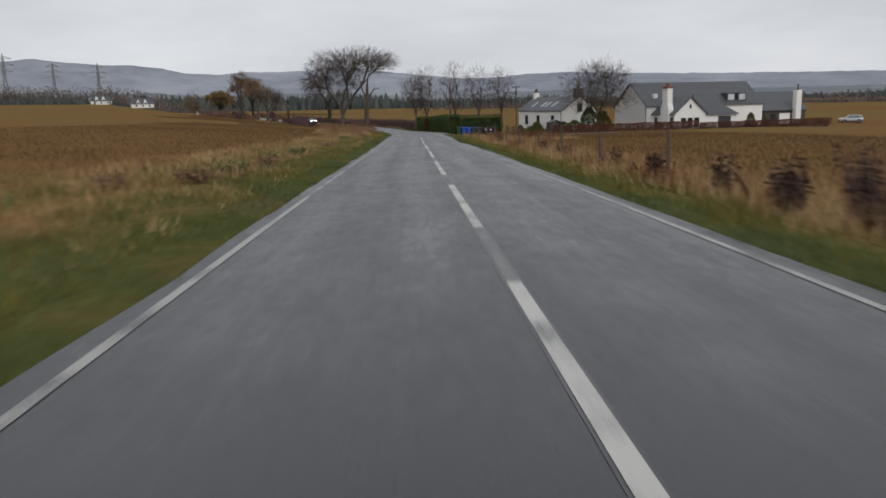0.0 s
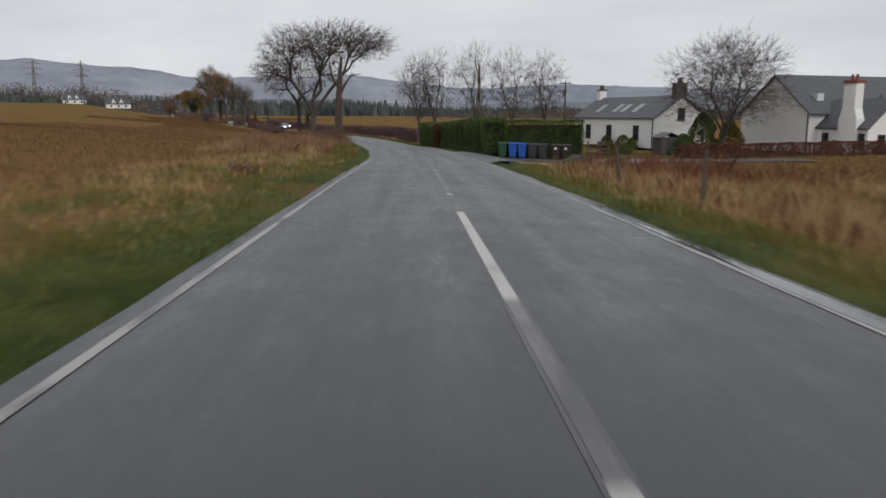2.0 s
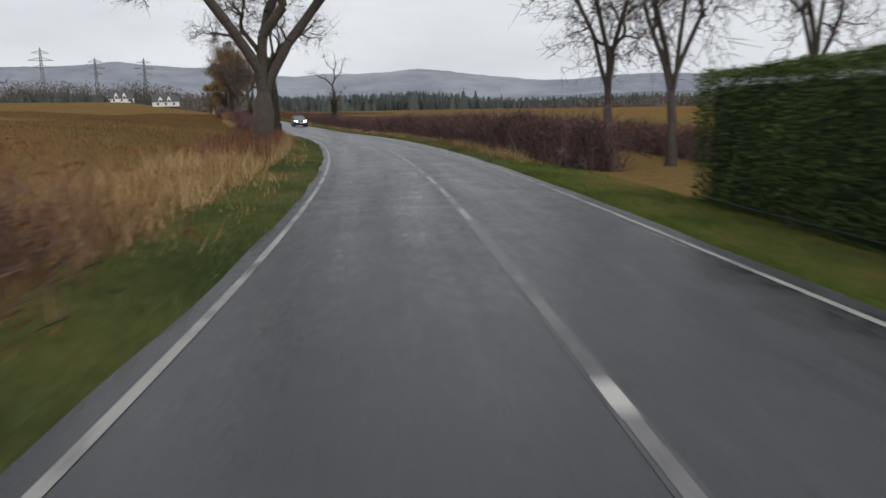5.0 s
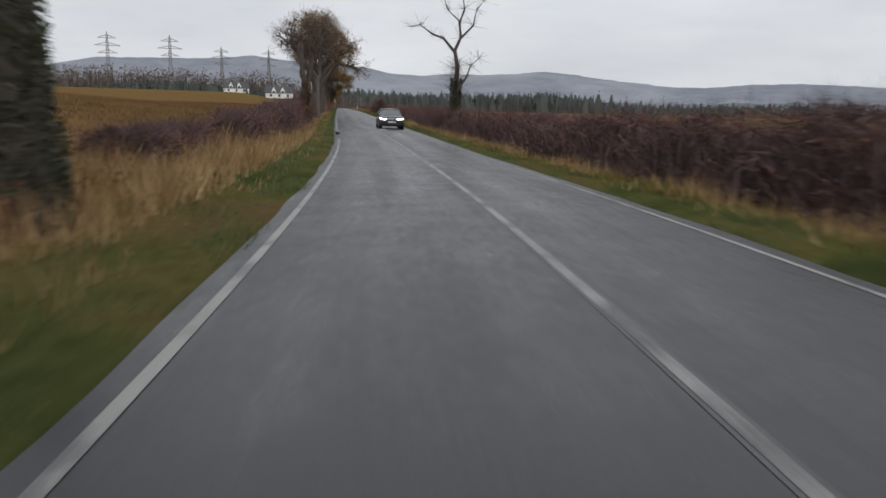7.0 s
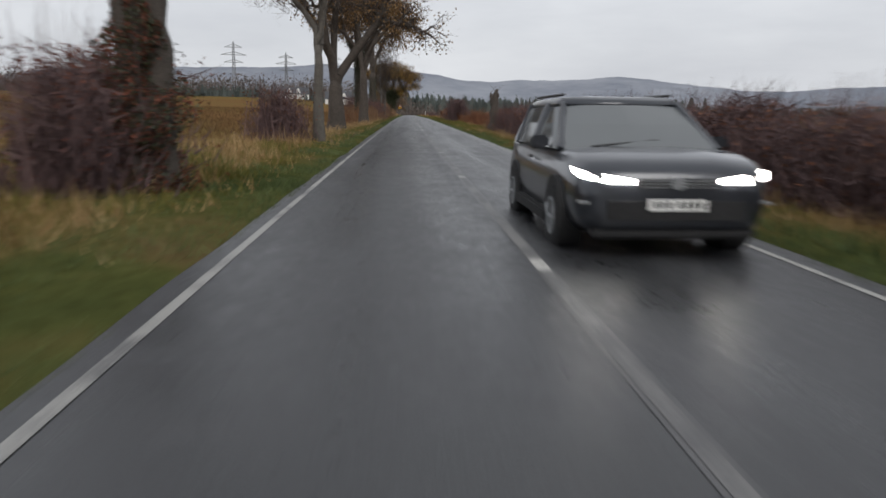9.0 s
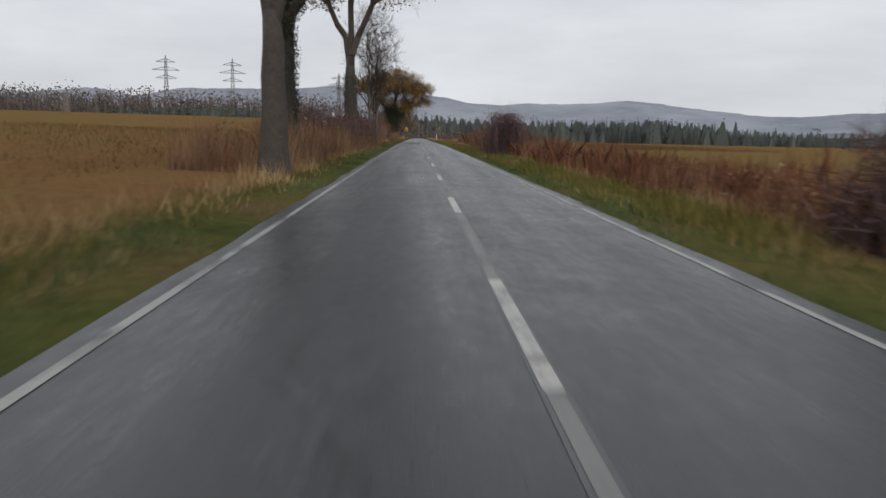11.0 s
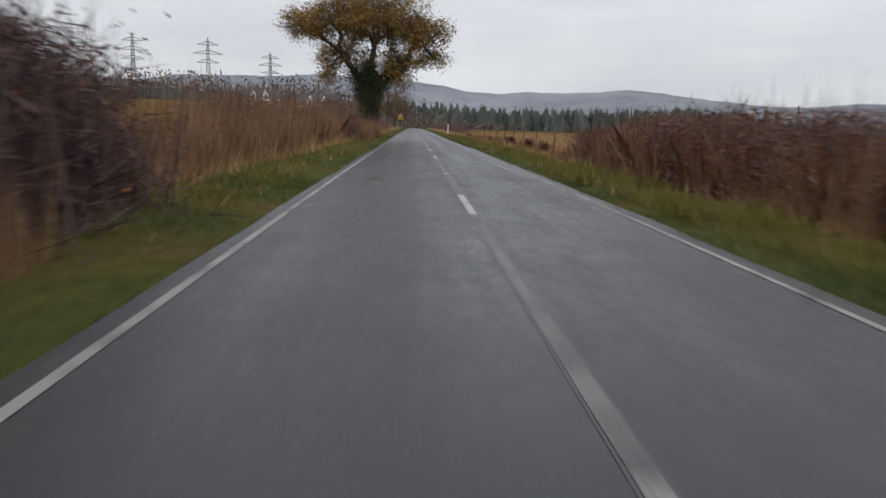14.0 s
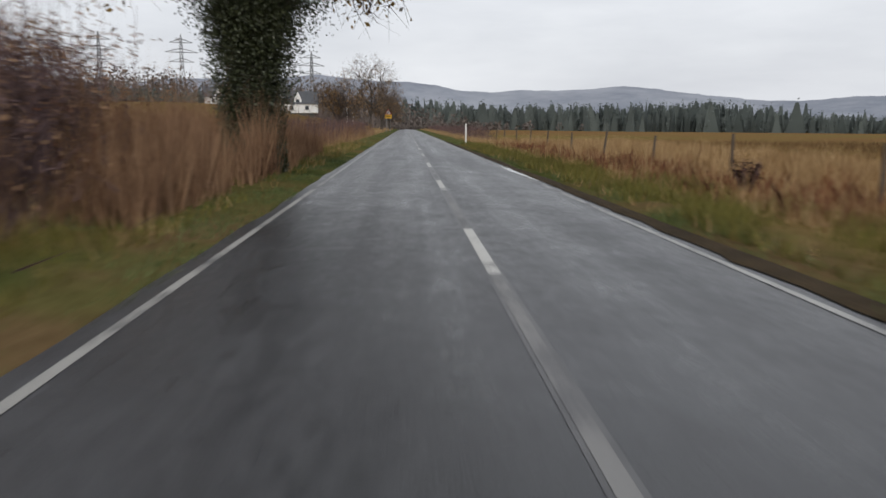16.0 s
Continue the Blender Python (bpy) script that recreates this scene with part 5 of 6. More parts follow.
def pylon(m, h):
    p = thing("electricity_pylon", m, "grey steel lattice electricity pylon far across the fields", "pylon", "electricity pylons")
    seg0, seg1 = [], []
    lv = np.array([0, 0.22, 0.42, 0.58, 0.70, 0.82, 0.93, 1.0]) * h
    wd = np.array([0.13, 0.095, 0.065, 0.045, 0.04, 0.035, 0.022, 0.004]) * h
    for i in range(len(lv) - 1):
        cs = [[np.array([sx * w, sy * w, z]) for sx, sy in ((-1, -1), (1, -1), (1, 1), (-1, 1))] for w, z in ((wd[i] / 2, lv[i]), (wd[i + 1] / 2, lv[i + 1]))]
        for k in range(4):
            for a, b in ((cs[0][k], cs[1][k]), (cs[0][k], cs[1][(k + 1) % 4]), (cs[0][(k + 1) % 4], cs[1][k]), (cs[1][k], cs[1][(k + 1) % 4])):
                seg0.append(a)
                seg1.append(b)
    v, f = tubes(np.array(seg0), np.array(seg1), np.full(len(seg0), 0.20), np.full(len(seg0), 0.18), 4)
    soup("lattice", v, f, M_GALV, p)
    for z, w in ((0.66, 0.15), (0.78, 0.20), (0.90, 0.14)):
        a0, a1 = [], []
        for sx in (-1, 1):
            for sy in (-0.02, 0.02):
                a0 += [np.array([0, sy * h, z * h]), np.array([0, sy * h, (z + 0.05) * h])]
                a1 += [np.array([sx * w * h, 0, z * h])] * 2
        v, f = tubes(np.array(a0), np.array(a1), np.full(len(a0), 0.22), np.full(len(a0), 0.18), 4)
        arm_ = soup("crossarm", v, f, M_GALV, p)
    return p


PYLONS = ((-471, 806, 56), (-425, 835, 56), (-387, 863, 48), (-346, 881, 48))
for x, y, h in PYLONS:
    pylon(Matrix.Translation((x, y, float(land(*(float(q[0]) for q in sd_of(x, y)))) - 0.5)) @ Matrix.Rotation(0.6, 4, "Z"), h)


def fence_post(m, h, lean):
    p = part("fence_post", tube(tube(bmesh.new(), (0, 0, -0.25), (0.01, 0.0, h * 0.6), 0.055, 0.052, 8), (0.01, 0, h * 0.6), (0.02, 0.01, h), 0.052, 0.045, 8), M_TIMBER, None, "weathered round timber fence post in dead grass", "post", "", "fence posts along the field")
    p.matrix_basis = m @ Matrix.Rotation(radians(lean), 4, "Y")
    return p


rng_ = np.random.default_rng(7)
for s in np.arange(8, 66, 6.5):
    fence_post(spot(s, 5.6 + rng_.uniform(-0.1, 0.1)), 1.2 + rng_.uniform(-0.1, 0.15), rng_.normal(0, 3))
for s in np.arange(352, 460, 7.5):
    fence_post(spot(s, 9.0 + rng_.uniform(-0.1, 0.1)), 1.25 + rng_.uniform(-0.1, 0.1), rng_.normal(0, 3))



# ---- wheelie bins ----
def bin_material(name, c):
    return surface(name, tuple(k * 0.8 for k in c), tuple(min(1, k * 1.15) for k in c), 3.0, 0.45, bump=0.1, bump_size=0.003)


def wheelie_bin(m, mat, label):
    b = thing("wheelie_bin", m, label, "bin", "bins by the drive")
    bm = bmesh.new()
    rings = ((0.10, 0.21, 0.23), (0.16, 0.225, 0.25), (0.90, 0.275, 0.335), (0.905, 0.295, 0.355), (0.96, 0.295, 0.355))
    prev = None
    for z, hx, hy in rings:
        cur = []
        for cx, cy, a0 in ((1, 1, 0), (-1, 1, 90), (-1, -1, 180), (1, -1, 270)):
            for a in (0, 45, 90):
                t = radians(a0 + a)
                cur.append(bm.verts.new((cx * (hx - 0.04) + 0.04 * math.cos(t), cy * (hy - 0.04) + 0.04 * math.sin(t), z)))
        if prev:
            for i in range(12):
                bm.faces.new((prev[i], prev[(i + 1) % 12], cur[(i + 1) % 12], cur[i]))
        else:
            bm.faces.new(cur[::-1])
        prev = cur
    bm.faces.new(prev)
    part("body", bm, mat, b)
    bm = bmesh.new()
    prism(bm, [(-0.38, 0.955), (0.37, 0.955), (0.385, 0.985), (0.30, 1.035), (-0.30, 1.065), (-0.38, 1.02)], 0.62)
    for v in bm.verts:
        v.co = Vector((v.co.y - 0.31, -v.co.x, v.co.z))
    part("lid", bm, mat, b)
    part("handle", tube(bmesh.new(), (-0.25, 0.41, 0.98), (0.25, 0.41, 0.98), 0.018, 0.018), mat, b)
    for sx in (-1, 1):
        part("wheel", tube(bmesh.new(), (sx * 0.22, 0.26, 0.10), (sx * 0.28, 0.26, 0.10), 0.10, 0.10, 16), M_TYRE, b)
    return b


M_TYRE = surface("black_rubber", (0.012, 0.012, 0.013), (0.030, 0.030, 0.031), 6.0, 0.8, bump=0.3, bump_size=0.004)
M_BIN_GREEN, M_BIN_BLUE = bin_material("green_bin_plastic", (0.030, 0.085, 0.045)), bin_material("blue_bin_plastic", (0.025, 0.10, 0.42))
M_BIN_GREY, M_BIN_BLACK = bin_material("dark_grey_bin_plastic", (0.045, 0.048, 0.055)), bin_material("brown_bin_plastic", (0.035, 0.026, 0.022))
M_WHITE = surface("white_label", (0.65, 0.65, 0.63), (0.8, 0.8, 0.78), 4.0, 0.6, bump=0)
BINS = ((0.0, M_BIN_GREEN, "dark green plastic wheelie bin before the hedge"), (0.68, M_BIN_BLUE, "bright blue plastic wheelie bin before the hedge"), (1.28, M_BIN_BLUE, "bright blue plastic wheelie bin before the hedge"), (1.98, M_BIN_GREY, "dark grey plastic wheelie bin before the hedge"), (2.62, M_BIN_GREY, "dark grey plastic wheelie bin before the hedge"), (3.45, M_BIN_BLACK, "dark brown wheelie bin with a white label"), (4.1, M_BIN_BLACK, "dark brown wheelie bin with a white label"))
for k, mat, lab in BINS:
    bx, by = 5.6 + k * 0.985, 89.1 - k * 0.30
    sb, db = sd_of(bx, by)
    b = wheelie_bin(Matrix.Translation((bx, by, float(land(sb[0], db[0])))) @ Matrix.Rotation(radians(-14), 4, "Z"), mat, lab)
    if mat is M_BIN_BLACK:
        part("sticker", boxed(-0.09, 0.09, -0.335, -0.325, 0.72, 0.86), M_WHITE, b, "white label")


# ---- drive, puddles ----
def patch(name, outline, mat, lift, **tags):
    bm = bmesh.new()
    vs = []
    for s, d in outline:
        x, y = rx(s, d)
        vs.append(bm.verts.new((float(x), float(y), float(land(s, d)) + lift)))
    bm.faces.new(vs)
    bmesh.ops.triangulate(bm, faces=bm.faces[:])
    return part(name, bm, mat, **tags)


drive_d = np.concatenate([np.linspace(HALF_RIGHT + 0.1, 6, 14), np.linspace(6.6, 12, 8), np.linspace(12.8, 26, 14)])
tt, dd = np.meshgrid(np.linspace(0, 1, 30), drive_d, indexing="ij")
near_s = np.interp(dd, [2.4, 3.3, 4.2, 6, 9.5, 26], [69, 72, 75.5, 79.5, 82, 84])
far_s = np.interp(dd, [2.4, 3.2, 4.2, 6, 9.5, 12], [88.4, 87.6, 87.3, 87.6, 86.6, 87.4])
ss = near_s + tt * (far_s - near_s)
x, y = rx(ss, dd)
i = np.arange(ss.size).reshape(ss.shape)


def drive_level(s, d):
    w = np.clip((d - 2.5) / 1.7, 0, 1)
    return (1 - w) * (rz(s) - CROWN * d - 0.008) + w * (land(s, d) + 0.075)


soup("driveway", np.stack([x, y, drive_level(ss, dd)], -1), np.stack([i[:-1, :-1], i[:-1, 1:], i[1:, 1:], i[1:, :-1]], -1).reshape(-1, 4), M_ASPHALT, label="wet dark asphalt drive mouth beside the road", category="driveway", kind="structure", smooth=True)

M_WATER = glass_material("puddle_water", (0.03, 0.032, 0.033))
M_WATER.node_tree.nodes["Principled BSDF"].inputs["Roughness"].default_value = 0.03


def puddle(s0, s1, d, w, seed):
    rng = np.random.default_rng(seed)
    n = 44
    pts = []
    for k in range(n):
        t = math.tau * k / n
        r = 1 + 0.28 * math.sin(3 * t + seed) + 0.18 * math.sin(7 * t + 2 * seed) + rng.normal(0, 0.10)
        pts.append(((s0 + s1) / 2 + (s1 - s0) / 2 * math.cos(t) * (0.85 + 0.15 * r), d + w / 2 * math.sin(t) * r))
    bm = bmesh.new()
    vs = []
    for s, dd_ in pts:
        x, y = rx(s, dd_)
        vs.append(bm.verts.new((float(x), float(y), float(rz(s)) - CROWN * abs(dd_) + (0.008 if abs(d) < 3 else 0.035))))
    bm.faces.new(vs)
    bmesh.ops.triangulate(bm, faces=bm.faces[:])
    return part("puddle", bm, M_WATER, None, "shallow rain puddle at the road edge", "puddle", "", "puddles")


puddle(205.0, 210.5, -2.64, 0.26, 3)
puddle(384, 394, 2.45, 0.3, 6)
puddle(71.0, 72.3, 3.5, 0.6, 7)
puddle(33.5, 47.5, 2.41, 0.24, 8)

# ---- far woods and hills ----
def bearing(s, az, dist):
    """A far point, by its bearing from a place on the road against the road's direction there (right is positive)."""
    x, y = rx(s, 0)
    k = heading(s) - radians(az)
    return float(x) - dist * math.sin(k), float(y) + dist * math.cos(k)


def wood(pts, depth, h, n, seed, mat, label, pine=True, size=0.5):
    """A far wood along a chain of points: single pointed or rounded trees of sprays, over a low dark undergrowth."""
    rng = np.random.default_rng(seed)
    p = np.array(pts, float)
    run = np.concatenate([[0], np.cumsum(np.linalg.norm(np.diff(p, axis=0), axis=1))])
    nt = max(12, int(n / 17))
    ut = rng.uniform(0, run[-1], nt)
    tx, ty = np.interp(ut, run, p[:, 0]) + rng.normal(0, depth, nt), np.interp(ut, run, p[:, 1]) + rng.normal(0, depth, nt)
    fade = np.clip(np.minimum(ut, run[-1] - ut) / 70, 0.3, 1.0)
    th = fade * h * (0.74 + 0.30 * np.array([noise.noise((a * 0.011, seed, 0)) for a in ut])) * rng.uniform(0.6, 1.1, nt)
    sg, dg = sd_of(np.clip(tx, -900, 900), np.clip(ty, -80, 700))
    tz = rz(np.clip(sg, -80, 700)) + profile(sg, np.clip(dg, -300, 300))
    wide = th * (rng.uniform(0.30, 0.50, nt) if pine else rng.uniform(0.36, 0.55, nt))
    j = rng.integers(0, nt, n)
    u = rng.uniform(0, 1, n)
    prof_ = (1.02 - u) ** 0.6 * (0.55 + 0.45 * np.abs(np.sin(u * 17))) if pine else np.sqrt(np.clip(1 - (2 * u - 0.9) ** 2 / 1.3, 0.02, 1))
    a, q = rng.uniform(0, math.tau, n), np.sqrt(rng.uniform(0.1, 1, n))
    rad = wide[j] * prof_ * q
    c = np.stack([tx[j] + rad * np.cos(a), ty[j] + rad * np.sin(a), tz[j] + th[j] * (u * 0.97 if pine else 0.12 + 0.86 * u)], -1)
    v, f = quads(rng, c, size * 1.35)
    k = np.arange(nt)
    tip = np.stack([tx, ty, tz + th * (0.86 if pine else 0.75)], -1)
    side = np.stack([np.cos(k * 2.4), np.sin(k * 2.4), np.zeros(nt)], -1) * (wide * (0.6 if pine else 0.12))[:, None]
    low = np.stack([tx, ty, tz - 1], -1)
    cores = np.stack([low - side, low + side, tip + side * 0.15, tip - side * 0.15], 1).reshape(-1, 3)
    ub = np.arange(0, run[-1], 1.3)
    xb, yb = np.interp(ub, run, p[:, 0]), np.interp(ub, run, p[:, 1])
    sg, dg = sd_of(np.clip(xb, -900, 900), np.clip(yb, -80, 700))
    zb = rz(np.clip(sg, -80, 700)) + profile(sg, np.clip(dg, -300, 300))
    hb = np.clip(np.minimum(ub, run[-1] - ub) / 70, 0.2, 1.0) * h * np.array([(0.50 if pine else 0.26) + 0.25 * noise.noise((w * 0.011, seed, 0)) + 0.2 * noise.noise((w * 0.16, 1, seed)) for w in ub]) * rng.uniform(0.8, 1.1, len(ub))
    wall_ = np.stack([np.stack([xb, yb, zb - 1], -1), np.stack([xb, yb, zb + hb], -1)], 1).reshape(-1, 3)
    i = np.arange(len(ub) - 1) * 2
    f2 = np.arange(4 * nt).reshape(-1, 4) + len(v)
    f3 = np.stack([i, i + 2, i + 3, i + 1], -1) + len(v) + 4 * nt
    return soup("far_wood", np.concatenate([v, cores, wall_]), np.concatenate([f, f2, f3]), mat, label=label, category="woodland", kind="stuff")


PINES, LOW, BARELINE = "dark band of distant pine wood beyond the fields", "low far wood at the edge of the fields", "distant leafless treeline with painted haze beyond the fields"
wood([bearing(332, a, 820) for a in (0.6, 6, 12, 18, 22)], 14, 16.5, 18000, 71, M_PINE, PINES, size=0.45)
wood([bearing(332, a, 560) for a in (8, 16, 24)], 10, 7, 6000, 81, M_FARWOOD, LOW, False, 0.4)
wood([bearing(332, a, 800) for a in (22, 30, 40, 60, 80)], 12, 13, 13000, 72, M_PINE, LOW, size=0.5)
wood([bearing(332, a, 760) for a in (-3, -12, -24, -40, -60)], 14, 9, 10000, 73, M_FARWOOD, BARELINE, False)
wood([bearing(50, a, 780) for a in (-22, -16, -10, -4, 2)], 14, 22, 14000, 74, M_PINE, PINES, size=0.45)
wood([bearing(50, a, 640) for a in (-52, -40, -30, -20, -14)], 14, 19, 22000, 75, M_FARWOOD, BARELINE, False)
wood([bearing(50, a, 600) for a in (-31, -27, -22)], 10, 16, 4000, 82, M_PINE, LOW, size=0.45)
wood([bearing(50, a, 520) for a in (2, 8, 14, 26, 40)], 12, 9, 9000, 76, M_FARWOOD, BARELINE, False)
wood([bearing(184, a, 640) for a in (2, 6, 14, 22, 30, 42)], 12, 15, 12000, 77, M_PINE, PINES, size=0.4)
wood([bearing(184, a, 620) for a in (-45, -30, -16, -7)], 12, 17, 18000, 78, M_FARWOOD, BARELINE, False)
wood([bearing(332, a, 330) for a in (0.9, 1.6, 2.6)], 6, 6, 1500, 79, M_FARWOOD, "distant bare trees beside the road ahead", False, 0.35)
wood([bearing(332, a, 300) for a in (-1.3, -2.2, -3.4)], 6, 5, 1500, 80, M_FARWOOD, "distant bare trees beside the road ahead", False, 0.35)



def hill_material(name, low, high):
    """Moor and forestry in broad patches, low in contrast; rain haze and drifting mist are painted in."""
    m, n, l, b = material(name, 1.0, 0.0, 0.0)
    geo = n.new("ShaderNodeNewGeometry").outputs["Position"]
    flat = n.new("ShaderNodeMapping")
    flat.inputs["Scale"].default_value = (1.0, 1.0, 3.5)
    l.new(geo, flat.inputs["Vector"])
    a1, a2, a3 = noise_node(n, l, geo, 0.0045, 7, 0.65), noise_node(n, l, flat.outputs[0], 0.0016, 3, 0.5), noise_node(n, l, flat.outputs[0], 0.012, 6, 0.7)
    r = ramp(n, ((0.36, low), (0.64, high)))
    l.new(mixed(n, l, 0.45, a1.outputs["Fac"], a3.outputs["Fac"]), r.inputs[0])
    # Pale mist patches are mixed straight into the hillside colour.
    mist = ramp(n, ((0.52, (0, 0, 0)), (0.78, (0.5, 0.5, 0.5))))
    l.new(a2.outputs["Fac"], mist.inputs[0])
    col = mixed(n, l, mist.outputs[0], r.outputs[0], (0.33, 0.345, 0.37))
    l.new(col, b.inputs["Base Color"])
    # A faint glow in the same colour stands in for light scattered by haze.
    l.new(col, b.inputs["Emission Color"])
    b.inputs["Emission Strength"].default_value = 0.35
    return m


SKYLINE = ((-90, 1.2), (-60, 1.2), (-40, 1.3), (-20, 1.8), (-12, 2.15), (-9, 2.1), (-6, 1.85), (-4, 1.9), (-1, 2.2), (1.5, 2.45), (3, 2.75), (5, 2.9), (7, 2.75), (9, 2.65), (12, 2.65), (14, 2.45), (16, 2.6), (18, 3.0), (20.3, 3.25), (22, 3.25), (24, 3.4), (26, 3.65), (28, 3.4), (31, 3.3), (36, 3.2), (39, 2.6), (42, 2.95), (44.5, 2.7), (47, 2.2), (52, 2.3), (60, 2.6), (75, 2.3), (90, 2.0))


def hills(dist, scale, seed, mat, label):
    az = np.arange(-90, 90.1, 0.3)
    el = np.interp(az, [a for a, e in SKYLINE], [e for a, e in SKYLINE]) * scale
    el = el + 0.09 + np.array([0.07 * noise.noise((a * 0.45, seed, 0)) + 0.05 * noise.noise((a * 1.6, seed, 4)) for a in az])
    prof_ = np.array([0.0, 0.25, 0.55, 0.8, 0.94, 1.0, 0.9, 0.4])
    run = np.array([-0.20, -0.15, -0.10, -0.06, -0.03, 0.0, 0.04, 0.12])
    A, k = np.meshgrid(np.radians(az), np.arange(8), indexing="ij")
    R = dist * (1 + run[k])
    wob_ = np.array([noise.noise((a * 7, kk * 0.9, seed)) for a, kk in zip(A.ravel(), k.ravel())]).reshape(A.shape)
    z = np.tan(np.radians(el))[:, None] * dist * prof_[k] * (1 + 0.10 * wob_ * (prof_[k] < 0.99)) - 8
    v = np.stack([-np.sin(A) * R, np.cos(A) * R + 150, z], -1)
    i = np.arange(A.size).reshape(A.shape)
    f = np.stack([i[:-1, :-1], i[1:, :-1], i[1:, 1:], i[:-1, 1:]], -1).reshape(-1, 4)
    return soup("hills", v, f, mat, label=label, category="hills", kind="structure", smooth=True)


hills(4000, 1.0, 1.0, hill_material("far_hillside_painted_haze", (0.135, 0.150, 0.180), (0.205, 0.217, 0.245)), "blue-grey range of hills with painted haze along the skyline")
hills(3000, 0.42, 7.0, hill_material("near_hillside_painted_haze", (0.095, 0.108, 0.122), (0.155, 0.165, 0.180)), "wooded foothills with painted haze below the range")


# ---- vehicles ----
def loft(bm, rings):
    prev = None
    for ring in rings:
        cur = [bm.verts.new(c) for c in ring]
        n = len(cur)
        if prev:
            for i in range(n):
                bm.faces.new((prev[i], prev[(i + 1) % n], cur[(i + 1) % n], cur[i]))
        else:
            bm.faces.new(cur[::-1])
        prev = cur
    bm.faces.new(prev)
    return bm


def car(m, paint, label, lamps_on):
    c = thing("car", m, label, "car")
    st = ((-2.20, 0.50, 0.92, 0.76), (-2.12, 0.34, 1.02, 0.85), (-1.9, 0.28, 1.07, 0.90), (-1.2, 0.24, 1.06, 0.915), (0.0, 0.24, 1.03, 0.915), (0.95, 0.24, 1.02, 0.915), (1.25, 0.24, 1.04, 0.91), (1.65, 0.24, 1.01, 0.895), (1.98, 0.26, 0.96, 0.87), (2.12, 0.28, 0.90, 0.83), (2.19, 0.32, 0.82, 0.77), (2.21, 0.40, 0.72, 0.70))
    rings = []
    for y, zb, zt, w in st:
        zm = zb + (zt - zb) * 0.62
        half = [(0.0, zb), (w * 0.86, zb), (w * 0.96, zb + 0.10), (w, zb + (zt - zb) * 0.42), (w * 0.985, zm), (w * 0.95, zt - 0.07), (w * 0.86, zt), (w * 0.45, zt + 0.025), (0.0, zt + 0.03)]
        rings.append([(x, y, z) for x, z in half] + [(-x, y, z) for x, z in half[-2:0:-1]])
    body = part("body", loft(bmesh.new(), rings), paint, c, smooth=True)
    gl = []
    for z, y0, y1, w in ((1.03, -2.02, 1.10, 0.86), (1.30, -1.90, 0.66, 0.77), (1.52, -1.72, 0.27, 0.68)):
        gl.append([(w * 0.9, y1, z), (w, y1 - 0.22, z), (w, y0 + 0.25, z), (w * 0.9, y0, z), (-w * 0.9, y0, z), (-w, y0 + 0.25, z), (-w, y1 - 0.22, z), (-w * 0.9, y1, z), (0, y1 + 0.07, z)])
    part("window_glass", loft(bmesh.new(), gl), M_CARGLASS, c, "dark windscreen and side glass")
    rf = []
    for z, gy, w in ((1.50, 0.0, 0.69), (1.575, -0.03, 0.67), (1.615, -0.10, 0.58), (1.63, -0.3, 0.35)):
        y0, y1 = -1.76 - gy, 0.30 + gy
        rf.append([(w * 0.9, y1, z), (w, y1 - 0.2, z), (w, y0 + 0.2, z), (w * 0.9, y0, z), (-w * 0.9, y0, z), (-w, y0 + 0.2, z), (-w, y1 - 0.2, z), (-w * 0.9, y1, z)])
    part("roof", loft(bmesh.new(), rf), paint, c, smooth=True)
    for sx in (-1, 1):
        for (ya, za, xa), (yb, zb, xb) in (((1.04, 1.02, 0.80), (0.28, 1.54, 0.635)), ((-0.25, 1.02, 0.868), (-0.3, 1.54, 0.69)), ((-1.35, 1.02, 0.868), (-1.5, 1.54, 0.685)), ((-1.98, 1.03, 0.80), (-1.74, 1.54, 0.63))):
            part("pillar", tube(bmesh.new(), (sx * xa, ya, za), (sx * xb, yb, zb), 0.045, 0.035, 6), paint, c)
        mirror = part("door_mirror", box(bmesh.new(), sx * 0.96 - 0.10, sx * 0.96 + 0.10, 0.62, 0.72, 1.02, 1.17, 0.03), paint, c)
        part("glass", boxed(sx * 0.96 - 0.08, sx * 0.96 + 0.08, 0.612, 0.619, 1.04, 1.15), M_CARGLASS, mirror)
        hl = bmesh.new()
        loft(hl, [[(sx * 0.36, 2.08, 0.74), (sx * 0.62, 2.04, 0.73), (sx * 0.84, 1.88, 0.79), (sx * 0.86, 1.80, 0.89), (sx * 0.62, 1.98, 0.86), (sx * 0.36, 2.06, 0.81)], [(sx * 0.38, 2.24, 0.755), (sx * 0.62, 2.22, 0.755), (sx * 0.82, 2.14, 0.80), (sx * 0.85, 2.06, 0.87), (sx * 0.62, 2.19, 0.835), (sx * 0.38, 2.22, 0.795)]])
        part("headlight", hl, M_LAMP if lamps_on else M_CARGLASS, c, "lit white headlight" if lamps_on else "clear headlight")
        part("fog_lamp", box(bmesh.new(), sx * 0.62 - 0.13, sx * 0.62 + 0.13, 2.08, 2.16, 0.44, 0.54, 0.02), M_FRAME, c)
        part("door_handle", boxed(sx * 0.925 - 0.015, sx * 0.925 + 0.015, -0.15, 0.05, 0.88, 0.91), paint, c)
        part("sill", box(bmesh.new(), sx * 0.90 - 0.05, sx * 0.90 + 0.05, -1.0, 1.0, 0.22, 0.36, 0.02), M_TYRE, c)
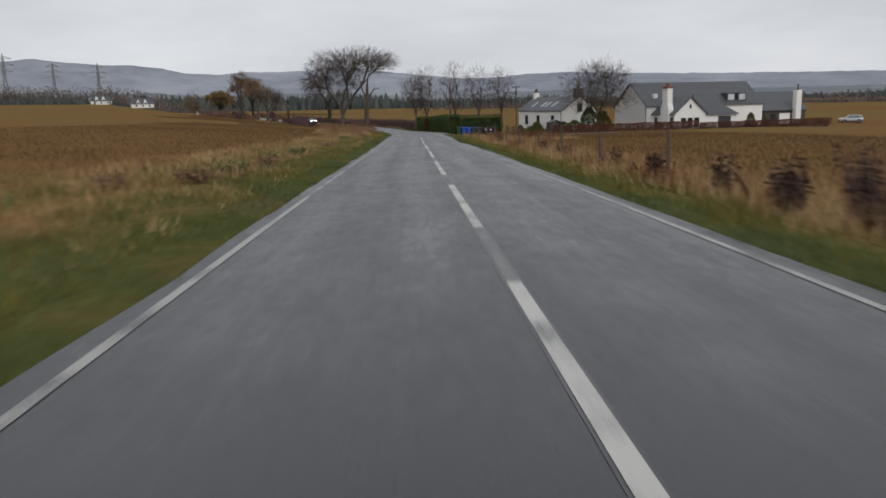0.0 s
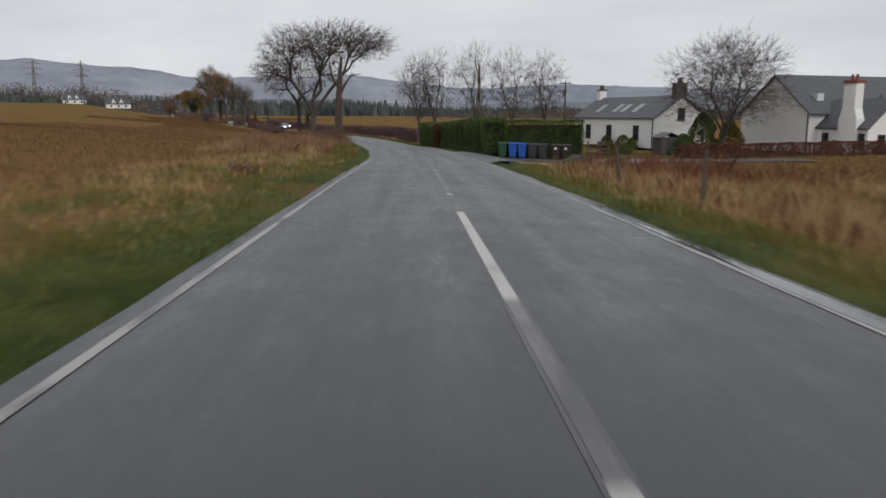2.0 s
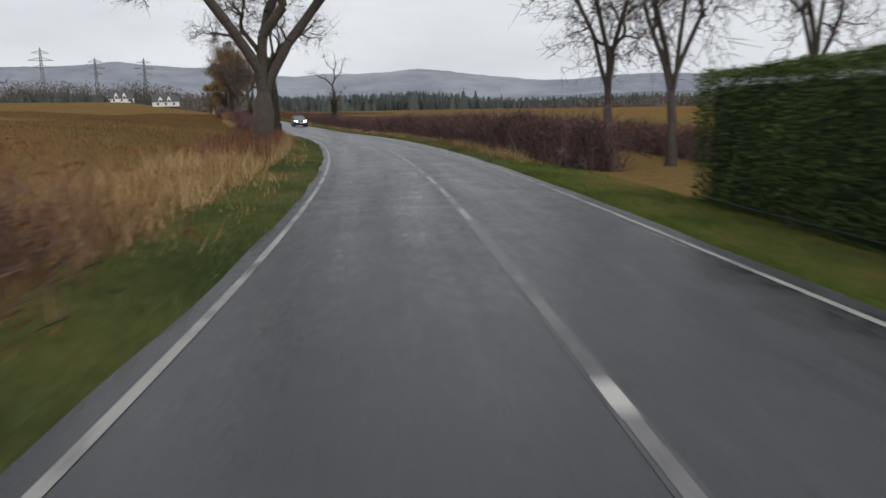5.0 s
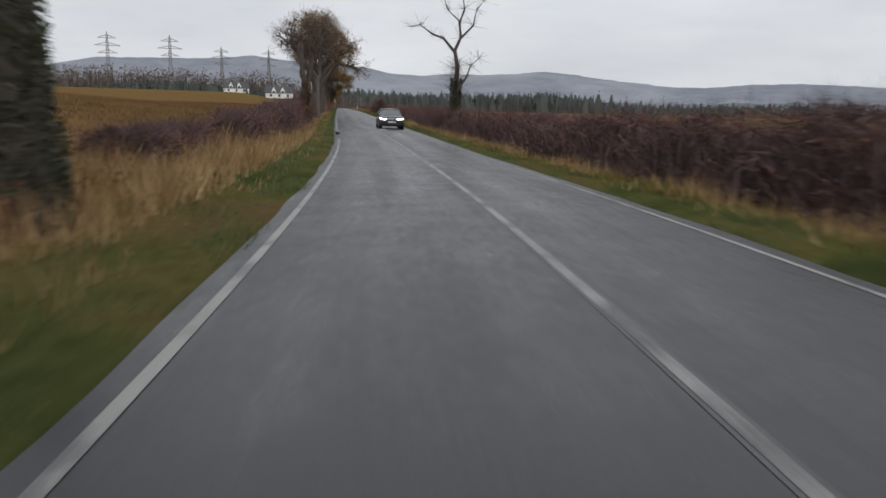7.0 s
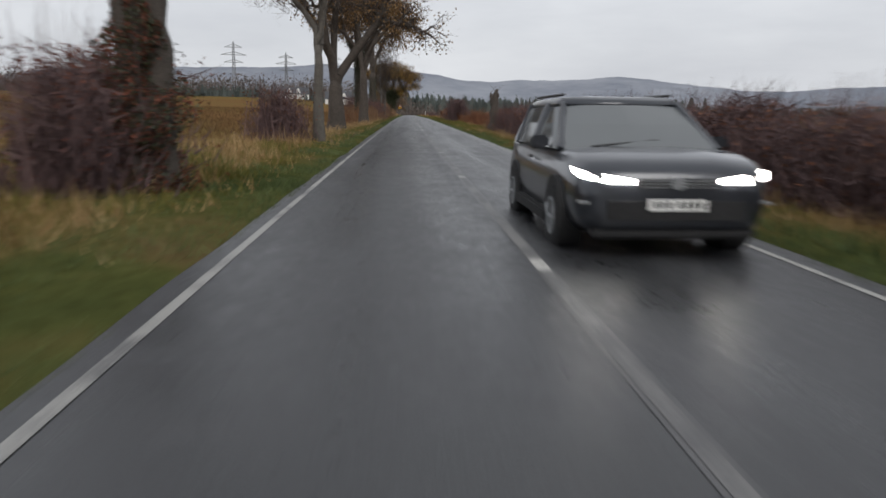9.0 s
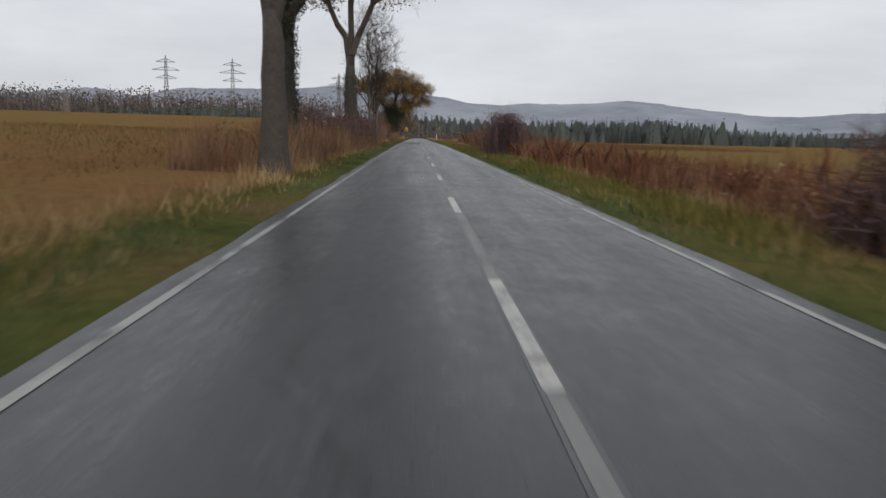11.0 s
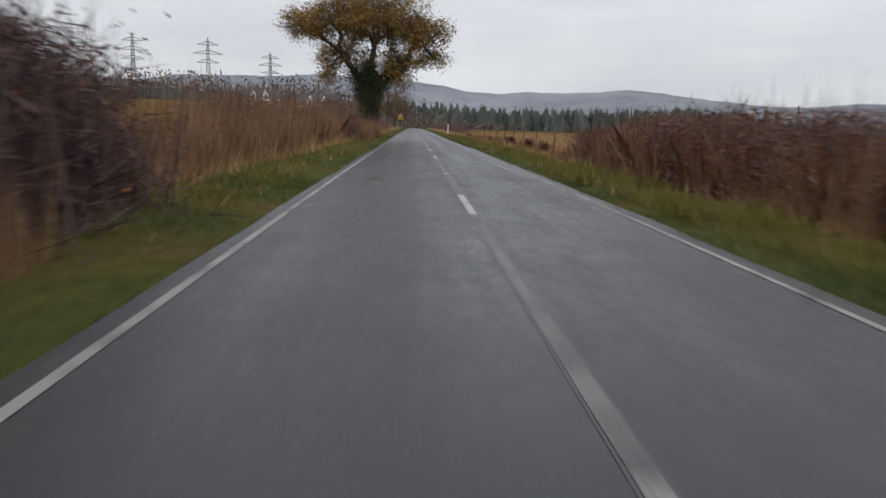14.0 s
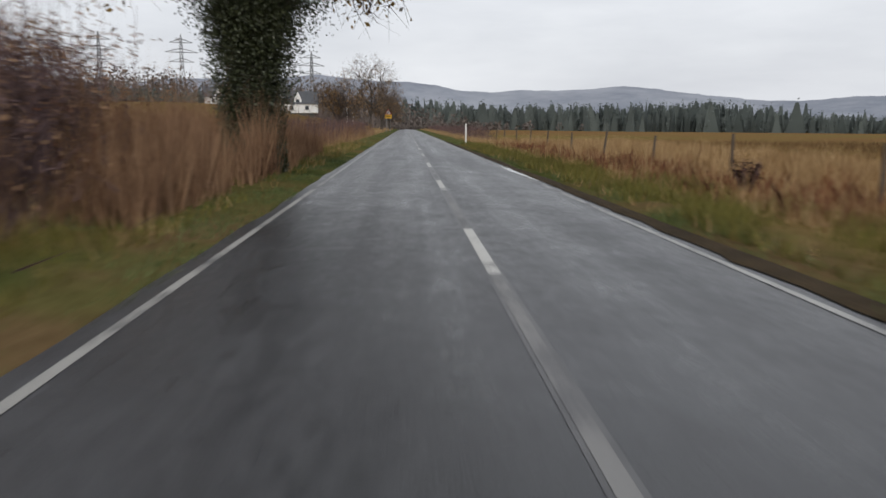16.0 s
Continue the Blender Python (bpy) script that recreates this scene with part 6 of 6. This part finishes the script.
        for y in (1.32, -1.32):
            part("wheel_arch", tube(bmesh.new(), (sx * 0.70, y, 0.36), (sx * 0.928, y, 0.36), 0.41, 0.41, 24), M_TYRE, c)
            w = part("wheel", tube(bmesh.new(), (sx * 0.72, y, 0.335), (sx * 0.94, y, 0.335), 0.335, 0.335, 28), M_TYRE, c, "black tyre")
            part("rim", tube(bmesh.new(), (sx * 0.90, y, 0.335), (sx * 0.947, y, 0.335), 0.22, 0.20, 20), M_GALV, w, "grey alloy rim")
            for a in range(5):
                k = math.tau * a / 5
                part("spoke", tube(bmesh.new(), (sx * 0.95, y, 0.335), (sx * 0.952, y + 0.19 * math.cos(k), 0.335 + 0.19 * math.sin(k)), 0.03, 0.02, 6), M_GALV, w)
    grille = part("grille", box(bmesh.new(), -0.36, 0.36, 2.12, 2.235, 0.71, 0.80, 0.02), M_TYRE, c, "black upper grille")
    for z in (0.725, 0.755, 0.785):
        part("grille_bar", boxed(-0.34, 0.34, 2.232, 2.240, z - 0.005, z + 0.005), M_GALV, grille)
    for sx in (-1, 1):
        part("roof_rail", tube(bmesh.new(), (sx * 0.60, -1.55, 1.645), (sx * 0.60, 0.10, 1.645), 0.018, 0.018, 6), M_FRAME, c)
        part("bumper_strip", boxed(sx * 0.70 - 0.16, sx * 0.70 + 0.16, 2.10, 2.19, 0.56, 0.585), M_GALV, c)
    part("bonnet_crease", tube(bmesh.new(), (-0.42, 1.15, 1.065), (-0.34, 2.05, 0.955), 0.008, 0.006, 6), paint, c)
    part("bonnet_crease", tube(bmesh.new(), (0.42, 1.15, 1.065), (0.34, 2.05, 0.955), 0.008, 0.006, 6), paint, c)
    part("lower_grille", box(bmesh.new(), -0.66, 0.66, 2.10, 2.232, 0.36, 0.64, 0.05), M_TYRE, c, "black lower grille")
    part("bumper_lip", box(bmesh.new(), -0.74, 0.74, 2.05, 2.20, 0.22, 0.33, 0.03), M_TYRE, c)
    part("badge", tube(bmesh.new(), (0, 2.23, 0.76), (0, 2.245, 0.76), 0.065, 0.06, 20), M_GALV, c, "round bright badge")
    plate = part("number_plate", boxed(-0.26, 0.26, 2.235, 2.25, 0.50, 0.61), M_WHITE, c, "white number plate")
    for k in range(7):
        x = -0.205 + k * 0.062 + (0.03 if k > 3 else 0)
        part("plate_bar", boxed(x - 0.018, x + 0.018, 2.25, 2.253, 0.525, 0.588), M_TYRE, plate)
    part("windscreen_wiper", tube(bmesh.new(), (0.5, 1.10, 1.06), (-0.2, 0.98, 1.13), 0.012, 0.012, 6), M_TYRE, c)
    return c


# Glass base is lightened to imitate sky reflected in the windscreen.
M_CARGLASS = glass_material("car_glass", (0.11, 0.12, 0.125))
M_LAMP, _n, _l, _b = material("headlight_lit", 0.2)
_b.inputs["Emission Color"].default_value, _b.inputs["Emission Strength"].default_value = (1.0, 0.97, 0.90, 1), 20.0


def car_paint(name, c, rough):
    m, n, l, b = material(name, rough, 0.55, 0.5)
    geo = n.new("ShaderNodeTexCoord").outputs["Object"]
    a = noise_node(n, l, geo, 2.0, 5)
    r = ramp(n, ((0.3, tuple(k * 0.85 for k in c)), (0.7, c)))
    l.new(a.outputs["Fac"], r.inputs[0])
    l.new(r.outputs[0], b.inputs["Base Color"])
    b.inputs["Coat Weight"].default_value, b.inputs["Coat Roughness"].default_value = 0.8, 0.08
    return m


M_GREYPAINT, M_SILVER = car_paint("wet_dark_grey_car_paint", (0.045, 0.050, 0.060), 0.28), car_paint("silver_car_paint", (0.42, 0.43, 0.44), 0.4)
car(spot(217.5, 1.2, -0.01, 180) @ Matrix.Diagonal((0.96, 0.95, 0.88, 1.0)), M_GREYPAINT, "dark grey sport utility car with lit headlights on the road", True)
sc, dc = sd_of(88, 142)
car(Matrix.Translation((88, 142, float(land(sc[0], dc[0])))) @ Matrix.Rotation(radians(70), 4, "Z"), M_SILVER, "silver car standing beyond the field", False)


# ---- shrubs, boulders and weeds ----
M_GOLDEN = foliage("golden_conifer_sprays", ((0.1, (0.05, 0.05, 0.012)), (0.6, (0.12, 0.11, 0.025)), (0.95, (0.20, 0.17, 0.05))), 0.7)


def evergreen(x, y, h, r, mat, seed, label):
    rng = np.random.default_rng(seed)
    sx_, dx_ = sd_of(x, y)
    t = thing("evergreen_shrub", Matrix.Translation((x, y, float(land(sx_[0], dx_[0])))), label, "shrub", "garden shrubs")
    n = int(4600 * r * h / 2)
    z = rng.uniform(0.0, 1.0, n)
    wid = r * np.clip(np.sqrt(1 - z) * 1.1, 0.05, 1.0) * np.clip(z * 6 + 0.5, 0, 1)
    a = rng.uniform(0, math.tau, n)
    lump = 1 + 0.55 * np.array([noise.noise((math.cos(q) * 1.6, math.sin(q) * 1.6, zz * 4 + seed)) for q, zz in zip(a, z)])
    rad = wid * lump * rng.uniform(0.75, 1.0, n)
    v, f = quads(rng, np.stack([np.cos(a) * rad, np.sin(a) * rad, z * h], -1), 0.06)
    soup("foliage", v, f, mat, t, kind="stuff")
    part("stem", tube(bmesh.new(), (0, 0, -0.2), (0, 0, h * 0.8), 0.09, 0.03), M_BARK, t)


evergreen(27.5, 110.8, 3.7, 1.6, M_CONIFER, 81, "dark green rounded garden conifer beside the cottage")
evergreen(29.4, 108.8, 3.0, 1.3, M_GOLDEN, 82, "golden green garden conifer beside the cottage")
evergreen(24.6, 107.9, 1.7, 1.5, M_CONIFER, 83, "dark green rounded garden conifer beside the cottage")
evergreen(18.6, 106.5, 1.6, 1.0, M_GOLDEN, 89, "yellow-green garden shrub before the cottage")
evergreen(20.8, 121.0, 1.5, 0.9, M_GOLDEN, 84, "olive garden shrub before the white wall")
evergreen(22.3, 116.5, 1.3, 0.7, M_CONIFER, 85, "dark garden shrub before the white wall")
evergreen(36.2, 103.0, 1.1, 0.8, M_CONIFER, 86, "dark garden shrub before the farmhouse")
evergreen(50.5, 104.0, 2.2, 0.8, M_GOLDEN, 87, "olive garden conifer before the farmhouse")
evergreen(53.0, 104.6, 1.7, 0.7, M_CONIFER, 88, "dark garden shrub before the farmhouse")

evergreen(16.4, 98.6, 1.0, 0.8, M_CONIFER, 92, "dark low garden shrub beside the shed")
evergreen(20.6, 96.4, 1.5, 1.2, M_CONIFER, 93, "dark low garden shrub beside the shed")
evergreen(14.6, 96.2, 1.2, 0.6, M_GOLDEN, 94, "yellow-green garden shrub before the cottage")

M_BOULDER = surface("mossy_dark_boulder", (0.030, 0.028, 0.022), (0.10, 0.095, 0.070), 2.5, 0.9, bump=0.8, bump_size=0.05)
M_SLAB = surface("pale_sandstone_rubble", (0.20, 0.145, 0.10), (0.34, 0.26, 0.19), 2.5, 0.9, bump=0.6, bump_size=0.03)


def boulder(x, y, sx, sy, sz, seed, mat, label):
    bm = bmesh.new()
    bmesh.ops.create_icosphere(bm, subdivisions=3, radius=1.0)
    for v in bm.verts:
        k = 1 + 0.42 * noise.noise(v.co * 1.3 + Vector((seed, 0, 0))) + 0.20 * noise.noise(v.co * 3.3 + Vector((0, seed, 0)))
        v.co = Vector((v.co.x * sx * k, v.co.y * sy * k, max(v.co.z, -0.35) * sz * k))
    ob = part("boulder", bm, mat, None, label, "boulder", "", "boulders by the drive")
    s_, d_ = sd_of(x, y)
    ob.matrix_basis = Matrix.Translation((x, y, float(land(s_[0], d_[0])) + sz * 0.25)) @ Matrix.Rotation(seed, 4, "Z")


boulder(8.9, 82.0, 0.75, 0.5, 0.42, 1.0, M_BOULDER, "mossy dark boulder beside the drive")
boulder(9.7, 82.3, 0.5, 0.45, 0.34, 5.0, M_BOULDER, "mossy dark boulder beside the drive")
boulder(11.4, 81.2, 0.85, 0.6, 0.5, 2.0, M_BOULDER, "mossy dark boulder beside the drive")
boulder(6.4, 79.7, 0.7, 0.35, 0.10, 3.0, M_SLAB, "pale sandstone slab sunk in the grass")
boulder(5.6, 79.2, 0.5, 0.3, 0.08, 4.0, M_SLAB, "pale sandstone slab sunk in the grass")
boulder(5.2, 78.3, 0.35, 0.25, 0.08, 6.0, M_SLAB, "pale sandstone slab sunk in the grass")


def on_land(x, y, turn=0.0):
    s_, d_ = sd_of(x, y)
    return Matrix.Translation((x, y, float(land(s_[0], d_[0])))) @ Matrix.Rotation(radians(turn), 4, "Z")


for x, y, turn, ln in ((6.6, 81.5, 4, 1.5), (7.3, 80.9, -9, 1.2)):
    plank = part("plank", box(bmesh.new(), -ln / 2, ln / 2, -0.12, 0.12, 0.10, 0.17, 0.01), M_TIMBER, None, "wet dark timber plank lying beside the drive", "plank", "", "planks by the drive")
    plank.matrix_basis = on_land(x, y, turn)


def garden_hedge(p0, p1, height, width, seed):
    """A clipped hedge: a dense shell of small leaves round dark stems."""
    rng = np.random.default_rng(seed)
    a, b = Vector((*p0, 0)), Vector((*p1, 0))
    ln = (b - a).length
    mid = (a + b) / 2
    m = on_land(mid.x, mid.y, math.degrees(math.atan2(b.y - a.y, b.x - a.x)))
    h = thing("beech_hedge", m, "trimmed red-brown beech hedge before the houses", "hedge")
    n = int(ln * 900)
    u, w, t = rng.uniform(-ln / 2, ln / 2, n), rng.uniform(-1, 1, n), rng.uniform(0, 1, n)
    face = rng.integers(0, 3, n)
    y = np.where(face == 0, -width / 2, np.where(face == 1, width / 2, w * width / 2)) + rng.normal(0, 0.05, n)
    top = height * (1 + 0.10 * np.array([noise.noise((q * 0.5, seed, 0)) for q in u]))
    z = np.where(face == 2, top, t * top) + rng.normal(0, 0.03, n)
    v, f = quads(rng, np.stack([u, y, z], -1), 0.055)
    soup("foliage", v, f, M_REDHEDGE, h, kind="stuff")
    ns_ = int(ln * 14)
    q0 = np.stack([rng.uniform(-ln / 2, ln / 2, ns_), rng.normal(0, width * 0.2, ns_), np.full(ns_, -0.3)], -1)
    q1 = q0 + np.stack([rng.normal(0, 0.15, ns_), rng.normal(0, 0.15, ns_), np.full(ns_, height + 0.2)], -1)
    v, f = tubes(q0, q1, np.full(ns_, 0.05), np.full(ns_, 0.02), 4)
    soup("stem_tangle", v, f, M_TWIG, h, kind="stuff")


garden_hedge((18.0, 90.3), (40.0, 98.0), 1.0, 0.9, 90)
garden_hedge((40.3, 98.1), (64.0, 106.4), 1.0, 0.9, 91)

shed = thing("garden_shed", on_land(19.4, 97.0, 14) @ Matrix.Diagonal((0.8, 0.8, 0.8, 1.0)), "small dark timber garden shed beside the cottage", "shed")
part("wall", boxed(-1.0, 1.0, -0.7, 0.9, -0.2, 1.75), M_DARKSTONE, shed, "dark boarded wall")
for sgn in (-1, 1):
    bm = bmesh.new()
    prism(bm, [(0, 2.18), (sgn * 1.15, 1.70), (sgn * 1.15, 1.76), (0, 2.25)], 1.9)
    bmesh.ops.translate(bm, verts=bm.verts, vec=(0, -0.85, 0))
    part("roof", bm, M_SLATE, shed, "felted grey roof")
part("door", boxed(-0.4, 0.4, -0.74, -0.70, 0.0, 1.65), M_FRAME, shed, "dark plank door")

gate = thing("timber_gate", on_land(13.3, 94.2, -4), "low dark timber gate beside the clipped hedge", "gate")
for x in (-0.75, 0.0, 0.75):
    part("post", box(bmesh.new(), x - 0.06, x + 0.06, -0.06, 0.06, -0.3, 1.15, 0.015), M_TIMBER, gate)
for z in (0.25, 0.55, 0.85):
    part("rail", boxed(-0.75, 0.75, -0.03, 0.03, z, z + 0.09), M_TIMBER, gate)
bs, bd = sd_of(10.3, 87.3)
bucket = part("bucket", tube(bmesh.new(), (0, 0, 0), (0, 0, 0.38), 0.17, 0.21, 16), M_BIN_BLUE, None, "small faded blue plastic tub beside the bins", "bucket")
bucket.matrix_basis = Matrix.Translation((10.3, 87.3, float(land(bs[0], bd[0]))))


def weed_clump(s, d, h, r, seed, mat, label):
    rng = np.random.default_rng(seed)
    t = thing("weed_clump", spot(s, d), label, "weed", "dead weeds on the verges")
    n = 26
    a = rng.uniform(0, math.tau, n)
    p1 = np.stack([np.cos(a) * r * rng.uniform(0.2, 1.0, n), np.sin(a) * r * rng.uniform(0.2, 1.0, n), h * rng.uniform(0.6, 1.0, n)], -1)
    p0 = p1 * np.array([0.25, 0.25, 0]) - np.array([0, 0, 0.08])
    v, f = tubes(p0, p1, np.full(n, 0.012), np.full(n, 0.005), 4)
    soup("dead_tuft", v, f, M_TWIG, t, kind="stuff")
    nl = 420
    j, q = rng.integers(0, n, nl), rng.uniform(0.25, 1.0, nl)[:, None]
    v, f = quads(rng, p0[j] * (1 - q) + p1[j] * q + rng.normal(0, 0.05, (nl, 3)), 0.045)
    soup("seed_foliage", v, f, mat, t, kind="stuff")


M_DOCK = foliage("dark_dock_seed", ((0.1, (0.020, 0.010, 0.008)), (0.6, (0.050, 0.025, 0.018)), (0.95, (0.09, 0.05, 0.03))), 0.85)
DOCK = "dark brown dead dock plant in dry grass"
for k, (s, d, h, r) in enumerate(((4.2, 5.5, 0.9, 0.3), (0.9, 5.1, 0.9, 0.35), (0.2, 5.9, 1.0, 0.3), (-1.3, 5.3, 1.3, 0.7), (-2.4, 5.6, 1.2, 0.6), (2.2, 6.0, 0.8, 0.25), (9.0, 5.6, 0.8, 0.25), (14, 5.9, 0.7, 0.25), (20, 5.4, 0.6, 0.25), (27, 5.8, 0.7, 0.3), (34, 5.7, 0.6, 0.3), (41, 5.2, 0.7, 0.3), (355, 7, 0.8, 0.35), (362, 6.2, 0.7, 0.3), (370, 6.6, 0.8, 0.3), (377, 6.3, 0.8, 0.35), (384, 7, 0.8, 0.4))):
    weed_clump(s, d, h, r, 300 + k, M_DOCK, DOCK)
for k, (s, d, h, r) in enumerate(((5.5, -5.3, 0.45, 0.4), (8.4, -5.1, 0.4, 0.35), (12.0, -5.0, 0.45, 0.3), (13.5, -5.2, 0.4, 0.3), (4, -6.5, 0.4, 0.4), (20, -5.4, 0.4, 0.35), (30, -5.2, 0.4, 0.3), (44, -5.5, 0.45, 0.35), (58, -5.2, 0.5, 0.4))):
    weed_clump(s, d, h * 0.75, r * 1.3, 340 + k, M_GREEN if k % 2 else M_REED, "low dark green weed clump on the verge")

# ---- rail under the hedge, stump, signs ----
rail = thing("rail_fence", spot(108, 4.75), "low weathered timber rail along the hedge foot", "fence")
inv_r = rail.matrix_basis.inverted()
for s in np.arange(92, 125, 3.0):
    pts_ = []
    for ss_ in (s, s + 3.0):
        x, y = rx(ss_, 4.75)
        pts_.append(inv_r @ Vector((float(x), float(y), float(land(ss_, 4.75)) + 0.14)))
    # The rail borrows the hedge's near-black shade colour to stay dim.
    part("rail", tube(bmesh.new(), pts_[0], pts_[1], 0.022, 0.022, 6), M_CORE, rail)
    part("post", tube(bmesh.new(), pts_[0] - Vector((0, 0, 0.6)), pts_[0] + Vector((0, 0, 0.04)), 0.035, 0.035, 8), M_BARK, rail)

stump = snag(spot(260, 4.7), "tall broken dark tree stump rising from the hedge", (((0, 0, -0.2, 0.44), (0.02, 0, 0.7, 0.30), (0.05, 0, 1.6, 0.26), (0.10, 0, 2.3, 0.24), (0.20, 0.02, 2.75, 0.08)), ((-0.05, 0.05, 1.7, 0.16), (-0.16, 0.05, 2.3, 0.11), (-0.20, 0.05, 2.55, 0.03))), M_BARK, 63, 5)

M_YELLOW = surface("yellow_sign_board", (0.55, 0.30, 0.02), (0.68, 0.40, 0.03), 3.0, 0.5, bump=0)
M_REDPAINT = surface("red_sign_border", (0.40, 0.02, 0.02), (0.50, 0.03, 0.03), 3.0, 0.5, bump=0)
sign = thing("warning_sign", spot(512, -3.9), "yellow and white triangular warning sign on tall grey posts", "road sign")
part("board", box(bmesh.new(), -0.62, 0.62, -0.02, 0.02, 2.55, 3.35, 0.01), M_YELLOW, sign, "yellow plate")
for r, z, mat, y in ((0.72, 3.62, M_REDPAINT, -0.028), (0.54, 3.60, M_WHITE, -0.036)):
    bm = bmesh.new()
    vs = [bm.verts.new((r * math.sin(a), y, z + r * math.cos(a))) for a in (0, math.tau / 3, 2 * math.tau / 3)]
    bm.faces.new(vs)
    bmesh.ops.solidify(bm, geom=bm.faces[:], thickness=0.006)
    part("triangle", bm, mat, sign)
part("symbol", boxed(-0.06, 0.06, -0.05, -0.044, 3.48, 3.84), M_TYRE, sign)
part("plate_bar", boxed(-0.42, 0.42, -0.03, -0.024, 2.86, 3.02), M_TYRE, sign)
for x in (-0.35, 0.35):
    part("post", tube(bmesh.new(), (x, 0.05, -0.3), (x, 0.05, 3.5), 0.035, 0.035), M_GALV, sign)


def marker_post(s, d, h):
    t = thing("marker_post", spot(s, d), "white painted marker post on the verge", "post", "white marker posts")
    part("post", box(bmesh.new(), -0.06, 0.06, -0.06, 0.06, -0.2, h, 0.015), M_WHITE, t)
    part("cap", box(bmesh.new(), -0.07, 0.07, -0.07, 0.07, h - 0.02, h + 0.03, 0.01), M_TYRE, t)


for s, d, h in ((470, -8.4, 3.4), (478, -8.2, 3.4), (427.4, 4.0, 1.5)):
    marker_post(s, d, h)
